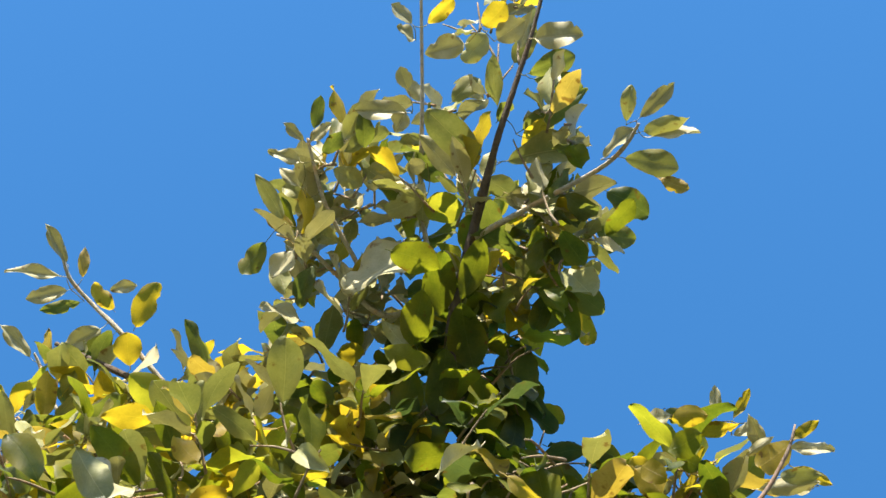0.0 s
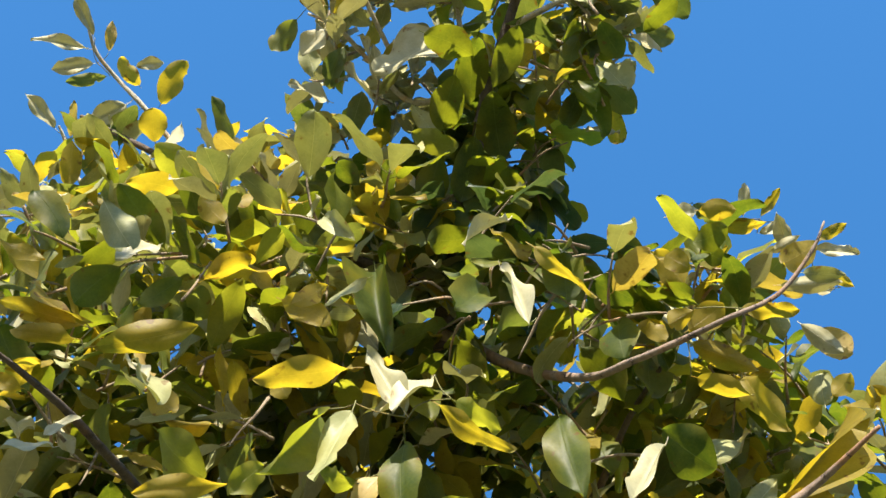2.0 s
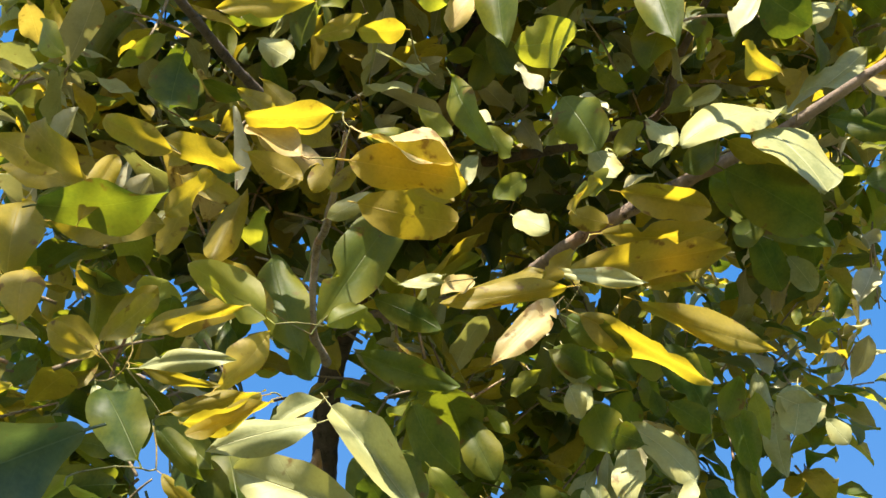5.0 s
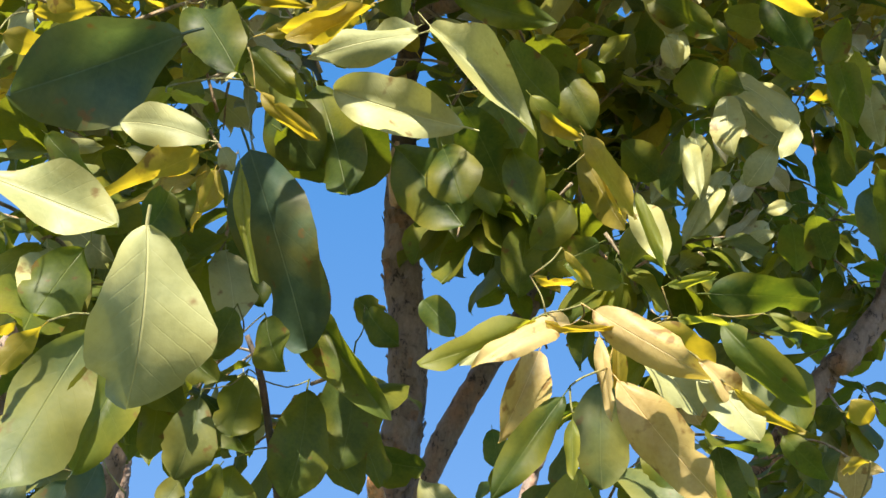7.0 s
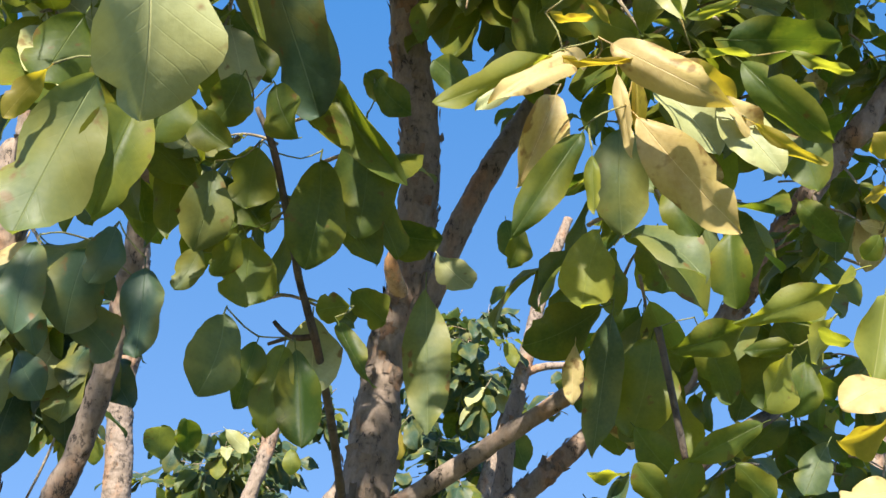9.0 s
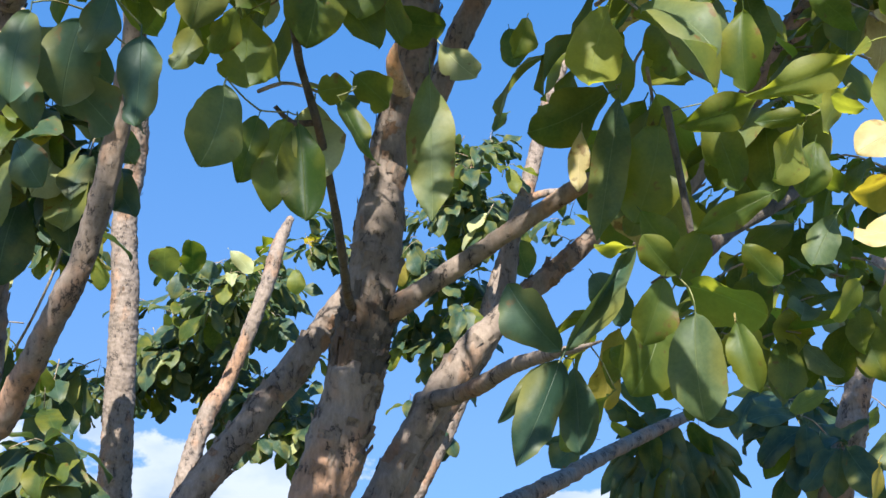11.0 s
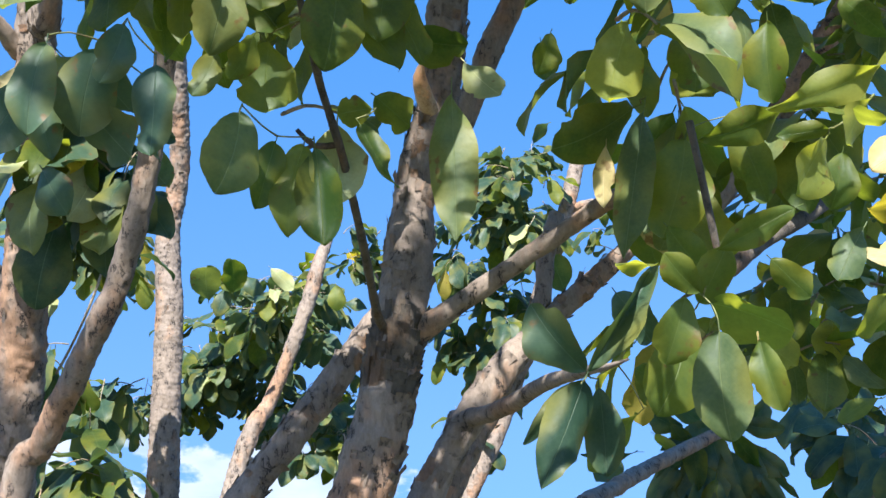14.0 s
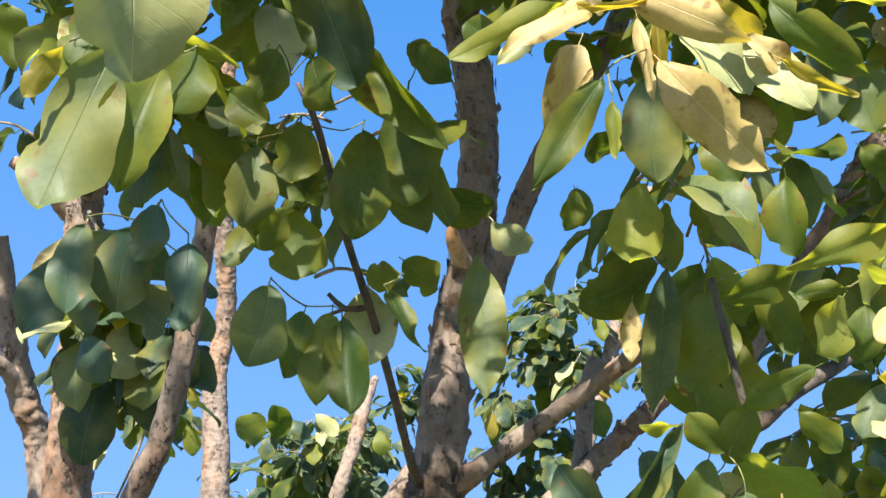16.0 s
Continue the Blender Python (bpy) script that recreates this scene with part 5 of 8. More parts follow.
leafage.clump(0.25, 1.21, 3.66, 0.13, 0.10, 0.12, 50, 19, 0.120, "h", (5, 0.6, 2.4, 1.2, 0, 0.4, 0.8, 0.6))
leafage.clump(0.48, 1.22, 3.69, 0.13, 0.10, 0.12, 50, 24, 0.120, "h", (5, 0.6, 2.4, 1.2, 0, 0.4, 0.8, 0.6))
leafage.clump(0.66, 1.29, 3.77, 0.13, 0.10, 0.12, 50, 23, 0.120, "h", (5, 0.6, 2.4, 1.2, 0, 0.4, 0.8, 0.6))
leafage.clump(0.87, 1.33, 3.75, 0.13, 0.10, 0.12, 50, 24, 0.120, "h", (5, 0.6, 2.4, 1.2, 0, 0.4, 0.8, 0.6))
leafage.clump(-0.63, 1.45, 3.47, 0.13, 0.10, 0.12, 50, 27, 0.120, "h", (5, 0.6, 2.4, 1.2, 0, 0.4, 0.8, 0.6))
leafage.clump(-0.47, 1.54, 3.68, 0.13, 0.10, 0.12, 50, 26, 0.120, "h", (5, 0.6, 2.4, 1.2, 0, 0.4, 0.8, 0.6))
leafage.clump(-0.30, 1.53, 3.62, 0.13, 0.10, 0.12, 50, 22, 0.120, "h", (5, 0.6, 2.4, 1.2, 0, 0.4, 0.8, 0.6))
leafage.clump(-0.09, 1.42, 3.59, 0.13, 0.10, 0.12, 50, 23, 0.120, "h", (5, 0.6, 2.4, 1.2, 0, 0.4, 0.8, 0.6))
leafage.clump(0.06, 1.49, 3.65, 0.13, 0.10, 0.12, 50, 18, 0.120, "h", (5, 0.6, 2.4, 1.2, 0, 0.4, 0.8, 0.6))
leafage.clump(0.29, 1.38, 3.55, 0.13, 0.10, 0.12, 50, 28, 0.120, "h", (5, 0.6, 2.4, 1.2, 0, 0.4, 0.8, 0.6))
leafage.clump(0.52, 1.45, 3.67, 0.13, 0.10, 0.12, 50, 23, 0.120, "h", (5, 0.6, 2.4, 1.2, 0, 0.4, 0.8, 0.6))
leafage.clump(0.70, 1.36, 3.62, 0.13, 0.10, 0.12, 50, 27, 0.120, "h", (5, 0.6, 2.4, 1.2, 0, 0.4, 0.8, 0.6))
leafage.clump(0.86, 1.45, 3.68, 0.13, 0.10, 0.12, 50, 22, 0.120, "h", (5, 0.6, 2.4, 1.2, 0, 0.4, 0.8, 0.6))
leafage.clump(-0.61, 1.56, 3.46, 0.13, 0.10, 0.12, 50, 20, 0.120, "h", (5, 0.6, 2.4, 1.2, 0, 0.4, 0.8, 0.6))
leafage.clump(-0.45, 1.52, 3.44, 0.13, 0.10, 0.12, 50, 27, 0.120, "h", (5, 0.6, 2.4, 1.2, 0, 0.4, 0.8, 0.6))
leafage.clump(-0.26, 1.50, 3.39, 0.13, 0.10, 0.12, 50, 18, 0.120, "h", (5, 0.6, 2.4, 1.2, 0, 0.4, 0.8, 0.6))
leafage.clump(-0.01, 1.50, 3.43, 0.13, 0.10, 0.12, 50, 26, 0.120, "h", (5, 0.6, 2.4, 1.2, 0, 0.4, 0.8, 0.6))
leafage.clump(0.10, 1.53, 3.45, 0.13, 0.10, 0.12, 50, 20, 0.120, "h", (5, 0.6, 2.4, 1.2, 0, 0.4, 0.8, 0.6))
leafage.clump(0.33, 1.46, 3.44, 0.13, 0.10, 0.12, 50, 27, 0.120, "h", (5, 0.6, 2.4, 1.2, 0, 0.4, 0.8, 0.6))
leafage.clump(0.51, 1.58, 3.61, 0.13, 0.10, 0.12, 50, 25, 0.120, "h", (5, 0.6, 2.4, 1.2, 0, 0.4, 0.8, 0.6))
leafage.clump(0.70, 1.41, 3.39, 0.13, 0.10, 0.12, 50, 28, 0.120, "h", (5, 0.6, 2.4, 1.2, 0, 0.4, 0.8, 0.6))
leafage.clump(0.82, 1.39, 3.44, 0.13, 0.10, 0.12, 50, 19, 0.120, "h", (5, 0.6, 2.4, 1.2, 0, 0.4, 0.8, 0.6))
# more unseen clumps behind the camera, added to shade trunk, stems and single leaves
leafage.clump(-0.50, -1.10, 4.20, 0.14, 0.10, 0.13, 0, 24, 0.110, "f", (6, 0.5, 2, 0.6, 0.1, 0, 0.6, 1))
leafage.clump(-0.45, -1.10, 4.45, 0.14, 0.10, 0.13, 0, 24, 0.110, "f", (6, 0.5, 2, 0.6, 0.1, 0, 0.6, 1))
leafage.clump(-0.40, -1.10, 4.72, 0.14, 0.10, 0.13, 0, 24, 0.110, "f", (6, 0.5, 2, 0.6, 0.1, 0, 0.6, 1))
leafage.clump(-0.68, -1.10, 4.60, 0.14, 0.10, 0.13, 0, 24, 0.110, "f", (6, 0.5, 2, 0.6, 0.1, 0, 0.6, 1))
leafage.clump(-0.33, -1.10, 4.58, 0.14, 0.10, 0.13, 0, 24, 0.110, "f", (6, 0.5, 2, 0.6, 0.1, 0, 0.6, 1))
leafage.clump(-0.22, -1.10, 4.85, 0.14, 0.10, 0.13, 0, 24, 0.110, "f", (6, 0.5, 2, 0.6, 0.1, 0, 0.6, 1))
leafage.clump(-0.60, -1.10, 4.85, 0.14, 0.10, 0.13, 0, 24, 0.110, "f", (6, 0.5, 2, 0.6, 0.1, 0, 0.6, 1))
leafage.clump(-1.03, -1.10, 4.98, 0.14, 0.10, 0.13, 0, 24, 0.110, "f", (6, 0.5, 2, 0.6, 0.1, 0, 0.6, 1))
leafage.clump(-1.10, -1.10, 4.72, 0.14, 0.10, 0.13, 0, 24, 0.110, "f", (6, 0.5, 2, 0.6, 0.1, 0, 0.6, 1))
leafage.clump(-0.98, -1.10, 5.25, 0.14, 0.10, 0.13, 0, 24, 0.110, "f", (6, 0.5, 2, 0.6, 0.1, 0, 0.6, 1))
leafage.clump(-1.33, -1.10, 5.15, 0.14, 0.10, 0.13, 0, 24, 0.110, "f", (6, 0.5, 2, 0.6, 0.1, 0, 0.6, 1))
leafage.clump(-0.45, -0.98, 3.77, 0.09, 0.08, 0.09, 0, 14, 0.110, "f", (6, 0.5, 2, 0.6, 0.1, 0, 0.6, 1))
leafage.clump(-0.35, -0.66, 3.82, 0.09, 0.08, 0.09, 0, 14, 0.110, "f", (6, 0.5, 2, 0.6, 0.1, 0, 0.6, 1))
leafage.clump(-0.33, -0.63, 3.74, 0.09, 0.08, 0.09, 0, 14, 0.110, "f", (6, 0.5, 2, 0.6, 0.1, 0, 0.6, 1))
leafage.clump(-0.48, -0.99, 3.75, 0.09, 0.08, 0.09, 0, 14, 0.110, "f", (6, 0.5, 2, 0.6, 0.1, 0, 0.6, 1))
leafage.finish(near_tree)
# ---- side tree ----
side_tree = start_tree(-1.08, 2.64, "neighbouring tree with straight flaking grey-brown stems")
vertical_stem_line = [(-1.709, 5.065, 0.000, 0.0780), (-1.613, 5.509, 0.671, 0.0663), (-1.548, 5.805, 1.342, 0.0847), (-1.522, 5.714, 1.612, 0.0821), (-1.488, 5.586, 2.214, 0.0693), (-1.488, 5.565, 2.734, 0.0651), (-1.511, 5.567, 3.140, 0.0581), (-1.452, 5.490, 3.502, 0.0476), (-1.436, 5.191, 4.167, 0.0537), (-1.397, 5.089, 4.661, 0.0464)]
vertical_stem = limb(side_tree, "limb", vertical_stem_line)
flakes(vertical_stem, vertical_stem_line, 90, 201)
diag_stem_line = [(-0.997, 2.643, 0.000, 0.0400), (-0.938, 2.459, 0.845, 0.0340), (-0.898, 2.336, 1.689, 0.0291), (-0.835, 2.301, 1.823, 0.0269), (-0.722, 2.204, 1.998, 0.0242), (-0.660, 2.169, 2.129, 0.0232), (-0.607, 2.116, 2.320, 0.0221), (-0.566, 2.050, 2.552, 0.0211), (-0.560, 1.974, 2.598, 0.0190), (-0.538, 1.930, 2.716, 0.0158), (-0.563, 2.030, 2.580, 0.0137), (-0.533, 1.987, 2.677, 0.0116)]
limb(side_tree, "limb", diag_stem_line)
left_stem_line = [(-1.077, 2.643, 0.000, 0.0750), (-1.047, 2.613, 0.839, 0.0638), (-1.027, 2.593, 1.679, 0.0655), (-0.999, 2.548, 1.839, 0.0583), (-0.960, 2.469, 2.112, 0.0500), (-0.931, 2.397, 2.363, 0.0452), (-0.923, 2.347, 2.535, 0.0417), (-0.911, 2.284, 2.752, 0.0357), (-0.875, 2.249, 2.657, 0.0298), (-0.848, 2.187, 2.823, 0.0238)]
left_stem = limb(side_tree, "limb", left_stem_line)
flakes(left_stem, left_stem_line, 120, 206)
left_fork_line = [(-0.950, 2.319, 2.626, 0.0202), (-0.982, 2.252, 2.669, 0.0163), (-1.029, 2.189, 2.697, 0.0126)]
limb(side_tree, "branch", left_fork_line)
edge_stem_line = [(-1.127, 2.743, 0.000, 0.0500), (-1.158, 2.820, 1.046, 0.0425), (-1.178, 2.871, 2.093, 0.0385), (-1.212, 2.769, 2.350, 0.0343), (-1.237, 2.698, 2.531, 0.0302), (-1.255, 2.627, 2.711, 0.0247)]
limb(side_tree, "limb", edge_stem_line)
edge_fork_line = [(-1.207, 2.780, 2.325, 0.0206), (-1.229, 2.697, 2.395, 0.0189), (-1.271, 2.628, 2.426, 0.0159)]
limb(side_tree, "branch", edge_fork_line)
leafage = Foliage()
leafage.clump(-1.81, 5.25, 3.02, 0.14, 0.64, 0.27, 12, 28, 0.197, "h", (0.9, 0.35, 0.48, 0.09, 0.06, 0, 0.77, 5.28))
leafage.clump(-1.49, 4.50, 1.92, 0.19, 0.64, 0.27, 12, 52, 0.197, "h", (0.9, 0.35, 0.48, 0.09, 0.06, 0, 0.77, 5.28))
leafage.clump(-0.77, 1.79, 2.57, 0.07, 0.30, 0.14, 19, 13, 0.112, "h", (0.9, 0.35, 0.48, 0.09, 0.06, 0, 0.77, 5.28))
leafage.clump(-1.63, 4.29, 2.43, 0.16, 0.48, 0.16, 19, 18, 0.179, "h", (0.9, 0.35, 0.48, 0.09, 0.06, 0, 0.77, 5.28))
# unseen upper crown, added to cast shade on the left stems
leafage.clump(-1.15, 2.05, 3.45, 0.35, 0.35, 0.30, 30, 130, 0.115, "h", (6, 0.7, 1.6, 0.15, 0.06, 0, 2.2))
leafage.clump(-0.95, 1.75, 3.85, 0.30, 0.35, 0.30, 30, 110, 0.115, "h", (6, 0.7, 1.6, 0.15, 0.06, 0, 2.2))
leafage.clump(-1.35, 1.55, 3.55, 0.35, 0.35, 0.30, 30, 110, 0.115, "h", (6, 0.7, 1.6, 0.15, 0.06, 0, 2.2))
leafage.clump(-1.44, 4.32, 1.95, 0.16, 0.19, 0.16, 12, 40, 0.192, "h", (1.35, 0.2, 0.3, 0.09, 0, 0, 0.56, 7.5))
leafage.clump(-1.49, 4.80, 2.30, 0.13, 0.19, 0.08, 12, 16, 0.176, "h", (1.35, 0.2, 0.3, 0.09, 0, 0, 0.56, 7.5))
leafage.clump(-1.63, 4.64, 2.80, 0.13, 0.19, 0.18, 12, 26, 0.160, "h", (1.35, 0.2, 0.3, 0.09, 0, 0, 0.56, 7.5))
leafage.clump(-1.50, 4.64, 2.97, 0.11, 0.19, 0.16, 12, 22, 0.160, "h", (1.35, 0.2, 0.3, 0.09, 0, 0, 0.56, 7.5))
leafage.clump(-1.20, 4.48, 1.73, 0.06, 0.19, 0.10, 12, 10, 0.176, "h", (1.35, 0.2, 0.3, 0.09, 0, 0, 0.56, 7.5))
leafage.finish(side_tree)
# ---- back tree ----
back_tree = start_tree(-0.77, 7.65, "thin-stemmed tree with dense foliage, its green darkened for shade and haze")
far_stem_line = [(-0.763, 7.654, 0.000, 0.0960), (-0.475, 7.558, 0.822, 0.0816), (-0.283, 7.494, 1.698, 0.0573), (0.055, 7.499, 2.442, 0.0550), (0.303, 7.506, 3.185, 0.0528), (0.506, 7.536, 3.809, 0.0502), (0.653, 7.574, 4.399, 0.0440), (0.708, 7.526, 4.537, 0.0374), (0.834, 7.563, 4.878, 0.0306)]
limb(back_tree, "limb", far_stem_line)
light_branch_line = [(-1.220, 4.883, 0.000, 0.0600), (-1.120, 4.683, 1.362, 0.0420), (-1.045, 4.632, 1.602, 0.0370), (-0.973, 4.568, 1.820, 0.0312), (-0.938, 4.623, 1.985, 0.0359), (-0.890, 4.658, 2.136, 0.0343), (-0.841, 4.707, 2.231, 0.0284), (-0.718, 4.722, 2.576, 0.0288), (-0.674, 4.788, 2.796, 0.0273), (-0.641, 4.874, 2.926, 0.0163)]
limb(back_tree, "limb", light_branch_line)
far_fork_line = [(0.497, 7.542, 3.780, 0.0288), (0.633, 7.531, 3.833, 0.0251), (0.884, 7.528, 3.850, 0.0179)]
limb(back_tree, "limb", far_fork_line)
leafage = Foliage()
leafage.clump(-2.13, 6.13, 3.29, 0.24, 0.80, 0.18, 22, 72, 0.165, "h", (1.35, 0.2, 0.3, 0.09, 0, 0, 0.21, 7.5))
leafage.clump(0.24, 7.60, 3.93, 0.26, 0.96, 0.34, 22, 85, 0.179, "h", (1.35, 0.2, 0.3, 0.09, 0, 0, 0.21, 7.5))
leafage.clump(-1.41, 7.84, 3.31, 0.40, 0.80, 0.18, 22, 85, 0.179, "h", (1.35, 0.2, 0.3, 0.09, 0, 0, 0.21, 7.5))
leafage.clump(-1.20, 7.03, 3.12, 0.34, 0.80, 0.30, 12, 121, 0.179, "h", (1.35, 0.2, 0.3, 0.09, 0, 0, 0.21, 7.5))
leafage.clump(-1.63, 7.86, 3.04, 0.43, 0.80, 0.29, 12, 156, 0.179, "h", (1.35, 0.2, 0.3, 0.09, 0, 0, 0.21, 7.5))
leafage.clump(-1.26, 7.95, 2.64, 0.40, 0.80, 0.16, 12, 63, 0.179, "h", (1.35, 0.2, 0.3, 0.09, 0, 0, 0.21, 7.5))
leafage.clump(-0.90, 7.97, 2.57, 0.22, 0.80, 0.40, 12, 71, 0.179, "h", (1.35, 0.2, 0.3, 0.09, 0, 0, 0.21, 7.5))
leafage.clump(0.18, 7.67, 3.97, 0.22, 0.80, 0.26, 12, 56, 0.195, "h", (1.35, 0.2, 0.3, 0.09, 0, 0, 0.21, 7.5))
leafage.clump(-0.02, 7.86, 3.07, 0.29, 0.80, 0.40, 12, 121, 0.179, "h", (1.35, 0.2, 0.3, 0.09, 0, 0, 0.21, 7.5))
leafage.clump(-0.08, 7.73, 3.65, 0.29, 0.80, 0.22, 12, 63, 0.179, "h", (1.35, 0.2, 0.3, 0.09, 0, 0, 0.21, 7.5))
leafage.clump(-2.29, 7.94, 2.69, 0.43, 0.80, 0.18, 12, 63, 0.179, "h", (1.35, 0.2, 0.3, 0.09, 0, 0, 0.21, 7.5))
leafage.clump(-2.19, 6.80, 1.87, 0.24, 0.64, 0.27, 12, 25, 0.179, "h", (1.35, 0.2, 0.3, 0.09, 0, 0, 0.21, 7.5))
leafage.clump(-2.21, 7.36, 2.61, 0.37, 0.22, 0.16, 12, 57, 0.173, "h", (1.35, 0.2, 0.3, 0.09, 0, 0, 0.56, 7.5))
leafage.clump(-1.60, 7.20, 2.89, 0.21, 0.19, 0.21, 12, 50, 0.173, "h", (1.35, 0.2, 0.3, 0.09, 0, 0, 0.56, 7.5))
leafage.clump(-1.78, 7.52, 2.67, 0.24, 0.19, 0.10, 12, 32, 0.173, "h", (1.35, 0.2, 0.3, 0.09, 0, 0, 0.56, 7.5))
leafage.clump(-1.34, 7.68, 2.69, 0.18, 0.19, 0.38, 12, 75, 0.173, "h", (1.35, 0.2, 0.3, 0.09, 0, 0, 0.56, 7.5))
leafage.clump(-1.14, 6.72, 3.05, 0.16, 0.19, 0.16, 12, 42, 0.138, "h", (0.75, 1.25, 0.45, 0.24, 0.5, 0.6, 1.05, 4.45))
leafage.clump(-1.04, 7.36, 2.37, 0.21, 0.19, 0.24, 12, 50, 0.184, "h", (1.35, 0.2, 0.3, 0.09, 0, 0, 0.56, 7.5))
leafage.clump(-0.75, 7.04, 3.44, 0.13, 0.19, 0.21, 12, 32, 0.173, "h", (1.35, 0.2, 0.3, 0.09, 0, 0, 0.56, 7.5))
leafage.clump(0.00, 7.36, 3.89, 0.21, 0.19, 0.21, 12, 42, 0.173, "h", (1.35, 0.2, 0.3, 0.09, 0, 0, 0.56, 7.5))
leafage.clump(-0.19, 7.68, 3.09, 0.16, 0.19, 0.16, 12, 20, 0.173, "h", (1.35, 0.2, 0.3, 0.09, 0, 0, 0.56, 7.5))
leafage.clump(-0.11, 7.68, 2.48, 0.14, 0.19, 0.19, 12, 17, 0.184, "h", (1.35, 0.2, 0.3, 0.09, 0, 0, 0.56, 7.5))
leafage.clump(0.19, 7.68, 3.20, 0.11, 0.19, 0.21, 12, 17, 0.173, "h", (1.35, 0.2, 0.3, 0.09, 0, 0, 0.56, 7.5))
leafage.clump(0.22, 7.52, 3.90, 0.14, 0.19, 0.18, 12, 25, 0.195, "h", (1.35, 0.2, 0.3, 0.09, 0, 0, 0.56, 7.5))
leafage.clump(0.74, 7.36, 3.58, 0.08, 0.19, 0.16, 12, 10, 0.162, "h", (1.35, 0.2, 0.3, 0.09, 0, 0, 0.56, 7.5))
leafage.finish(back_tree)
# ---- edge tree ----
edge_tree = start_tree(1.00, 4.22, "slender tree with hanging leaves, their green darkened for shade")
right_stem_line = [(0.998, 4.225, 0.000, 0.0875), (1.103, 4.172, 0.747, 0.0744), (1.173, 4.137, 1.450, 0.0609), (1.238, 4.095, 1.649, 0.0572), (1.303, 4.046, 1.884, 0.0534), (1.348, 4.001, 2.099, 0.0443), (1.415, 4.039, 2.333, 0.0376), (1.494, 4.066, 2.631, 0.0289)]
right_stem = limb(edge_tree, "limb", right_stem_line)
flakes(right_stem, right_stem_line, 40, 243)
leafage = Foliage()
leafage.clump(1.24, 4.38, 2.06, 0.10, 0.53, 0.14, 12, 20, 0.196, "h", (0.9, 0.35, 0.48, 0.09, 0.06, 0, 0.77, 5.28))
leafage.clump(1.45, 4.18, 2.09, 0.07, 0.53, 0.14, 12, 13, 0.196, "h", (0.9, 0.35, 0.48, 0.09, 0.06, 0, 0.77, 5.28))
leafage.clump(1.23, 4.53, 2.44, 0.21, 0.44, 0.32, 18, 14, 0.196, "h", (0.9, 0.35, 0.48, 0.09, 0.06, 0, 0.77, 5.28))
leafage.clump(1.33, 4.55, 2.20, 0.12, 0.21, 0.14, 12, 16, 0.201, "h", (1.35, 0.2, 0.3, 0.09, 0, 0, 0.56, 7.5))
leafage.finish(edge_tree)
# ---- single leaves of the near crown ----
leaves(near_tree, "sage", [
    (0.384, 0.712, 3.889, 0.378, 0.803, 3.839, -161, -60, 0.888),
    (0.311, 0.779, 3.621, 0.478, 0.819, 3.546, -152, -57, 0.445),
    (0.252, 0.670, 3.925, 0.209, 0.746, 3.880, 147, -62, 0.940),
    (0.459, 0.581, 3.946, 0.425, 0.684, 3.884, -149, -49, 0.539),
    (0.074, 0.291, 4.037, 0.080, 0.358, 4.012, 167, -69, 0.510),
    (-0.014, 0.324, 4.022, -0.003, 0.269, 4.057, 163, -58, 0.417),
    (0.002, 0.368, 4.007, 0.037, 0.331, 4.027, 145, -68, 0.592),
    (0.379, 0.317, 4.012, 0.499, 0.238, 4.028, -158, -60, 0.314),
    (0.331, 0.304, 4.021, 0.355, 0.265, 4.022, 65, -87, 0.674),
    (0.014, 0.805, 3.851, -0.087, 0.803, 3.831, 159, -60, 0.421),
])
leaves(near_tree, "sage", [
    (-0.536, 0.933, 4.034, -0.529, 0.888, 4.084, 172, -43, 0.530),
])
leaves(near_tree, "cream", [
    (0.307, 0.782, 3.857, 0.363, 0.863, 3.823, -153, -71, 0.855),
    (0.327, 0.158, 4.066, 0.377, 0.116, 4.053, -119, -60, 0.765),
    (0.349, 0.438, 3.969, 0.427, 0.446, 3.957, -165, -66, 0.515),
    (0.195, 0.384, 4.002, 0.156, 0.397, 4.003, -150, -81, 0.794),
    (0.543, 0.203, 3.755, 0.600, 0.148, 3.776, -175, -66, 0.346),
    (0.245, 0.892, 3.792, 0.321, 0.907, 3.781, -153, -77, 0.480),
])
leaves(near_tree, "deep", [
    (-0.215, 0.690, 2.311, -0.334, 0.660, 2.219, 129, -39, 0.570),
    (-0.198, 0.950, 2.377, -0.129, 1.060, 2.203, -171, -35, 0.422),
    (0.112, 1.200, 1.762, 0.059, 1.189, 1.829, -159, -24, 0.641),
    (0.125, 1.200, 1.745, 0.129, 1.205, 1.658, -178, -3, 0.460),
    (0.107, 1.150, 1.745, 0.063, 1.145, 1.643, 158, -7, 0.414),
    (0.106, 1.200, 1.751, 0.049, 1.213, 1.691, 176, -16, 0.272),
    (0.107, 1.100, 1.745, 0.174, 1.112, 1.848, 165, -3, 0.198),
    (0.141, 1.150, 1.830, 0.174, 1.164, 1.783, -165, -25, 0.658),
    (0.585, 4.000, 1.893, 0.495, 4.010, 1.758, 177, -6, 0.388),
    (0.603, 4.000, 1.884, 0.516, 3.984, 1.718, 163, -4, 0.332),
])
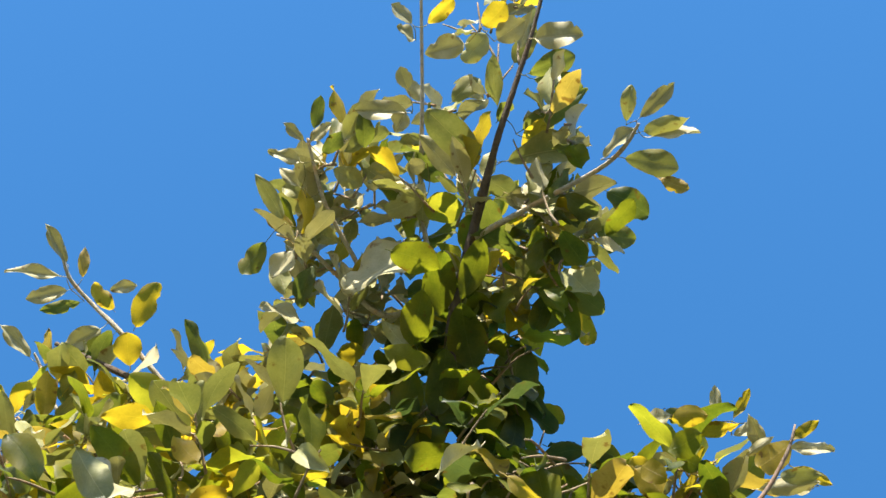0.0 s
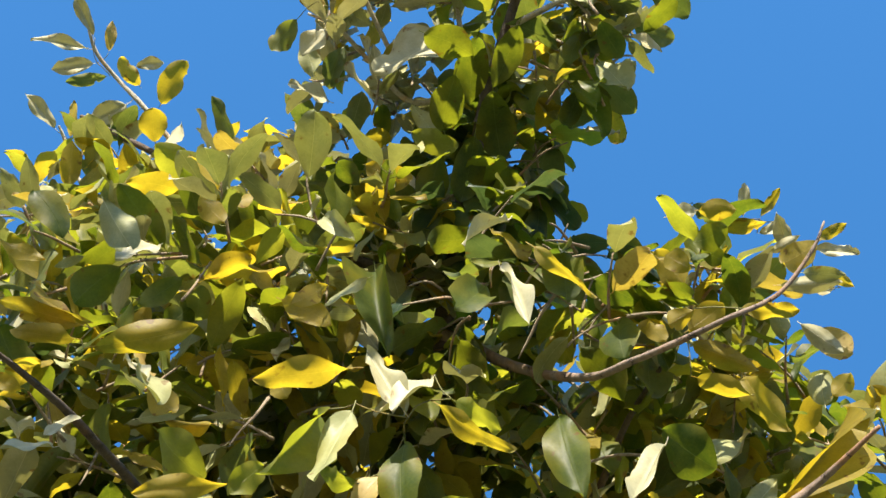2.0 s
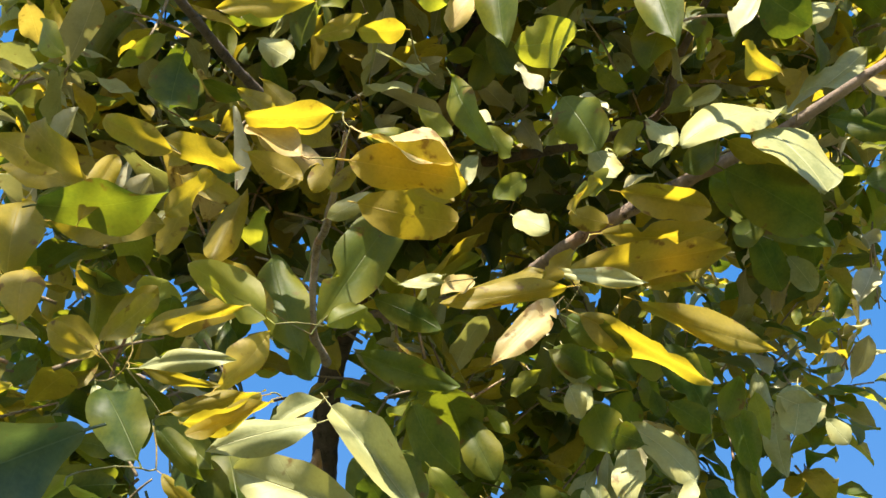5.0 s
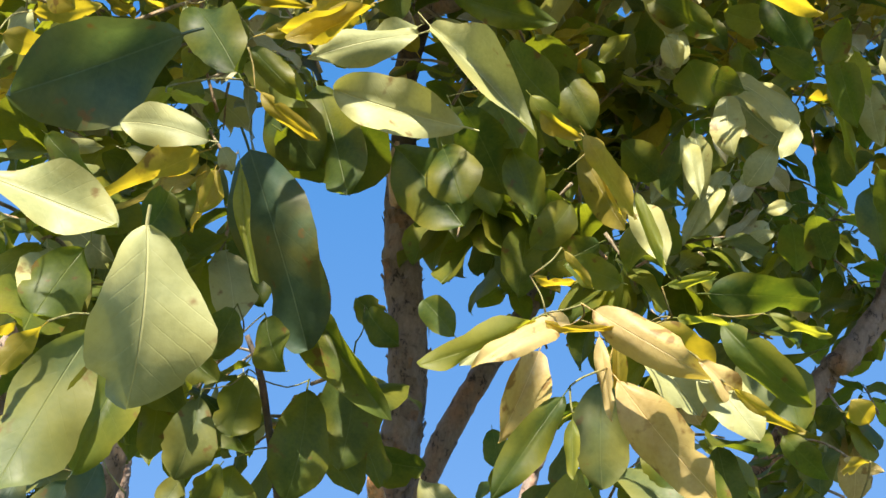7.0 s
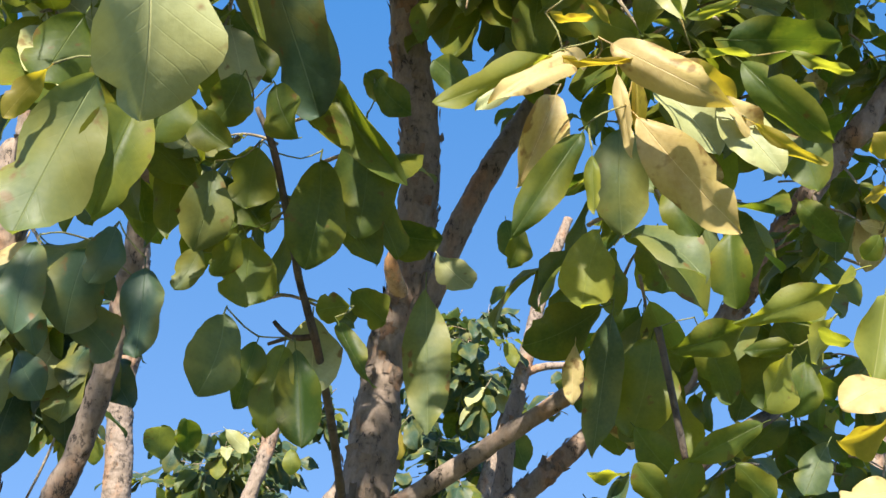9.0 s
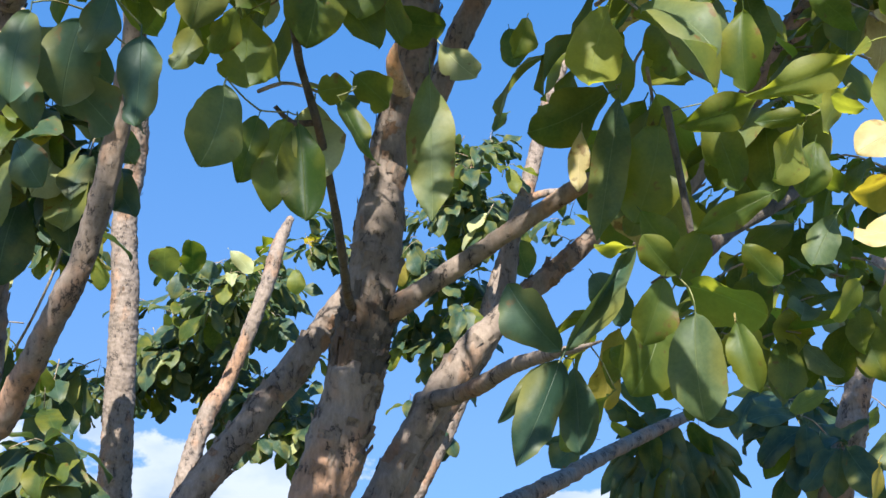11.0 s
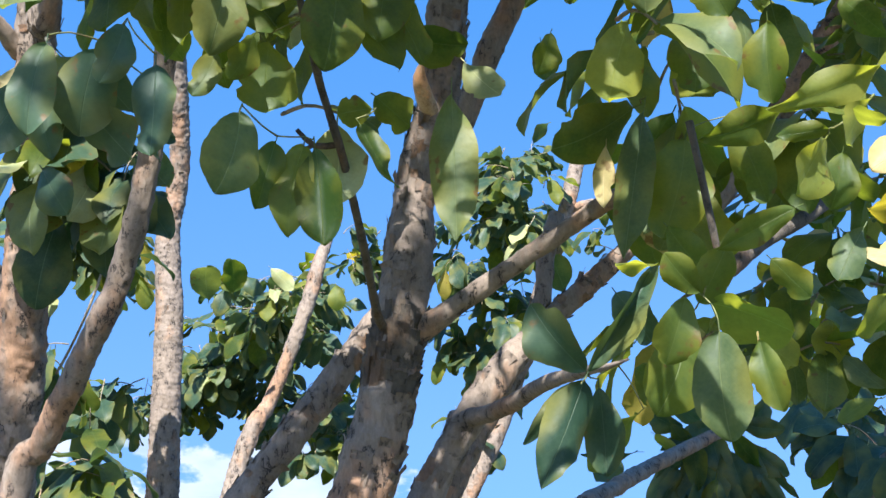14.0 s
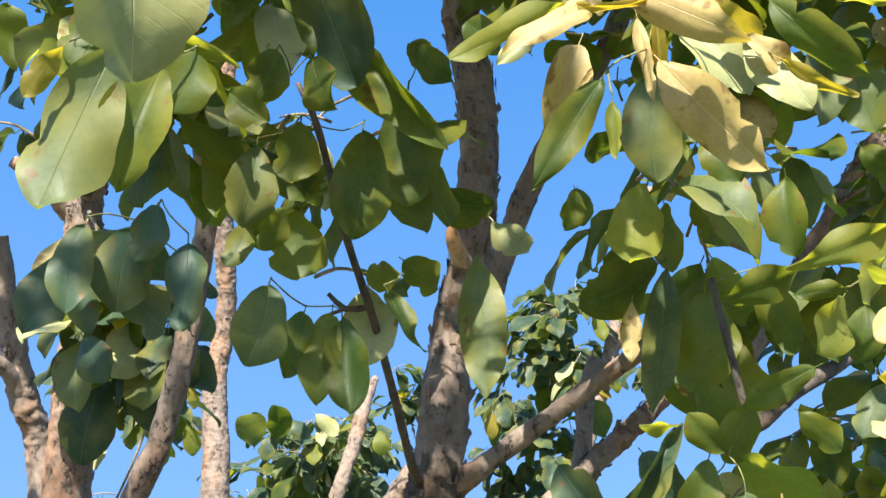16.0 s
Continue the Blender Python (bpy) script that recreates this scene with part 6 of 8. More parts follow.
leaves(near_tree, "deep", [
    (0.593, 4.000, 1.839, 0.537, 3.988, 1.686, 165, -1, 0.356),
    (0.572, 4.000, 1.758, 0.492, 4.016, 1.616, -178, -5, 0.289),
    (0.637, 4.000, 1.811, 0.592, 4.010, 1.612, 168, -6, 0.378),
    (0.664, 4.000, 1.793, 0.656, 3.999, 1.601, -157, 1, 0.425),
    (0.708, 4.000, 1.775, 0.729, 4.005, 1.612, -171, -3, 0.460),
    (0.754, 4.000, 1.793, 0.800, 3.999, 1.619, 180, 0, 0.408),
    (0.771, 4.000, 1.775, 0.770, 3.986, 1.598, 179, 4, 0.372),
    (0.801, 4.000, 1.829, 0.863, 3.995, 1.640, -169, -2, 0.344),
    (0.829, 4.000, 1.838, 0.909, 4.015, 1.665, -178, -6, 0.325),
    (0.849, 4.000, 1.884, 0.935, 3.990, 1.728, -169, -2, 0.326),
])
leaves(near_tree, "deep", [
    (0.860, 4.000, 1.920, 0.977, 3.986, 1.783, -168, -5, 0.181),
    (0.834, 4.000, 1.956, 0.949, 3.989, 1.855, -164, -12, 0.433),
    (0.791, 4.000, 2.030, 0.947, 3.981, 2.000, -166, -33, 0.437),
    (0.736, 4.000, 2.030, 0.549, 3.995, 1.938, -180, 4, 0.317),
    (0.696, 4.000, 1.938, 0.583, 4.008, 1.794, -176, 0, 0.437),
    (0.733, 4.000, 1.938, 0.707, 3.999, 1.757, -156, 4, 0.535),
    (0.769, 4.000, 1.938, 0.805, 3.985, 1.775, -159, 0, 0.547),
    (0.659, 4.000, 1.920, 0.597, 3.992, 1.739, -172, 5, 0.418),
    (0.807, 4.000, 1.956, 0.892, 4.009, 1.794, -176, -5, 0.439),
    (0.626, 4.000, 2.012, 0.516, 3.988, 2.066, -166, -35, 0.669),
])
leaves(near_tree, "deep", [
    (0.681, 4.000, 2.030, 0.573, 3.989, 2.121, -158, -29, 0.564),
    (0.827, 4.000, 2.011, 0.904, 3.996, 2.103, 165, -14, 0.574),
    (0.685, 4.000, 1.884, 0.650, 3.995, 1.686, 180, 2, 0.456),
    (0.749, 4.000, 1.884, 0.767, 3.999, 1.686, -176, 0, 0.460),
    (0.822, 4.000, 1.902, 0.844, 4.009, 1.740, -159, -6, 0.496),
    (0.717, 4.000, 1.993, 0.745, 3.987, 1.864, -174, 5, 0.692),
    (0.888, 4.000, 1.938, 0.913, 4.007, 1.857, -150, -13, 0.634),
    (0.641, 4.000, 1.938, 0.530, 4.006, 1.848, 175, -10, 0.390),
    (0.477, 4.000, 1.939, 0.296, 4.019, 1.937, -174, -35, 0.208),
    (0.422, 4.000, 1.911, 0.337, 3.982, 1.847, 172, 5, 0.950),
])
leaves(near_tree, "deep", [
    (-0.341, 1.000, 1.976, -0.299, 1.011, 1.931, -158, -30, 0.950),
    (-0.491, 1.300, 2.021, -0.454, 1.286, 1.963, -162, 2, 0.679),
    (-0.293, 0.950, 2.033, -0.313, 0.952, 1.980, 150, -13, 0.624),
    (-0.264, 0.950, 1.995, -0.263, 0.942, 1.909, -178, 5, 0.470),
    (-0.361, 0.950, 2.017, -0.370, 0.945, 1.931, 171, 2, 0.468),
    (-0.325, 0.980, 2.024, -0.343, 0.997, 1.948, 162, -16, 0.709),
    (-0.286, 1.000, 1.998, -0.267, 0.990, 1.919, -165, 3, 0.403),
    (-0.385, 1.000, 1.999, -0.367, 1.000, 1.928, 170, 3, 0.423),
])
leaves(near_tree, "green", [
    (-0.179, 0.750, 2.320, -0.229, 0.762, 2.403, -158, -5, 0.548),
    (0.070, 0.950, 2.534, 0.126, 0.960, 2.457, -131, -32, 0.647),
    (-0.142, 1.000, 2.503, -0.095, 0.981, 2.346, -160, 1, 0.452),
    (-0.189, 0.980, 2.477, -0.132, 0.998, 2.388, -155, -24, 0.662),
    (-0.180, 0.800, 2.389, -0.127, 0.816, 2.341, -171, -27, 0.359),
    (-0.295, 0.660, 2.183, -0.254, 0.659, 2.148, -158, -22, 0.487),
    (0.268, 0.950, 2.230, 0.377, 0.952, 2.230, 179, -54, 0.474),
    (-0.246, 0.850, 2.257, -0.259, 0.831, 2.197, 126, 1, 0.744),
    (-0.329, 0.900, 2.222, -0.358, 0.891, 2.145, 154, -4, 0.748),
    (-0.052, 1.050, 2.458, 0.029, 1.061, 2.363, -162, -20, 0.662),
])
leaves(near_tree, "green", [
    (0.059, 1.100, 2.566, 0.105, 1.112, 2.402, -173, -6, 0.375),
    (0.011, 1.100, 2.555, 0.068, 1.105, 2.407, -168, -6, 0.423),
    (0.191, 1.000, 2.266, 0.131, 0.980, 2.272, 166, -41, 0.548),
    (0.107, 1.100, 2.361, 0.152, 1.088, 2.416, 168, -20, 0.629),
    (0.185, 1.100, 2.372, 0.122, 1.119, 2.350, -177, -36, 0.657),
    (0.440, 1.400, 2.912, 0.415, 1.392, 2.967, -163, -15, 0.594),
    (0.459, 1.400, 2.931, 0.466, 1.402, 2.859, -149, -4, 0.497),
    (0.422, 1.500, 2.946, 0.460, 1.488, 2.869, -117, -20, 0.950),
    (0.585, 1.400, 2.898, 0.501, 1.408, 2.838, 166, -25, 0.343),
    (0.633, 1.500, 2.831, 0.645, 1.516, 2.744, -163, -12, 0.509),
])
leaves(near_tree, "green", [
    (0.591, 1.300, 2.600, 0.588, 1.294, 2.490, -169, 3, 0.557),
    (-0.041, 0.860, 2.575, 0.039, 0.841, 2.738, 159, -16, 0.378),
    (0.254, 0.970, 2.694, 0.332, 0.965, 2.636, -142, -37, 0.471),
    (0.476, 1.000, 2.995, 0.638, 1.004, 2.875, -151, -35, 0.406),
    (-0.227, 0.800, 2.436, -0.193, 0.816, 2.373, 168, -8, 0.556),
    (0.004, 0.950, 2.601, 0.123, 0.946, 2.561, -165, -35, 0.313),
    (-0.110, 0.900, 2.698, -0.058, 0.896, 2.551, -177, 0, 0.378),
    (0.138, 1.100, 2.623, 0.182, 1.113, 2.540, -164, -17, 0.524),
    (0.050, 1.000, 2.502, 0.083, 0.981, 2.415, -150, 0, 0.541),
    (0.259, 1.100, 2.746, 0.342, 1.084, 2.673, -140, -29, 0.403),
])
leaves(near_tree, "green", [
    (0.428, 1.150, 2.802, 0.470, 1.144, 2.691, -143, -10, 0.461),
    (0.532, 1.200, 2.758, 0.553, 1.218, 2.637, -144, -13, 0.388),
    (0.329, 1.200, 2.722, 0.347, 1.197, 2.644, -144, -6, 0.795),
    (0.078, 1.000, 2.427, 0.105, 1.006, 2.345, -170, -7, 0.506),
    (0.003, 0.950, 2.389, 0.024, 0.936, 2.313, -160, 5, 0.738),
    (-0.207, 0.680, 2.018, -0.231, 0.673, 1.924, 165, 0, 0.491),
    (-0.136, 1.150, 2.196, -0.147, 1.150, 2.070, 160, -2, 0.546),
    (-0.091, 1.200, 2.267, -0.098, 1.199, 2.124, 159, -1, 0.516),
    (-0.133, 1.100, 2.275, -0.041, 1.105, 2.147, -156, -18, 0.312),
    (-0.297, 1.150, 2.207, -0.293, 1.142, 2.099, 177, 5, 0.401),
])
leaves(near_tree, "green", [
    (-0.211, 1.100, 2.088, -0.237, 1.113, 2.048, 139, -34, 0.694),
    (-0.210, 1.180, 2.118, -0.212, 1.181, 2.037, 161, -1, 0.835),
    (-0.199, 1.120, 2.198, -0.211, 1.137, 2.133, 176, -16, 0.803),
    (-0.177, 1.050, 1.957, -0.191, 1.040, 1.890, 149, 1, 0.499),
    (-0.152, 1.060, 1.957, -0.162, 1.046, 1.865, -179, 9, 0.435),
    (-0.140, 1.050, 1.951, -0.130, 1.042, 1.855, -178, 5, 0.469),
    (-0.102, 1.200, 2.046, -0.139, 1.199, 2.040, 170, -38, 0.950),
    (-0.104, 1.250, 2.081, -0.065, 1.254, 2.045, -152, -31, 0.950),
    (-0.109, 1.150, 2.010, -0.069, 1.135, 1.937, -146, -8, 0.302),
    (-0.083, 1.400, 2.222, -0.003, 1.392, 2.202, -161, -44, 0.693),
])
leaves(near_tree, "green", [
    (0.196, 1.380, 2.109, 0.095, 1.373, 2.056, 151, -39, 0.650),
    (0.259, 1.400, 2.075, 0.224, 1.401, 1.950, 174, -2, 0.639),
    (0.224, 1.350, 1.951, 0.262, 1.344, 1.896, -142, -19, 0.674),
    (0.106, 1.500, 2.264, 0.087, 1.504, 2.208, 151, -13, 0.675),
    (0.275, 1.400, 2.220, 0.272, 1.390, 2.131, -173, 7, 0.787),
    (0.345, 1.300, 2.181, 0.347, 1.317, 2.086, -153, -9, 0.561),
    (0.315, 1.120, 2.010, 0.224, 1.122, 1.975, 152, -51, 0.404),
    (0.331, 1.050, 1.957, 0.285, 1.061, 1.955, -169, -45, 0.412),
    (0.101, 0.750, 2.027, 0.047, 0.753, 1.943, 164, -12, 0.299),
    (0.252, 0.850, 2.147, 0.325, 0.855, 2.074, -145, -32, 0.372),
])
leaves(near_tree, "green", [
    (-0.200, 1.000, 2.217, -0.227, 1.016, 2.170, 152, -30, 0.799),
    (-0.174, 1.050, 2.233, -0.148, 1.046, 2.172, -148, -9, 0.756),
    (-0.079, 1.200, 2.326, -0.039, 1.188, 2.275, -146, -13, 0.605),
    (0.317, 1.400, 2.093, 0.354, 1.413, 1.995, -173, -10, 0.466),
    (0.401, 1.250, 2.002, 0.386, 1.263, 1.941, -167, -9, 0.682),
    (0.209, 1.000, 2.099, 0.237, 0.997, 2.046, -154, -10, 0.708),
    (-0.247, 1.000, 2.174, -0.205, 0.993, 2.134, -157, -14, 0.662),
    (-0.190, 0.700, 2.042, -0.207, 0.703, 1.995, 162, -10, 0.867),
    (-0.201, 1.050, 2.214, -0.243, 1.033, 2.191, 125, -47, 0.793),
    (-0.064, 1.300, 2.351, -0.101, 1.313, 2.399, -148, -11, 0.644),
])
leaves(near_tree, "green", [
    (-0.163, 1.200, 2.289, -0.111, 1.207, 2.270, -176, -29, 0.645),
    (0.022, 1.000, 2.197, -0.011, 1.009, 2.241, -154, -8, 0.604),
    (0.187, 1.020, 1.796, 0.169, 1.035, 1.740, 180, -15, 0.661),
    (0.243, 1.000, 1.755, 0.256, 0.993, 1.693, -145, -1, 0.472),
    (0.213, 1.100, 1.818, 0.180, 1.081, 1.851, -176, -33, 0.646),
    (0.205, 1.150, 1.797, 0.172, 1.132, 1.708, 158, 3, 0.671),
    (0.294, 1.050, 1.882, 0.226, 1.068, 1.849, 180, -29, 0.381),
    (0.174, 1.300, 1.731, 0.118, 1.289, 1.670, 147, -19, 0.437),
    (0.228, 1.200, 1.739, 0.164, 1.219, 1.765, -153, -25, 0.507),
    (0.241, 1.100, 1.861, 0.215, 1.113, 1.810, 164, -21, 0.704),
])
leaves(near_tree, "green", [
    (0.327, 1.300, 1.898, 0.368, 1.305, 1.855, -158, -25, 0.626),
    (0.639, 3.970, 1.990, 0.659, 3.966, 1.809, 174, 2, 0.414),
    (0.784, 3.970, 1.990, 0.861, 3.972, 1.881, -152, -19, 0.582),
    (0.585, 3.970, 2.026, 0.654, 3.971, 1.917, -173, -4, 0.508),
    (0.715, 3.970, 1.845, 0.677, 3.954, 1.650, 172, 3, 0.373),
    (0.122, 0.500, 2.764, 0.126, 0.511, 2.649, -158, -6, 0.399),
    (0.082, 0.600, 2.702, 0.126, 0.601, 2.598, -131, -18, 0.297),
    (0.620, 0.900, 3.024, 0.785, 0.904, 2.984, -167, -46, 0.327),
    (0.462, 0.900, 2.905, 0.583, 0.913, 2.829, -147, -45, 0.610),
    (-0.331, 0.720, 2.593, -0.198, 0.702, 2.607, 167, -74, 0.494),
])
leaves(near_tree, "green", [
    (0.074, 0.700, 3.384, 0.099, 0.681, 3.149, -158, 2, 0.263),
    (0.491, 0.750, 3.103, 0.552, 0.749, 3.028, -112, -37, 0.803),
    (0.335, 0.700, 3.059, 0.352, 0.696, 2.904, -163, 0, 0.378),
    (-0.246, 0.800, 2.933, -0.243, 0.791, 2.824, 154, 5, 0.597),
    (0.231, 0.800, 2.910, 0.273, 0.802, 2.819, -148, -15, 0.658),
    (0.165, 0.749, 3.885, 0.133, 0.826, 3.844, -156, -54, 0.950),
])
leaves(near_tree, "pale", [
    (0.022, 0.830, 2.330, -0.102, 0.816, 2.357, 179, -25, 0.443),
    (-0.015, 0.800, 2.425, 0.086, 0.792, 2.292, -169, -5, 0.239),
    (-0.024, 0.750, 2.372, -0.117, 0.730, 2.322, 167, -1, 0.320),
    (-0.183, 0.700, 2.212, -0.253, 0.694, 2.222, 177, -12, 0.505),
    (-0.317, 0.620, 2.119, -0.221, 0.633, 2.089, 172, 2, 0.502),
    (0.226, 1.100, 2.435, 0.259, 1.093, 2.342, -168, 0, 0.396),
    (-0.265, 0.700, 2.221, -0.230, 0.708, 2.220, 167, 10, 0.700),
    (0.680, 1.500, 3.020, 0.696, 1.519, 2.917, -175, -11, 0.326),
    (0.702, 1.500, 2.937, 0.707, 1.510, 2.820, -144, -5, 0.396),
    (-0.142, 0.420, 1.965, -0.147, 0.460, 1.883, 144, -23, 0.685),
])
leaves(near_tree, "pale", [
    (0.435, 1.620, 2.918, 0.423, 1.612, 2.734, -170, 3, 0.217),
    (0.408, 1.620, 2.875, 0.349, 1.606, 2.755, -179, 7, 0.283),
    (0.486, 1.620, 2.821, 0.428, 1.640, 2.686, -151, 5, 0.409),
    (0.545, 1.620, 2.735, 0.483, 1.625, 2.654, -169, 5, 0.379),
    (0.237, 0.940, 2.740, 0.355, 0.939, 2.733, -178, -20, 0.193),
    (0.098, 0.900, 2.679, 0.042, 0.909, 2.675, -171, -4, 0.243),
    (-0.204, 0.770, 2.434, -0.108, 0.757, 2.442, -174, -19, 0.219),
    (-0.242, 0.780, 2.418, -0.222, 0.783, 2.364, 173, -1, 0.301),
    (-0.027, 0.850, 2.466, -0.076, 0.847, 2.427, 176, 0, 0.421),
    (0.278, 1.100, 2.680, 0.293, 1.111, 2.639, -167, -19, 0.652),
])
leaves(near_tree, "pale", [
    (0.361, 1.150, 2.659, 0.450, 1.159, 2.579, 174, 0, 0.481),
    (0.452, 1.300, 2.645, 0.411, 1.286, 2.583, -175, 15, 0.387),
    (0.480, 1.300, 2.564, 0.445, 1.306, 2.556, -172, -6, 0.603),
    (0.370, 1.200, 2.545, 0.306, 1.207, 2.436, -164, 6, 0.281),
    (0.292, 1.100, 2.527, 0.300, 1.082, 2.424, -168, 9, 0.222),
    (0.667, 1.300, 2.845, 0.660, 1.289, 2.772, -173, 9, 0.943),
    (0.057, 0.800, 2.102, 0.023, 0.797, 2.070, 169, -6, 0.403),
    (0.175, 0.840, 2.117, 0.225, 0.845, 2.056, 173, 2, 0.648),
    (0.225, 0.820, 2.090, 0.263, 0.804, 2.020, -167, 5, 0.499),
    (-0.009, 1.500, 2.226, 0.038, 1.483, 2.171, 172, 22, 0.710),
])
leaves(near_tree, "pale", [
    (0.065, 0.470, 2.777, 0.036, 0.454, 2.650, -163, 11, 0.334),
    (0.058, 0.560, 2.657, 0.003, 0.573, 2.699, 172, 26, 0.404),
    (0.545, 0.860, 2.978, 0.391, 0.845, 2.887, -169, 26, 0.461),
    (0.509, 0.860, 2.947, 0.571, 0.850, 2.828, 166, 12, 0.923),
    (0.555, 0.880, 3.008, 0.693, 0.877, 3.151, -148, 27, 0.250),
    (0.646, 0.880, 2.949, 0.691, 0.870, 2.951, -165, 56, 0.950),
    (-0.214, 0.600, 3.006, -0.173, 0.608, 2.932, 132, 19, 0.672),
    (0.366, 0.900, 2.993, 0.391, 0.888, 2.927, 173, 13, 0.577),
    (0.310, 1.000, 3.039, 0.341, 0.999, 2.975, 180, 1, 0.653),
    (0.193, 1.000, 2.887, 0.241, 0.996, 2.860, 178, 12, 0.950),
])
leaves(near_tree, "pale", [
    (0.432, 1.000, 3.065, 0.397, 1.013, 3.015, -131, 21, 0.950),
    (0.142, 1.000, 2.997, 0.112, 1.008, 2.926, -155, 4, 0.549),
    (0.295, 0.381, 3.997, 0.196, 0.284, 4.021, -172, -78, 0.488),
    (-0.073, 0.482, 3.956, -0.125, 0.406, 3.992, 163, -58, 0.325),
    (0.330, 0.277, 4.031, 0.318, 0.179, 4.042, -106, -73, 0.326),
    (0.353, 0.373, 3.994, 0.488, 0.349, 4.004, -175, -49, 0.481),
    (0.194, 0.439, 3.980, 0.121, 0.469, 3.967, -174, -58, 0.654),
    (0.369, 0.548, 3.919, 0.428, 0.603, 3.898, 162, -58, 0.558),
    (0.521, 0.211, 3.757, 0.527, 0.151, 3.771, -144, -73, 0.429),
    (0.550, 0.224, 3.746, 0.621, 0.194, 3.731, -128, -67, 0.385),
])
leaves(near_tree, "pale", [
    (0.520, 0.269, 3.737, 0.612, 0.283, 3.729, -177, -66, 0.506),
    (0.126, 0.664, 3.876, 0.180, 0.703, 3.838, -148, -58, 0.597),
    (0.266, 0.906, 3.781, 0.183, 0.942, 3.770, -160, -22, 0.583),
    (0.020, 0.414, 4.044, 0.075, 0.443, 4.028, -172, -66, 0.686),
    (-0.034, 0.465, 4.021, -0.078, 0.448, 4.036, 175, -41, 0.814),
    (0.310, 0.161, 4.119, 0.267, 0.211, 4.094, -170, -59, 0.690),
    (0.248, 0.288, 4.086, 0.302, 0.249, 4.111, -167, -45, 0.666),
    (0.032, 0.545, 3.989, -0.012, 0.531, 4.009, -162, -55, 0.736),
    (0.140, 0.444, 4.034, 0.085, 0.419, 4.059, -179, -46, 0.636),
])
leaves(near_tree, "yellow", [
    (-0.072, 0.700, 2.365, -0.143, 0.712, 2.340, 131, -67, 0.463),
    (-0.062, 0.700, 2.362, -0.133, 0.703, 2.321, 94, -60, 0.208),
    (-0.194, 0.720, 2.214, -0.269, 0.702, 2.155, 96, -51, 0.392),
    (-0.166, 0.800, 2.337, -0.110, 0.818, 2.300, -157, -46, 0.285),
    (0.158, 1.000, 2.445, 0.207, 1.010, 2.384, -112, -39, 0.428),
    (0.167, 1.000, 2.423, 0.203, 1.018, 2.349, -148, -25, 0.165),
    (0.083, 0.720, 2.074, 0.137, 0.714, 2.071, -166, -70, 0.190),
    (0.103, 0.740, 2.148, 0.127, 0.751, 2.121, -158, -35, 0.243),
    (0.078, 0.730, 2.118, 0.112, 0.740, 2.122, 130, -80, 0.399),
    (-0.369, 0.750, 2.379, -0.315, 0.764, 2.402, 137, -50, 0.356),
])
leaves(near_tree, "yellow", [
    (-0.377, 0.720, 2.327, -0.337, 0.738, 2.323, 166, -57, 0.590),
    (-0.219, 0.900, 2.317, -0.228, 0.894, 2.264, 138, -1, 0.475),
    (0.253, 0.950, 2.749, 0.468, 0.944, 2.809, 163, -49, 0.297),
    (0.267, 0.950, 2.683, 0.421, 0.941, 2.589, -116, -55, 0.318),
    (0.348, 0.970, 2.728, 0.522, 0.985, 2.676, -156, -58, 0.201),
    (0.251, 0.930, 2.710, 0.095, 0.941, 2.678, 168, -54, 0.184),
    (0.261, 0.930, 2.770, 0.222, 0.938, 2.726, 148, -32, 0.488),
    (-0.210, 0.780, 2.485, -0.110, 0.790, 2.539, 137, -48, 0.160),
    (-0.248, 0.780, 2.472, -0.207, 0.788, 2.542, 132, -20, 0.374),
    (-0.253, 0.780, 2.460, -0.305, 0.779, 2.484, -153, -46, 0.536),
])
leaves(near_tree, "yellow", [
    (-0.209, 0.780, 2.446, -0.125, 0.788, 2.432, -172, -55, 0.178),
    (-0.132, 0.800, 2.435, -0.088, 0.818, 2.526, 118, -18, 0.371),
    (-0.170, 0.800, 2.406, -0.081, 0.803, 2.441, 158, -41, 0.212),
    (-0.378, 0.720, 2.451, -0.332, 0.722, 2.433, -156, -49, 0.383),
    (0.094, 0.850, 2.368, 0.135, 0.857, 2.341, -147, -46, 0.369),
    (0.145, 0.900, 2.378, 0.195, 0.913, 2.289, -140, -25, 0.278),
    (0.319, 1.100, 2.999, 0.291, 1.112, 2.985, 151, -60, 0.950),
    (-0.355, 0.720, 2.401, -0.323, 0.726, 2.365, -139, -36, 0.743),
    (-0.253, 0.620, 2.004, -0.278, 0.623, 1.970, 136, -29, 0.423),
    (0.182, 0.800, 2.114, 0.234, 0.815, 2.089, -161, -51, 0.580),
])
leaves(near_tree, "yellow", [
    (0.243, 0.800, 2.063, 0.297, 0.797, 2.025, -132, -45, 0.217),
    (0.321, 0.800, 1.825, 0.282, 0.804, 1.809, 149, -57, 0.950),
    (0.147, 0.770, 2.089, 0.149, 0.788, 2.037, -176, -19, 0.208),
    (0.344, 0.800, 2.004, 0.315, 0.782, 1.989, 107, -56, 0.393),
    (0.368, 0.850, 2.058, 0.351, 0.836, 2.072, -157, -55, 0.950),
    (0.339, 0.960, 1.633, 0.314, 0.950, 1.582, 121, -18, 0.574),
    (0.058, 0.550, 2.949, -0.056, 0.545, 2.910, 86, -71, 0.328),
    (-0.250, 0.550, 2.962, -0.135, 0.547, 3.011, 134, -60, 0.319),
    (-0.280, 0.550, 3.004, -0.395, 0.560, 3.059, -118, -60, 0.270),
    (-0.270, 0.550, 3.005, -0.360, 0.566, 3.113, -111, -36, 0.248),
])
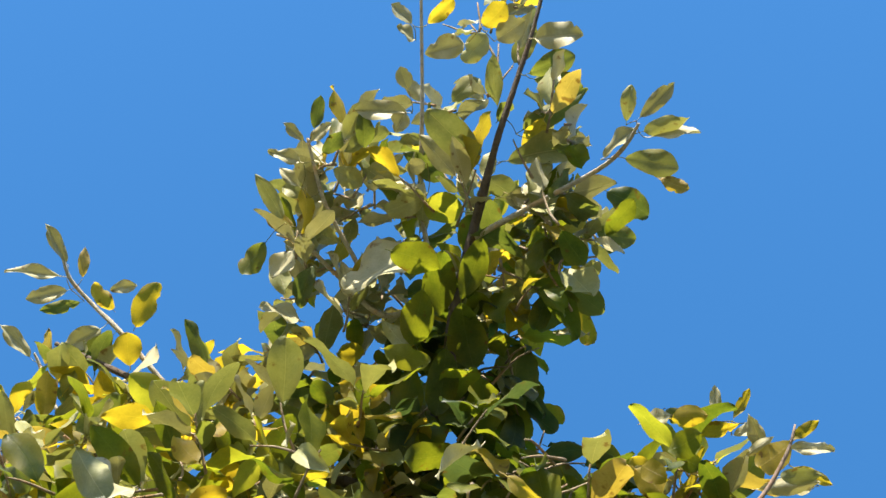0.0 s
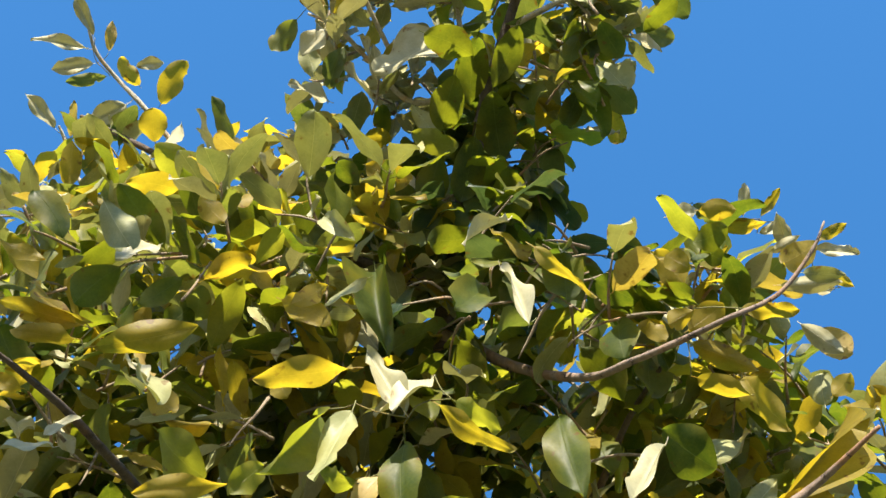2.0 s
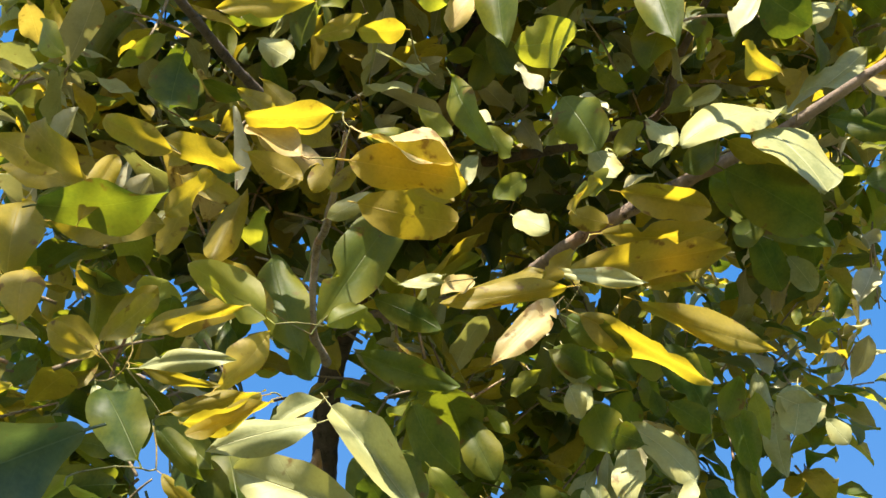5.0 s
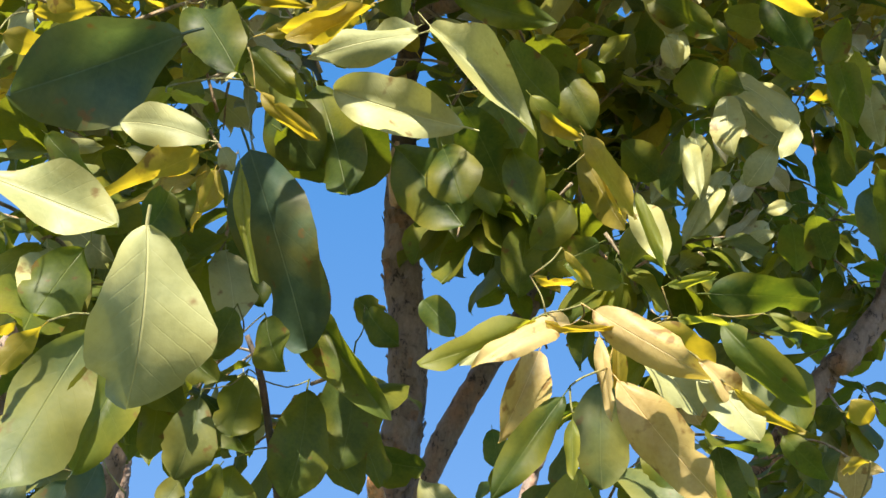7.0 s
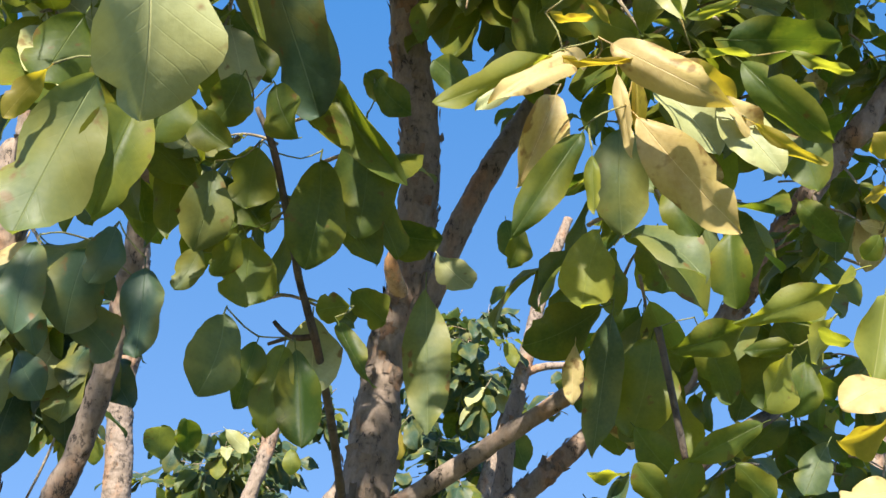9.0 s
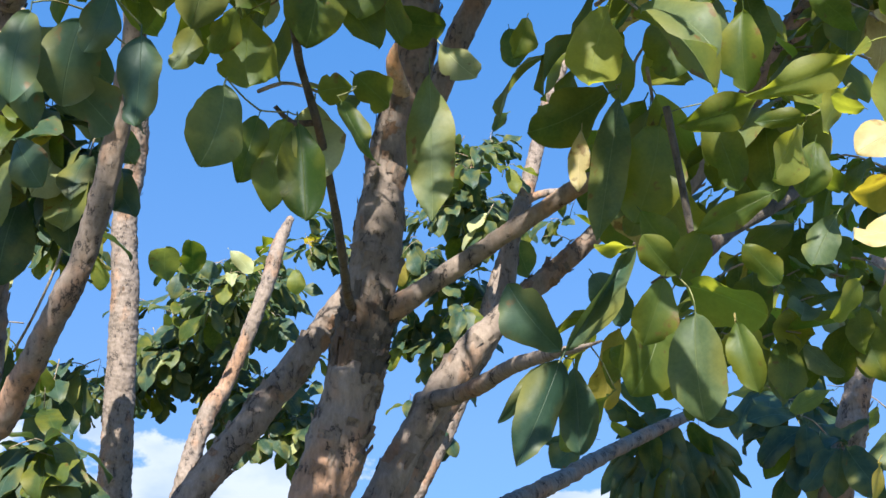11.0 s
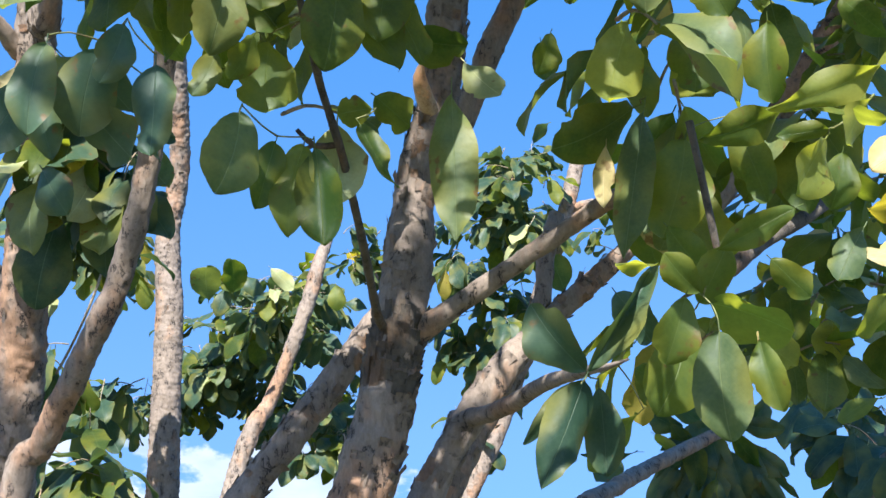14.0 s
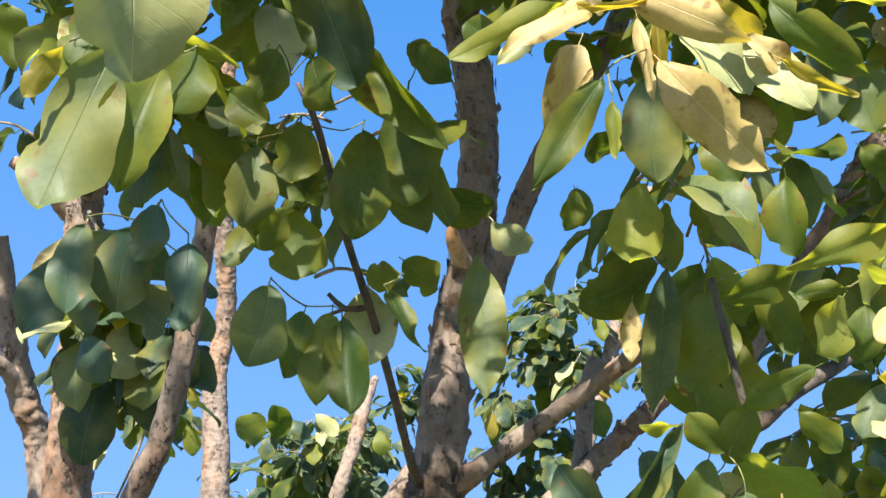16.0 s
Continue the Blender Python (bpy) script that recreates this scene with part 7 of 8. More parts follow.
leaves(near_tree, "yellow", [
    (-0.277, 0.550, 2.975, -0.361, 0.560, 2.997, -131, -69, 0.301),
    (0.155, 0.470, 2.794, 0.233, 0.468, 2.726, -98, -49, 0.278),
    (0.266, 0.420, 3.039, 0.335, 0.426, 2.949, -95, -37, 0.245),
    (-0.060, 0.550, 2.741, -0.159, 0.559, 2.729, 168, -67, 0.267),
    (-0.013, 0.550, 2.725, -0.057, 0.541, 2.675, 120, -33, 0.334),
    (0.032, 0.520, 2.671, -0.012, 0.515, 2.657, 93, -72, 0.691),
    (-0.222, 0.720, 2.704, -0.126, 0.703, 2.651, -131, -49, 0.346),
    (-0.208, 0.720, 2.685, -0.288, 0.711, 2.718, -147, -57, 0.431),
    (-0.289, 0.720, 2.636, -0.362, 0.711, 2.702, -109, -47, 0.542),
    (-0.200, 0.720, 2.592, -0.164, 0.731, 2.666, 111, -22, 0.435),
])
leaves(near_tree, "yellow", [
    (-0.042, 0.720, 2.764, -0.137, 0.701, 2.727, 83, -69, 0.516),
    (-0.020, 0.720, 2.690, 0.109, 0.705, 2.658, -144, -64, 0.534),
    (-0.086, 0.720, 2.750, -0.155, 0.734, 2.805, -129, -39, 0.253),
    (-0.284, 0.720, 2.576, -0.268, 0.724, 2.674, 146, -3, 0.309),
    (0.462, 0.870, 2.930, 0.564, 0.867, 2.857, -125, -48, 0.333),
    (0.700, 0.900, 3.132, 0.873, 0.893, 3.367, 142, -25, 0.203),
    (0.697, 0.900, 3.138, 0.806, 0.903, 3.149, 109, -84, 0.414),
    (0.475, 0.700, 2.869, 0.443, 0.709, 2.929, -90, -27, 0.722),
    (0.319, 0.900, 2.850, 0.436, 0.901, 2.833, -166, -60, 0.422),
    (0.303, 0.950, 2.821, 0.469, 0.958, 2.854, 148, -68, 0.329),
])
leaves(near_tree, "yellow", [
    (0.235, 0.800, 2.715, 0.274, 0.818, 2.782, 92, -30, 0.494),
    (0.612, 0.700, 3.173, 0.645, 0.685, 3.039, -116, -10, 0.350),
    (0.499, 0.600, 3.034, 0.576, 0.617, 3.025, -165, -76, 0.390),
    (0.568, 0.550, 3.125, 0.644, 0.547, 3.127, 175, -76, 0.378),
    (0.197, 0.134, 4.081, 0.244, 0.090, 4.090, 89, -80, 0.514),
    (0.300, 0.134, 4.075, 0.340, 0.089, 4.071, -79, -86, 0.754),
])
leaves(near_tree, "yellow", [
    (0.410, 0.827, 3.817, 0.469, 0.827, 3.807, -154, -69, 0.824),
    (-0.167, 0.843, 4.046, -0.227, 0.874, 4.029, 160, -71, 0.892),
    (-0.413, 0.884, 4.095, -0.418, 0.815, 4.117, 150, -69, 0.817),
    (-0.414, 0.836, 4.181, -0.372, 0.763, 4.248, 160, -51, 0.501),
    (-0.471, 0.822, 4.233, -0.515, 0.772, 4.260, 166, -55, 0.518),
])
leaves(near_tree, "yellow", [
    (0.083, 0.731, 3.896, 0.030, 0.726, 3.876, 139, -57, 0.793),
    (0.652, 0.558, 3.386, 0.680, 0.524, 3.417, -171, -43, 0.323),
    (0.661, 0.563, 3.379, 0.580, 0.576, 3.382, -159, -80, 0.302),
    (0.733, 0.605, 3.324, 0.781, 0.609, 3.286, -139, -43, 0.333),
    (0.731, 0.571, 3.348, 0.777, 0.550, 3.367, -177, -45, 0.347),
    (0.527, 0.653, 3.360, 0.503, 0.629, 3.385, -148, -53, 0.828),
])
leaves(near_tree, "lime", [
    (0.090, 0.900, 2.424, 0.138, 0.917, 2.373, -146, -39, 0.382),
    (-0.185, 0.850, 2.292, -0.159, 0.867, 2.176, -164, -12, 0.120),
    (0.077, 0.720, 2.077, -0.008, 0.712, 2.030, 123, -55, 0.198),
    (0.183, 0.740, 2.121, 0.221, 0.727, 2.128, -174, -51, 0.283),
    (0.194, 0.760, 2.103, 0.235, 0.746, 2.093, -125, -68, 0.290),
    (0.296, 0.850, 2.156, 0.355, 0.870, 2.150, 171, -58, 0.224),
    (0.652, 1.500, 2.947, 0.652, 1.482, 2.744, -134, 4, 0.140),
    (0.135, 1.000, 2.403, 0.096, 1.001, 2.389, 137, -63, 0.405),
    (-0.226, 0.720, 2.272, -0.190, 0.709, 2.257, -114, -63, 0.413),
    (0.275, 1.300, 2.853, 0.225, 1.313, 2.808, 137, -44, 0.425),
])
leaves(near_tree, "lime", [
    (0.447, 1.200, 2.819, 0.504, 1.197, 2.779, -139, -41, 0.797),
    (0.383, 1.200, 2.815, 0.458, 1.217, 2.814, 170, -57, 0.629),
    (0.193, 0.900, 2.311, 0.222, 0.913, 2.225, -158, -15, 0.158),
    (-0.091, 0.800, 2.529, -0.187, 0.814, 2.607, -139, -34, 0.415),
    (0.021, 0.840, 2.696, -0.038, 0.848, 2.614, 153, -22, 0.189),
    (-0.233, 0.750, 2.301, -0.274, 0.768, 2.277, 155, -55, 0.313),
    (0.657, 1.200, 2.928, 0.643, 1.201, 2.894, 148, -14, 0.525),
    (-0.012, 0.850, 2.597, 0.027, 0.863, 2.571, -126, -57, 0.472),
    (0.108, 0.750, 2.009, 0.108, 0.750, 1.961, -158, 0, 0.302),
    (0.417, 1.100, 2.054, 0.287, 1.102, 1.998, 149, -50, 0.222),
])
leaves(near_tree, "lime", [
    (0.336, 1.080, 1.958, 0.302, 1.071, 1.902, 135, -18, 0.868),
    (0.329, 0.800, 1.920, 0.307, 0.790, 1.848, 166, 3, 0.569),
    (0.350, 1.000, 1.790, 0.324, 1.001, 1.756, 133, -30, 0.950),
    (0.372, 1.050, 1.985, 0.342, 1.039, 1.937, 125, -21, 0.618),
    (0.368, 1.000, 1.946, 0.342, 1.009, 1.960, -106, -58, 0.950),
    (0.350, 0.850, 1.988, 0.337, 0.859, 1.971, 169, -34, 0.950),
    (0.224, 1.120, 1.812, 0.297, 1.103, 1.779, -126, -56, 0.950),
    (0.177, 1.100, 1.845, 0.135, 1.084, 1.843, 149, -79, 0.545),
    (0.255, 1.000, 1.708, 0.260, 1.004, 1.694, -161, -22, 0.620),
    (0.526, 3.940, 1.987, 0.616, 3.956, 1.916, -170, -23, 0.322),
])
leaves(near_tree, "lime", [
    (0.775, 3.940, 1.702, 0.757, 3.957, 1.629, 172, -15, 0.594),
    (0.029, 0.500, 2.802, -0.022, 0.481, 2.687, 118, -18, 0.381),
    (-0.024, 0.520, 2.740, -0.052, 0.519, 2.695, 129, -26, 0.603),
    (0.173, 0.470, 2.801, 0.219, 0.465, 2.752, -112, -40, 0.440),
    (-0.185, 0.700, 2.985, -0.117, 0.709, 2.916, -115, -44, 0.765),
    (0.204, 0.550, 2.727, 0.139, 0.542, 2.686, 121, -51, 0.668),
    (0.072, 0.520, 2.722, 0.035, 0.533, 2.749, -94, -53, 0.587),
    (-0.338, 0.600, 2.735, -0.301, 0.585, 2.673, -122, -21, 0.442),
    (0.148, 1.000, 3.066, 0.191, 0.996, 2.999, -141, -20, 0.430),
    (0.242, 1.000, 3.031, 0.288, 1.013, 3.119, 129, -18, 0.332),
])
leaves(near_tree, "lime", [
    (0.344, 1.000, 3.020, 0.378, 0.982, 3.076, 168, -24, 0.503),
    (0.209, 1.000, 2.961, 0.167, 0.984, 2.902, 127, -22, 0.507),
    (0.282, 1.000, 2.938, 0.337, 1.016, 3.000, 131, -26, 0.411),
    (0.419, 1.000, 3.122, 0.472, 1.012, 3.190, 129, -26, 0.435),
    (0.368, 1.000, 3.165, 0.327, 1.007, 3.218, -133, -26, 0.483),
    (0.269, 0.467, 3.965, 0.194, 0.456, 3.973, -123, -83, 0.863),
    (0.090, 0.915, 3.902, 0.032, 0.863, 3.946, 170, -43, 0.786),
    (-0.012, 0.923, 3.893, -0.078, 0.950, 3.873, 171, -61, 0.759),
])
leaves(near_tree, "bronze", [
    (0.108, 0.750, 2.088, 0.029, 0.700, 2.023, 160, 17, 0.241),
    (0.122, 0.720, 2.085, 0.203, 0.700, 2.023, -159, -10, 0.313),
    (0.500, 1.620, 2.989, 0.594, 1.605, 2.880, -154, -15, 0.376),
    (0.234, 0.920, 2.673, 0.154, 0.905, 2.564, 170, 0, 0.302),
    (0.134, 0.930, 2.711, 0.096, 0.917, 2.673, 157, -5, 0.499),
    (0.146, 0.770, 2.052, 0.216, 0.760, 1.952, -153, -12, 0.395),
    (0.090, 0.820, 2.098, 0.057, 0.828, 2.018, 170, -10, 0.401),
    (0.218, 0.800, 2.086, 0.251, 0.814, 2.053, 172, -15, 0.488),
    (0.133, 0.770, 2.089, 0.142, 0.776, 2.019, -155, -8, 0.212),
    (0.160, 1.370, 2.058, 0.155, 1.378, 1.983, 174, -7, 0.346),
])
leaves(near_tree, "bronze", [
    (0.310, 0.750, 1.837, 0.267, 0.742, 1.817, -173, 33, 0.726),
    (0.282, 0.700, 1.755, 0.241, 0.686, 1.745, 168, 27, 0.545),
    (-0.010, 0.700, 2.714, 0.099, 0.710, 2.676, 163, 30, 0.950),
    (-0.071, 0.720, 2.692, -0.134, 0.714, 2.731, 167, 12, 0.748),
    (0.670, 0.900, 3.110, 0.779, 0.919, 3.106, 169, 15, 0.760),
    (0.101, 0.520, 2.735, 0.075, 0.534, 2.691, -156, -3, 0.638),
    (-0.547, 0.774, 4.296, -0.546, 0.722, 4.340, 166, -49, 0.373),
    (-0.618, 0.936, 4.189, -0.610, 0.858, 4.214, 119, -61, 0.306),
    (0.575, 0.295, 3.714, 0.625, 0.307, 3.696, -171, -48, 0.484),
    (-0.055, 0.515, 3.998, -0.109, 0.500, 4.005, 172, -47, 0.608),
])
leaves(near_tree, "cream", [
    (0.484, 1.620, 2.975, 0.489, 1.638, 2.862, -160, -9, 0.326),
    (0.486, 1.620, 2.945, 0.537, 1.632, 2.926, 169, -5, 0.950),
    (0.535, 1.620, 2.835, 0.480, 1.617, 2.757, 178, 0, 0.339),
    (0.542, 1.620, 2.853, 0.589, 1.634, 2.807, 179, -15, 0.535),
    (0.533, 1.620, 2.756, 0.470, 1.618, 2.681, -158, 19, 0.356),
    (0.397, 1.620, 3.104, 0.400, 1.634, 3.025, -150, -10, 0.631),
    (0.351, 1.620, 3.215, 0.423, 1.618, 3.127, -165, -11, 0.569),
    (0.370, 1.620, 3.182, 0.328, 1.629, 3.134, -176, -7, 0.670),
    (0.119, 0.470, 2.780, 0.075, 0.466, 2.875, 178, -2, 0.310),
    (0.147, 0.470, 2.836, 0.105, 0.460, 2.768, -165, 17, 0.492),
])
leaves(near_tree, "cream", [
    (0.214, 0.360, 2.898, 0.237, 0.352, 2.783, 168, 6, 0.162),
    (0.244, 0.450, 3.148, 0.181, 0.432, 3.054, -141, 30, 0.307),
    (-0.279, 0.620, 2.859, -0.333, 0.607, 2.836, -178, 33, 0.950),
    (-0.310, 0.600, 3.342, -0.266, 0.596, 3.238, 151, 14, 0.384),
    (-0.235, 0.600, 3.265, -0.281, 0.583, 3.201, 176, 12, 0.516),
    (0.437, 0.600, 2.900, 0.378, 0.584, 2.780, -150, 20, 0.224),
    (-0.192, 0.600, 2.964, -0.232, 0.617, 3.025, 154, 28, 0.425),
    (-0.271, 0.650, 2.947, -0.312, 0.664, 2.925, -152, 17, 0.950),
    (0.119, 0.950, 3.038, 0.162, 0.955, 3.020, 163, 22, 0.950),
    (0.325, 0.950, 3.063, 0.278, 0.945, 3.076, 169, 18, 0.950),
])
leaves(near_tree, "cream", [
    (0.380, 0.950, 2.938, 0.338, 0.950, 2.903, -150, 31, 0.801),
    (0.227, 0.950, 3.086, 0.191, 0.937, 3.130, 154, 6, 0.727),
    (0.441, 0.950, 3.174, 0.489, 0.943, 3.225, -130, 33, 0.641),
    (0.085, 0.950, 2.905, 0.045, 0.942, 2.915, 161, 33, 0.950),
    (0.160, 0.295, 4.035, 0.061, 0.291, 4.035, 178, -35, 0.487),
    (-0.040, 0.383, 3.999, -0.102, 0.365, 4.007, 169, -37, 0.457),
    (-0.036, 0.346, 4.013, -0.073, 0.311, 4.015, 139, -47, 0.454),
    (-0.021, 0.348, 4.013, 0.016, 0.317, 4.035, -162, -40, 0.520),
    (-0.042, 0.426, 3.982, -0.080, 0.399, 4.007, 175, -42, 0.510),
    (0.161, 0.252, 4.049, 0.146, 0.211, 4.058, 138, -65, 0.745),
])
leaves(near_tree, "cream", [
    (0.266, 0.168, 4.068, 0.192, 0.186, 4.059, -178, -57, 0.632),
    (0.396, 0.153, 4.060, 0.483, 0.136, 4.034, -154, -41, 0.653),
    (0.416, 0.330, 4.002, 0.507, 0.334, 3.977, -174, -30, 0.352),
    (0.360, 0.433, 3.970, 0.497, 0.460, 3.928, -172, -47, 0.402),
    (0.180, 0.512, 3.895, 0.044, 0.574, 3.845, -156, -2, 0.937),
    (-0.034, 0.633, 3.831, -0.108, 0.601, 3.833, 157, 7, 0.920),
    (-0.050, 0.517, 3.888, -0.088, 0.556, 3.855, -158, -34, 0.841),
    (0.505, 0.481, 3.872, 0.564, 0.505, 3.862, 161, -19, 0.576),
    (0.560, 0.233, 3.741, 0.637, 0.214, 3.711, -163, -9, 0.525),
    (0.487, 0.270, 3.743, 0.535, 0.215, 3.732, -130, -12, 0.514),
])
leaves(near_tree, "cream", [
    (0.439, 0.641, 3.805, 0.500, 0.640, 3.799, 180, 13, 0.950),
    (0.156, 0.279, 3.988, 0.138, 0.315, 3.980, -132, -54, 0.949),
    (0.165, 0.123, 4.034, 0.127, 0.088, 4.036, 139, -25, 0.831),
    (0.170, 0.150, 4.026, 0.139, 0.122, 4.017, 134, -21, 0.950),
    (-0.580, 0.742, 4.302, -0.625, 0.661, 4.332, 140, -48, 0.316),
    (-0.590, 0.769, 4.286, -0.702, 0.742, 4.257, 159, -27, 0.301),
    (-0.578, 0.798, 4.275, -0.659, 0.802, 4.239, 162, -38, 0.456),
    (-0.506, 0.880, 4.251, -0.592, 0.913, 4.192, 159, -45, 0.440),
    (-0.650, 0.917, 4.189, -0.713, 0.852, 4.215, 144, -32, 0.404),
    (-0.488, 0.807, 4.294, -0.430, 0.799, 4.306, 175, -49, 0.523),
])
leaves(near_tree, "cream", [
    (0.627, 0.563, 3.391, 0.630, 0.526, 3.429, -149, -38, 0.362),
    (0.695, 0.597, 3.345, 0.670, 0.543, 3.376, -123, -58, 0.396),
    (0.727, 0.584, 3.341, 0.796, 0.582, 3.335, -176, -21, 0.352),
    (0.759, 0.623, 3.300, 0.685, 0.631, 3.307, -173, -3, 0.562),
    (0.517, 0.584, 3.410, 0.561, 0.562, 3.400, -151, -15, 0.712),
    (0.652, 0.579, 3.372, 0.694, 0.567, 3.369, -162, -19, 0.589),
])
leaves(near_tree, "sage", [
    (-0.227, 0.640, 2.012, -0.269, 0.643, 1.899, 163, -7, 0.508),
    (-0.242, 1.100, 2.162, -0.260, 1.119, 2.077, 167, -15, 0.630),
    (-0.259, 1.150, 2.093, -0.282, 1.144, 2.044, 160, -3, 0.569),
    (-0.201, 1.000, 1.968, -0.215, 0.980, 1.887, 141, 5, 0.689),
    (0.204, 1.350, 2.091, 0.173, 1.353, 1.914, -176, 0, 0.262),
    (0.369, 1.100, 1.876, 0.337, 1.086, 1.822, 172, 10, 0.522),
    (0.154, 0.900, 2.107, 0.153, 0.916, 2.014, -177, -10, 0.566),
    (-0.022, 1.350, 2.121, -0.018, 1.347, 1.937, 170, 1, 0.315),
    (0.225, 1.080, 1.777, 0.230, 1.084, 1.678, -166, -3, 0.540),
    (0.387, 0.216, 4.043, 0.475, 0.183, 4.057, 158, -78, 0.499),
])
leaves(near_tree, "sage", [
    (0.398, 0.225, 4.039, 0.488, 0.229, 4.014, -111, -74, 0.440),
    (-0.104, 0.522, 3.936, -0.146, 0.570, 3.895, 172, -53, 0.593),
    (-0.014, 0.563, 3.924, -0.038, 0.627, 3.872, -167, -47, 0.478),
    (0.465, 0.575, 3.891, 0.533, 0.622, 3.849, -123, -63, 0.578),
    (0.519, 0.487, 3.923, 0.595, 0.501, 3.918, 174, -54, 0.626),
    (0.539, 0.416, 3.949, 0.618, 0.458, 3.933, 173, -64, 0.616),
    (-0.550, 0.824, 4.270, -0.634, 0.833, 4.247, 155, -62, 0.342),
    (-0.480, 0.894, 4.250, -0.547, 0.940, 4.198, 165, -50, 0.547),
    (0.555, 0.561, 3.414, 0.588, 0.587, 3.408, 163, -69, 0.616),
])
leaves(near_tree, "green", [
    (-0.213, 0.792, 3.402, -0.250, 0.813, 3.353, -26, 36, 0.700),
])
leaves(near_tree, "lime", [
    (0.334, 1.429, 3.632, 0.224, 1.460, 3.592, -3, 42, 0.700),
])
leaves(near_tree, "yellow", [
    (0.510, 0.574, 3.149, 0.474, 0.585, 3.127, -12, 39, 0.700),
])
leaves(near_tree, "yellow", [
    (-0.395, 0.870, 2.612, -0.405, 0.863, 2.724, 163, -2, 0.648),
    (-0.399, 0.846, 2.608, -0.458, 0.835, 2.688, -175, -11, 0.326),
    (-0.360, 0.849, 2.536, -0.370, 0.847, 2.610, 166, 0, 0.663),
    (-0.397, 0.891, 2.588, -0.452, 0.891, 2.600, 9, 35, 0.427),
    (-0.270, 0.850, 2.504, -0.332, 0.859, 2.546, 22, 20, 0.613),
    (-0.283, 0.910, 2.589, -0.231, 0.886, 2.630, -14, 40, 0.450),
    (-0.238, 0.913, 2.595, -0.117, 0.863, 2.597, -157, 8, 0.320),
])
leaves(near_tree, "yellow", [
    (-0.097, 0.861, 2.587, -0.204, 0.890, 2.683, 32, 18, 0.385),
])
leaves(near_tree, "lime", [
    (-0.029, 0.806, 2.531, 0.011, 0.810, 2.561, -28, 25, 0.525),
])
leaves(near_tree, "yellow", [
    (0.326, 1.125, 2.903, 0.512, 1.066, 2.933, 10, 42, 0.442),
    (0.358, 1.130, 2.936, 0.468, 1.098, 2.872, 38, 33, 0.399),
])
leaves(near_tree, "pale", [
    (0.324, 1.132, 2.916, 0.409, 1.124, 2.905, -175, -3, 0.320),
])
leaves(near_tree, "sage", [
    (0.147, 2.655, 2.770, 0.162, 2.699, 2.690, 2, 29, 0.700),
], False)
leafage = Foliage()
leafage.lay("green", [
    (0.305, 1.180, 2.578, 0.282, 1.205, 2.513, 6, 19, 0.431),
    (0.370, 1.199, 2.542, 0.320, 1.224, 2.468, 3, 17, 0.457),
    (0.543, 1.150, 2.525, 0.581, 1.180, 2.470, 19, 36, 0.700),
    (0.467, 1.182, 2.473, 0.502, 1.251, 2.453, -13, 71, 0.570),
    (0.445, 1.213, 2.480, 0.462, 1.266, 2.442, 16, 55, 0.700),
    (0.107, 1.038, 2.618, 0.144, 1.128, 2.598, -36, 68, 0.669),
    (0.231, 1.183, 2.575, 0.285, 1.227, 2.550, -15, 48, 0.700),
    (0.141, 1.243, 2.536, 0.162, 1.290, 2.502, -7, 52, 0.700),
    (0.278, 1.219, 2.497, 0.304, 1.248, 2.447, 9, 33, 0.682),
    (0.371, 1.097, 2.598, 0.323, 1.072, 2.594, -31, 41, 0.700),
])
leafage.lay("green", [
    (0.411, 1.110, 2.673, 0.463, 1.102, 2.626, 32, 24, 0.530),
    (0.494, 1.054, 2.684, 0.478, 1.097, 2.642, 22, 39, 0.585),
])
leafage.lay("lime", [
    (0.169, 1.090, 2.630, 0.196, 1.090, 2.595, 23, 17, 0.459),
    (0.266, 1.225, 2.491, 0.241, 1.236, 2.414, -178, -8, 0.468),
])
leafage.lay("pale", [
    (0.392, 1.179, 2.675, 0.458, 1.176, 2.599, -151, -21, 0.463),
    (0.359, 1.139, 2.619, 0.360, 1.138, 2.528, -165, 1, 0.478),
    (0.318, 1.151, 2.569, 0.323, 1.166, 2.477, -167, -10, 0.343),
    (0.429, 1.188, 2.583, 0.389, 1.196, 2.523, 178, -9, 0.532),
    (0.436, 1.111, 2.559, 0.411, 1.118, 2.511, -178, -7, 0.447),
    (0.560, 1.099, 2.687, 0.613, 1.101, 2.671, 12, 40, 0.700),
    (0.637, 1.145, 2.688, 0.661, 1.146, 2.651, -147, -21, 0.700),
    (0.250, 1.095, 2.734, 0.304, 1.087, 2.688, 31, 25, 0.557),
    (0.297, 1.109, 2.699, 0.285, 1.111, 2.644, -177, -1, 0.654),
    (0.143, 1.107, 2.623, 0.158, 1.104, 2.564, -165, -1, 0.435),
])
leafage.lay("yellow", [
    (0.179, 1.183, 2.558, 0.228, 1.166, 2.430, -159, -1, 0.365),
])
leafage.lay("green", [
    (0.022, 0.932, 2.427, 0.073, 1.029, 2.386, -27, 57, 0.504),
    (-0.250, 0.987, 2.428, -0.347, 1.024, 2.430, 22, 36, 0.475),
    (-0.172, 0.966, 2.414, -0.113, 1.044, 2.412, -51, 41, 0.700),
    (-0.305, 0.981, 2.476, -0.259, 0.973, 2.463, 19, 29, 0.584),
    (-0.076, 0.956, 2.436, -0.106, 1.050, 2.393, 11, 63, 0.635),
    (-0.064, 0.903, 2.586, -0.048, 0.938, 2.550, -6, 43, 0.700),
    (-0.335, 0.912, 2.666, -0.276, 0.930, 2.652, -7, 39, 0.406),
])
leafage.lay("lime", [
    (-0.215, 0.976, 2.515, -0.142, 0.955, 2.437, -157, -7, 0.426),
])
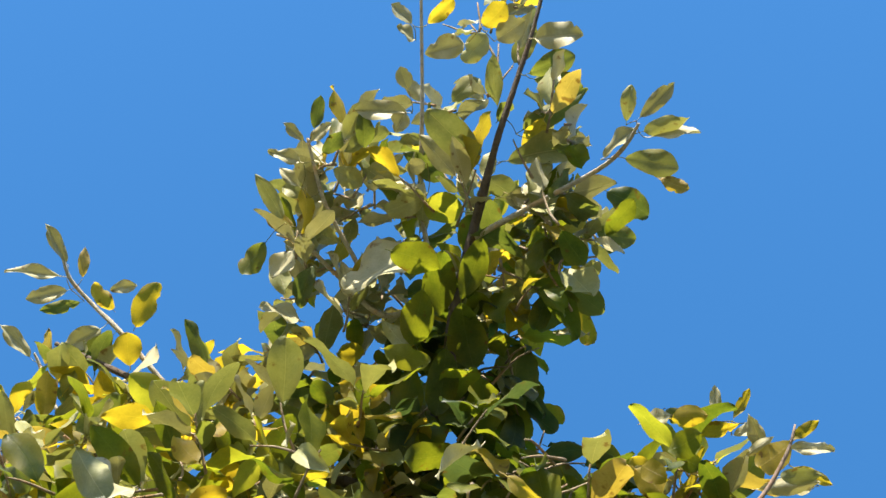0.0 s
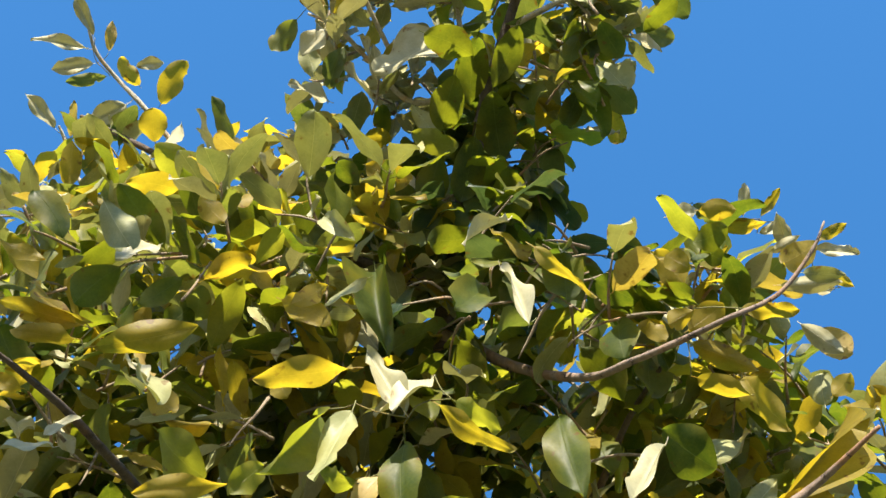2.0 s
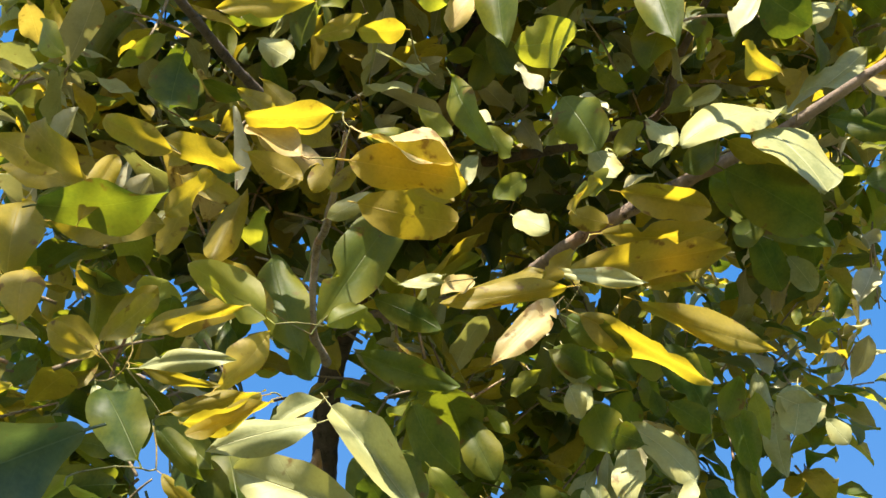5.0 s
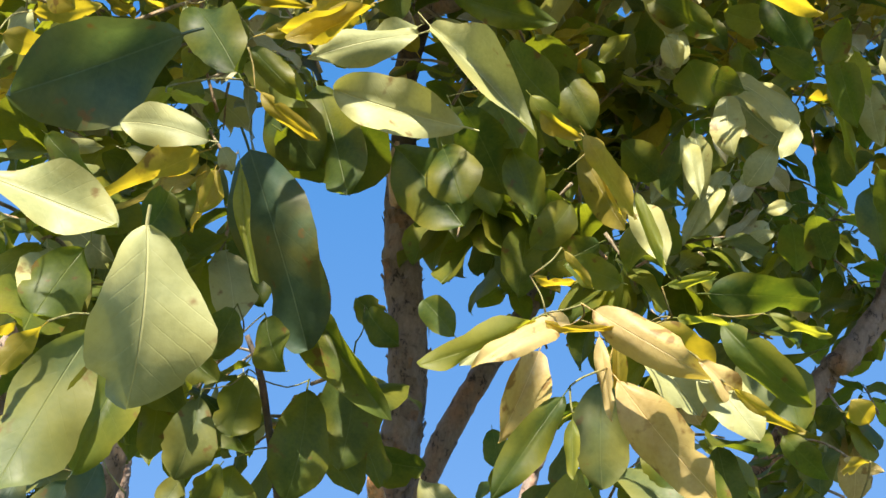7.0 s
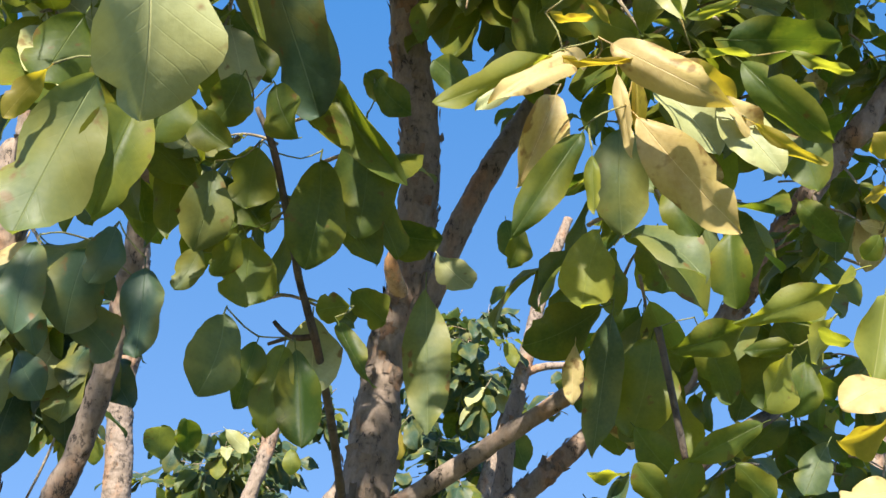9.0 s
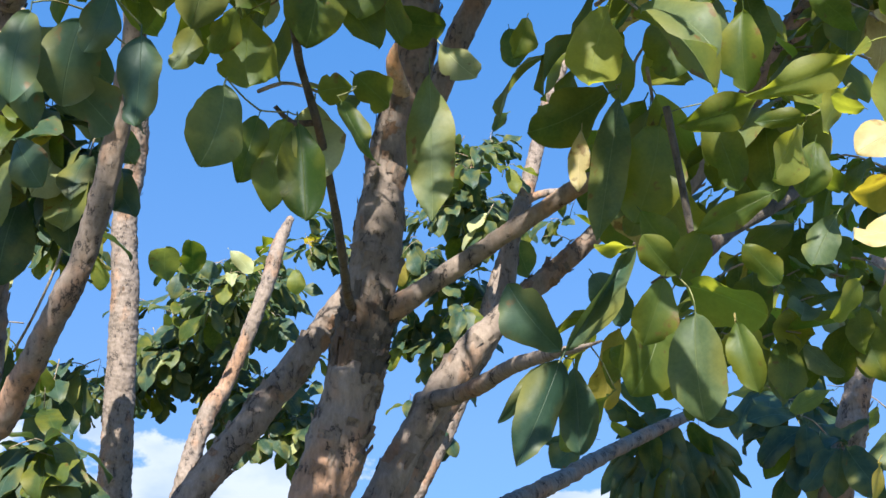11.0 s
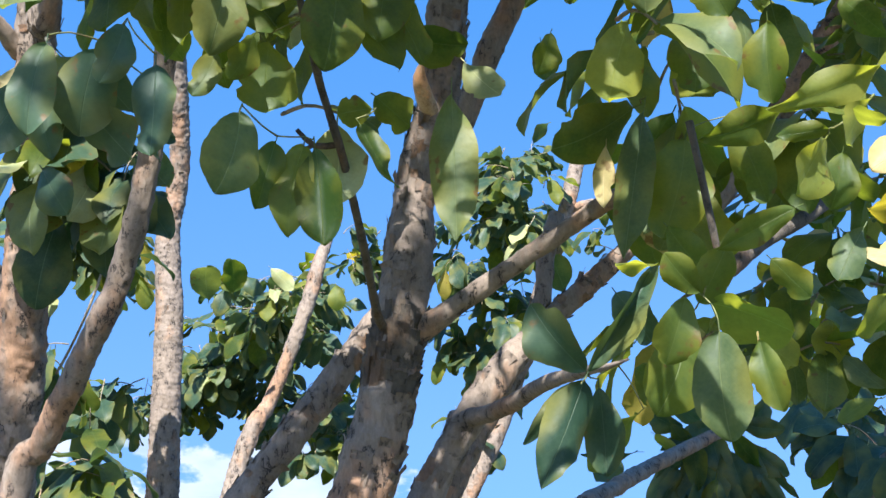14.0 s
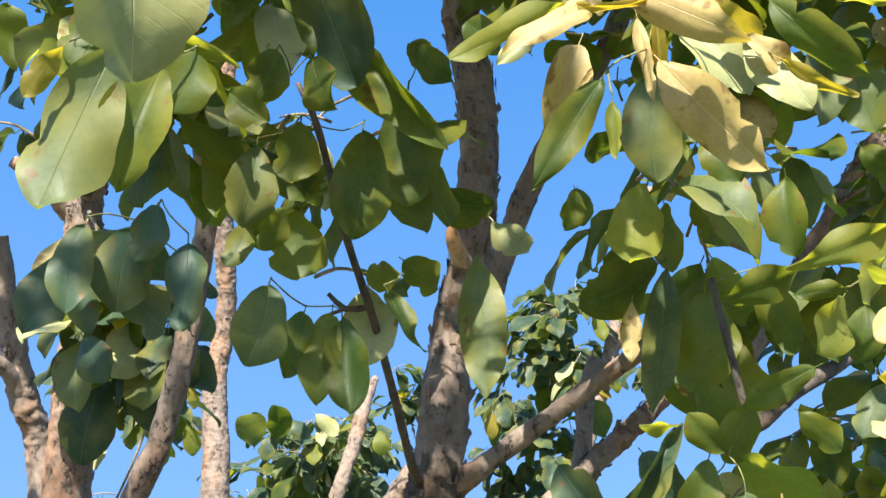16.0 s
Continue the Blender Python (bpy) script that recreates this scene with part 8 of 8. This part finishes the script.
leafage.lay("pale", [
    (-0.427, 1.017, 2.417, -0.371, 1.021, 2.421, 173, -31, 0.326),
    (-0.357, 1.050, 2.438, -0.269, 1.069, 2.427, 167, 8, 0.320),
    (-0.462, 1.160, 2.428, -0.368, 1.136, 2.339, -165, 0, 0.467),
    (-0.249, 1.056, 2.450, -0.231, 1.058, 2.422, -175, -8, 0.700),
])
leafage.lay("yellow", [
    (-0.263, 1.012, 2.381, -0.371, 1.031, 2.336, -164, 13, 0.320),
    (-0.266, 1.065, 2.433, -0.272, 1.079, 2.350, -144, -5, 0.320),
    (-0.207, 1.066, 2.523, -0.139, 1.051, 2.439, -161, -5, 0.352),
    (-0.170, 0.851, 2.641, -0.142, 0.830, 2.741, -17, 16, 0.349),
    (-0.245, 0.819, 2.587, -0.188, 0.816, 2.659, -30, 23, 0.338),
    (-0.350, 0.820, 2.747, -0.452, 0.825, 2.792, 21, 36, 0.404),
    (-0.233, 0.810, 2.748, -0.198, 0.798, 2.787, -25, 34, 0.512),
    (-0.226, 0.846, 2.770, -0.143, 0.855, 2.739, 4, 25, 0.320),
    (-0.138, 0.762, 2.733, -0.073, 0.772, 2.704, 14, 40, 0.537),
    (-0.009, 0.791, 2.694, 0.104, 0.786, 2.672, 13, 44, 0.493),
])
leafage.lay("yellow", [
    (-0.000, 0.826, 2.790, 0.102, 0.837, 2.752, 14, 43, 0.371),
])
leafage.lay("green", [
    (-0.185, 0.545, 3.206, -0.260, 0.548, 3.220, 17, 55, 0.452),
    (-0.105, 0.620, 3.207, -0.040, 0.626, 3.188, 16, 50, 0.472),
    (-0.267, 0.577, 3.173, -0.319, 0.605, 3.121, -28, 43, 0.700),
    (-0.185, 0.589, 3.172, -0.235, 0.601, 3.119, -34, 35, 0.438),
    (-0.158, 0.580, 3.150, -0.136, 0.615, 3.109, -2, 40, 0.531),
    (-0.274, 0.711, 3.078, -0.223, 0.755, 3.023, -7, 34, 0.320),
    (-0.268, 0.775, 2.942, -0.321, 0.795, 2.897, -21, 40, 0.351),
])
leafage.lay("lime", [
    (-0.039, 0.880, 2.992, 0.008, 0.868, 2.952, 34, 22, 0.372),
    (0.054, 0.853, 2.928, 0.096, 0.848, 2.876, 28, 16, 0.388),
    (-0.015, 0.890, 2.912, 0.044, 0.880, 2.894, 23, 37, 0.515),
])
leafage.lay("pale", [
    (-0.475, 0.543, 3.184, -0.418, 0.525, 3.187, 12, 64, 0.445),
    (-0.299, 0.514, 3.236, -0.245, 0.527, 3.147, 17, 18, 0.466),
    (-0.220, 0.556, 3.206, -0.268, 0.554, 3.146, -45, 28, 0.321),
    (-0.315, 0.564, 3.173, -0.349, 0.570, 3.152, -30, 49, 0.333),
    (-0.001, 0.535, 3.270, 0.044, 0.537, 3.212, -145, -26, 0.420),
    (0.066, 0.568, 3.168, 0.008, 0.596, 3.136, 18, 15, 0.320),
    (0.015, 0.624, 3.156, 0.053, 0.618, 3.153, 15, 54, 0.560),
    (-0.107, 0.621, 3.106, -0.131, 0.624, 3.067, -33, 22, 0.395),
    (-0.226, 0.730, 3.042, -0.157, 0.720, 3.059, -1, 35, 0.320),
    (-0.159, 0.811, 2.989, -0.114, 0.803, 2.947, 31, 20, 0.641),
])
leafage.lay("pale", [
    (0.014, 0.914, 2.943, 0.042, 0.915, 2.899, 21, 13, 0.397),
])
leafage.lay("yellow", [
    (-0.416, 0.638, 3.129, -0.479, 0.633, 3.203, 19, 18, 0.409),
    (-0.438, 0.563, 3.204, -0.369, 0.575, 3.178, -5, 12, 0.320),
    (-0.139, 0.544, 3.250, -0.177, 0.532, 3.293, 23, 30, 0.584),
    (-0.099, 0.526, 3.150, -0.153, 0.536, 3.165, 32, 53, 0.427),
    (-0.040, 0.554, 3.205, -0.127, 0.561, 3.237, 10, 15, 0.320),
    (0.094, 0.475, 3.196, 0.061, 0.482, 3.143, -29, 23, 0.408),
    (0.014, 0.565, 3.141, -0.028, 0.563, 3.092, -38, 27, 0.459),
    (-0.050, 0.607, 3.161, 0.024, 0.593, 3.092, 42, 29, 0.371),
    (-0.049, 0.653, 3.055, -0.026, 0.656, 3.015, 21, 16, 0.700),
    (-0.213, 0.675, 3.062, -0.171, 0.679, 3.000, 19, 16, 0.536),
])
leafage.lay("yellow", [
    (-0.128, 0.730, 3.040, -0.191, 0.738, 3.047, 10, 24, 0.320),
    (-0.134, 0.767, 3.077, -0.064, 0.768, 3.061, -180, -7, 0.320),
    (-0.419, 0.740, 3.045, -0.456, 0.752, 2.995, -33, 31, 0.545),
    (-0.366, 0.674, 3.024, -0.410, 0.670, 3.038, 11, 43, 0.499),
    (-0.376, 0.698, 3.111, -0.414, 0.701, 3.093, -26, 47, 0.452),
])
leafage.lay("bronze", [
    (0.712, 0.662, 3.233, 0.757, 0.648, 3.175, 55, 26, 0.588),
])
leafage.lay("green", [
    (0.675, 0.950, 2.950, 0.787, 0.906, 2.962, 17, 38, 0.454),
    (0.473, 0.928, 2.988, 0.424, 0.949, 2.946, -2, 29, 0.629),
    (0.541, 0.971, 2.892, 0.488, 0.979, 2.847, -9, 19, 0.524),
])
leafage.lay("lime", [
    (0.401, 0.979, 2.982, 0.355, 0.993, 2.965, 1, 37, 0.432),
])
leafage.lay("pale", [
    (0.191, 0.668, 3.232, 0.146, 0.674, 3.169, -25, 22, 0.403),
    (0.675, 0.552, 3.225, 0.743, 0.559, 3.239, -23, 55, 0.363),
    (0.725, 0.718, 3.140, 0.732, 0.704, 3.196, -158, -10, 0.700),
    (0.472, 0.888, 3.054, 0.419, 0.906, 3.032, -179, -39, 0.388),
])
leafage.lay("yellow", [
    (0.537, 0.516, 3.319, 0.592, 0.514, 3.326, -10, 58, 0.606),
    (0.519, 0.560, 3.230, 0.489, 0.565, 3.271, 51, 27, 0.700),
    (0.597, 0.541, 3.274, 0.621, 0.543, 3.227, 47, 22, 0.700),
    (0.724, 0.558, 3.323, 0.657, 0.562, 3.263, -24, 27, 0.476),
    (0.459, 0.664, 3.233, 0.500, 0.666, 3.223, 18, 54, 0.681),
    (0.543, 0.688, 3.227, 0.638, 0.703, 3.192, 20, 53, 0.362),
    (0.714, 0.671, 3.103, 0.740, 0.649, 3.128, 11, 35, 0.700),
    (0.572, 0.843, 3.047, 0.539, 0.850, 3.038, -2, 40, 0.700),
])
leafage.lay("bronze", [
    (-0.138, 0.796, 2.800, -0.056, 0.771, 2.732, 32, 19, 0.326),
])
leafage.lay("pale", [
    (-0.044, 0.813, 2.688, 0.005, 0.810, 2.730, 159, -25, 0.386),
])
leafage.lay("yellow", [
    (-0.135, 0.754, 2.847, -0.096, 0.751, 2.799, 22, 14, 0.519),
    (-0.047, 0.851, 2.825, -0.070, 0.866, 2.779, -13, 24, 0.544),
    (-0.042, 0.804, 2.722, -0.009, 0.793, 2.767, -16, 24, 0.375),
])
leafage.lay("green", [
    (0.250, 1.419, 3.189, 0.254, 1.414, 3.232, -178, -7, 0.700),
])
leafage.lay("lime", [
    (0.134, 1.337, 3.461, 0.184, 1.321, 3.418, 39, 24, 0.392),
    (0.151, 1.374, 3.385, 0.198, 1.380, 3.337, 22, 25, 0.681),
])
leafage.lay("pale", [
    (0.323, 1.249, 3.390, 0.389, 1.242, 3.340, -148, -30, 0.346),
    (0.404, 1.199, 3.494, 0.431, 1.207, 3.457, 27, 27, 0.700),
])
leafage.lay("yellow", [
    (0.325, 1.248, 3.472, 0.347, 1.255, 3.412, 22, 13, 0.700),
])
leafage.lay("green", [
    (-0.921, 4.323, 2.566, -0.909, 4.219, 2.664, -16, 46, 0.697),
])
leafage.lay("lime", [
    (-0.551, 4.360, 2.591, -0.545, 4.348, 2.494, 174, 7, 0.700),
])
leafage.lay("pale", [
    (-0.782, 4.304, 2.649, -0.698, 4.321, 2.571, 176, -8, 0.530),
])
leafage.lay("sage", [
    (-1.016, 4.347, 2.544, -0.995, 4.210, 2.637, -19, 55, 0.700),
])
leafage.lay("sage", [
    (0.151, 2.505, 2.219, 0.179, 2.576, 2.153, -10, 45, 0.658),
])
leafage.lay("green", [
    (0.225, 0.472, 3.804, 0.220, 0.596, 3.781, 18, 79, 0.498),
    (0.256, 0.549, 3.746, 0.282, 0.672, 3.723, 2, 79, 0.575),
    (0.228, 0.612, 3.694, 0.211, 0.710, 3.629, 4, 56, 0.493),
    (0.288, 0.644, 3.646, 0.302, 0.739, 3.611, 9, 70, 0.683),
    (0.188, 0.525, 3.750, 0.172, 0.628, 3.732, 23, 79, 0.588),
    (0.173, 0.662, 3.710, 0.155, 0.739, 3.659, 1, 57, 0.637),
    (0.324, 0.569, 3.672, 0.323, 0.690, 3.629, 16, 69, 0.692),
    (0.363, 0.495, 3.710, 0.380, 0.605, 3.690, 25, 80, 0.700),
    (0.385, 0.575, 3.667, 0.394, 0.634, 3.657, 27, 79, 0.700),
    (0.307, 0.503, 3.734, 0.416, 0.529, 3.673, 33, 53, 0.628),
])
leafage.lay("green", [
    (0.307, 0.650, 3.657, 0.355, 0.680, 3.560, 27, 26, 0.577),
    (0.034, 0.709, 3.665, -0.006, 0.672, 3.678, -15, 63, 0.700),
    (0.074, 0.748, 3.655, 0.133, 0.702, 3.639, 60, 60, 0.700),
    (0.130, 0.467, 3.784, 0.218, 0.505, 3.792, -34, 67, 0.640),
    (0.292, 0.444, 3.795, 0.257, 0.549, 3.759, 15, 69, 0.427),
    (0.343, 0.400, 3.721, 0.403, 0.431, 3.725, -37, 71, 0.700),
    (0.422, 0.404, 3.737, 0.465, 0.459, 3.717, 13, 73, 0.614),
])
leafage.lay("lime", [
    (0.120, 0.612, 3.689, 0.198, 0.618, 3.654, 30, 52, 0.537),
])
leafage.lay("pale", [
    (0.118, 0.607, 3.786, 0.160, 0.628, 3.721, 27, 30, 0.390),
])
leafage.lay("yellow", [
    (0.044, 0.680, 3.684, 0.122, 0.678, 3.636, 38, 44, 0.610),
])
leafage.lay("cream", [
    (0.685, 0.627, 3.207, 0.736, 0.637, 3.158, 38, 38, 0.424),
    (0.661, 0.598, 3.260, 0.746, 0.580, 3.253, 18, 53, 0.326),
    (0.631, 0.557, 3.299, 0.683, 0.545, 3.284, 34, 52, 0.371),
    (0.680, 0.533, 3.265, 0.652, 0.501, 3.319, 10, 33, 0.280),
    (0.649, 0.565, 3.297, 0.693, 0.548, 3.319, -6, 44, 0.343),
])
leafage.lay("green", [
    (0.579, 0.532, 3.304, 0.537, 0.571, 3.316, 59, 52, 0.700),
    (0.548, 0.573, 3.306, 0.587, 0.589, 3.301, -10, 64, 0.700),
])
leafage.lay("yellow", [
    (0.385, 0.562, 3.297, 0.412, 0.598, 3.197, 21, 24, 0.505),
    (0.488, 0.594, 3.305, 0.521, 0.604, 3.250, 36, 27, 0.700),
    (0.569, 0.641, 3.221, 0.649, 0.625, 3.196, 32, 49, 0.545),
    (0.516, 0.624, 3.171, 0.567, 0.598, 3.203, -2, 41, 0.640),
    (0.489, 0.649, 3.177, 0.470, 0.642, 3.212, 32, 24, 0.700),
    (0.595, 0.537, 3.225, 0.598, 0.547, 3.199, 24, 21, 0.700),
])
leafage.lay("green", [
    (-0.260, 0.846, 2.469, -0.202, 0.866, 2.417, 167, -7, 0.320),
])
leafage.lay("bronze", [
    (0.608, 1.597, 2.318, 0.667, 1.598, 2.301, 7, 25, 0.386),
])
leafage.lay("green", [
    (0.305, 1.381, 2.686, 0.344, 1.405, 2.627, 14, 29, 0.444),
    (0.438, 1.289, 2.819, 0.453, 1.305, 2.782, 20, 28, 0.585),
    (0.518, 1.581, 2.343, 0.567, 1.545, 2.265, -145, 1, 0.436),
])
leafage.lay("lime", [
    (0.594, 1.286, 2.825, 0.601, 1.277, 2.737, -152, 3, 0.357),
])
leafage.lay("pale", [
    (0.426, 1.362, 2.799, 0.499, 1.353, 2.701, 32, 18, 0.366),
    (0.424, 1.405, 2.553, 0.481, 1.397, 2.581, 176, -22, 0.390),
])
leafage.lay("green", [
    (0.013, 0.983, 2.712, 0.099, 0.979, 2.667, 22, 33, 0.422),
])
leafage.lay("lime", [
    (0.280, 0.912, 2.790, 0.310, 0.903, 2.820, -12, 26, 0.506),
])
leafage.lay("pale", [
    (-0.446, 0.954, 2.888, -0.378, 0.961, 2.841, -177, -12, 0.320),
    (0.098, 0.950, 2.731, 0.046, 0.948, 2.709, -8, 12, 0.320),
])
leafage.lay("yellow", [
    (-0.399, 0.948, 2.772, -0.246, 0.908, 2.745, 24, 44, 0.423),
    (-0.495, 0.944, 2.854, -0.371, 0.944, 2.826, 179, 5, 0.320),
    (-0.259, 0.975, 2.752, -0.236, 0.952, 2.814, -19, 25, 0.495),
    (0.313, 0.953, 2.842, 0.263, 0.958, 2.863, 27, 41, 0.632),
    (0.230, 0.989, 2.779, 0.105, 0.971, 2.702, -178, 16, 0.320),
])
leafage.lay("green", [
    (0.115, 1.174, 2.717, 0.112, 1.219, 2.669, 5, 43, 0.700),
    (0.544, 1.046, 2.931, 0.575, 1.061, 2.840, 31, 17, 0.537),
])
leafage.lay("pale", [
    (0.273, 1.113, 2.758, 0.306, 1.117, 2.700, 25, 17, 0.691),
    (0.311, 1.175, 2.743, 0.299, 1.176, 2.690, -178, 0, 0.700),
    (0.590, 1.107, 2.716, 0.572, 1.107, 2.633, -165, 3, 0.700),
    (0.588, 1.051, 2.896, 0.624, 1.065, 2.848, -149, -32, 0.640),
])
leafage.finish(near_tree)
stalks(near_tree, [main_stem_line, stub_line, stub_low_line, back_limb_line, leader_line, fork_limb_line, right_limb_line, second_limb_line, side_branch_line, low_branch_line, left_limb_line, dark_twig_line, dark_spur_line, dark_spur_b_line, right_dark_line, right_twig_line, near_branch_line, yellow_twig_line, left_bough_line, upper_bough_line, left_shoot_line, left_shoot_b_line, tip_shoot_line, tip_shoot_b_line, tip_shoot_c_line, right_shoot_line, right_bough_line, right_bough_b_line, thread_line])
settle(near_tree)
stalks(side_tree, [vertical_stem_line, diag_stem_line, left_stem_line, left_fork_line, edge_stem_line, edge_fork_line])
settle(side_tree)
stalks(back_tree, [far_stem_line, light_branch_line, far_fork_line])
settle(back_tree)
stalks(edge_tree, [right_stem_line])
settle(edge_tree)
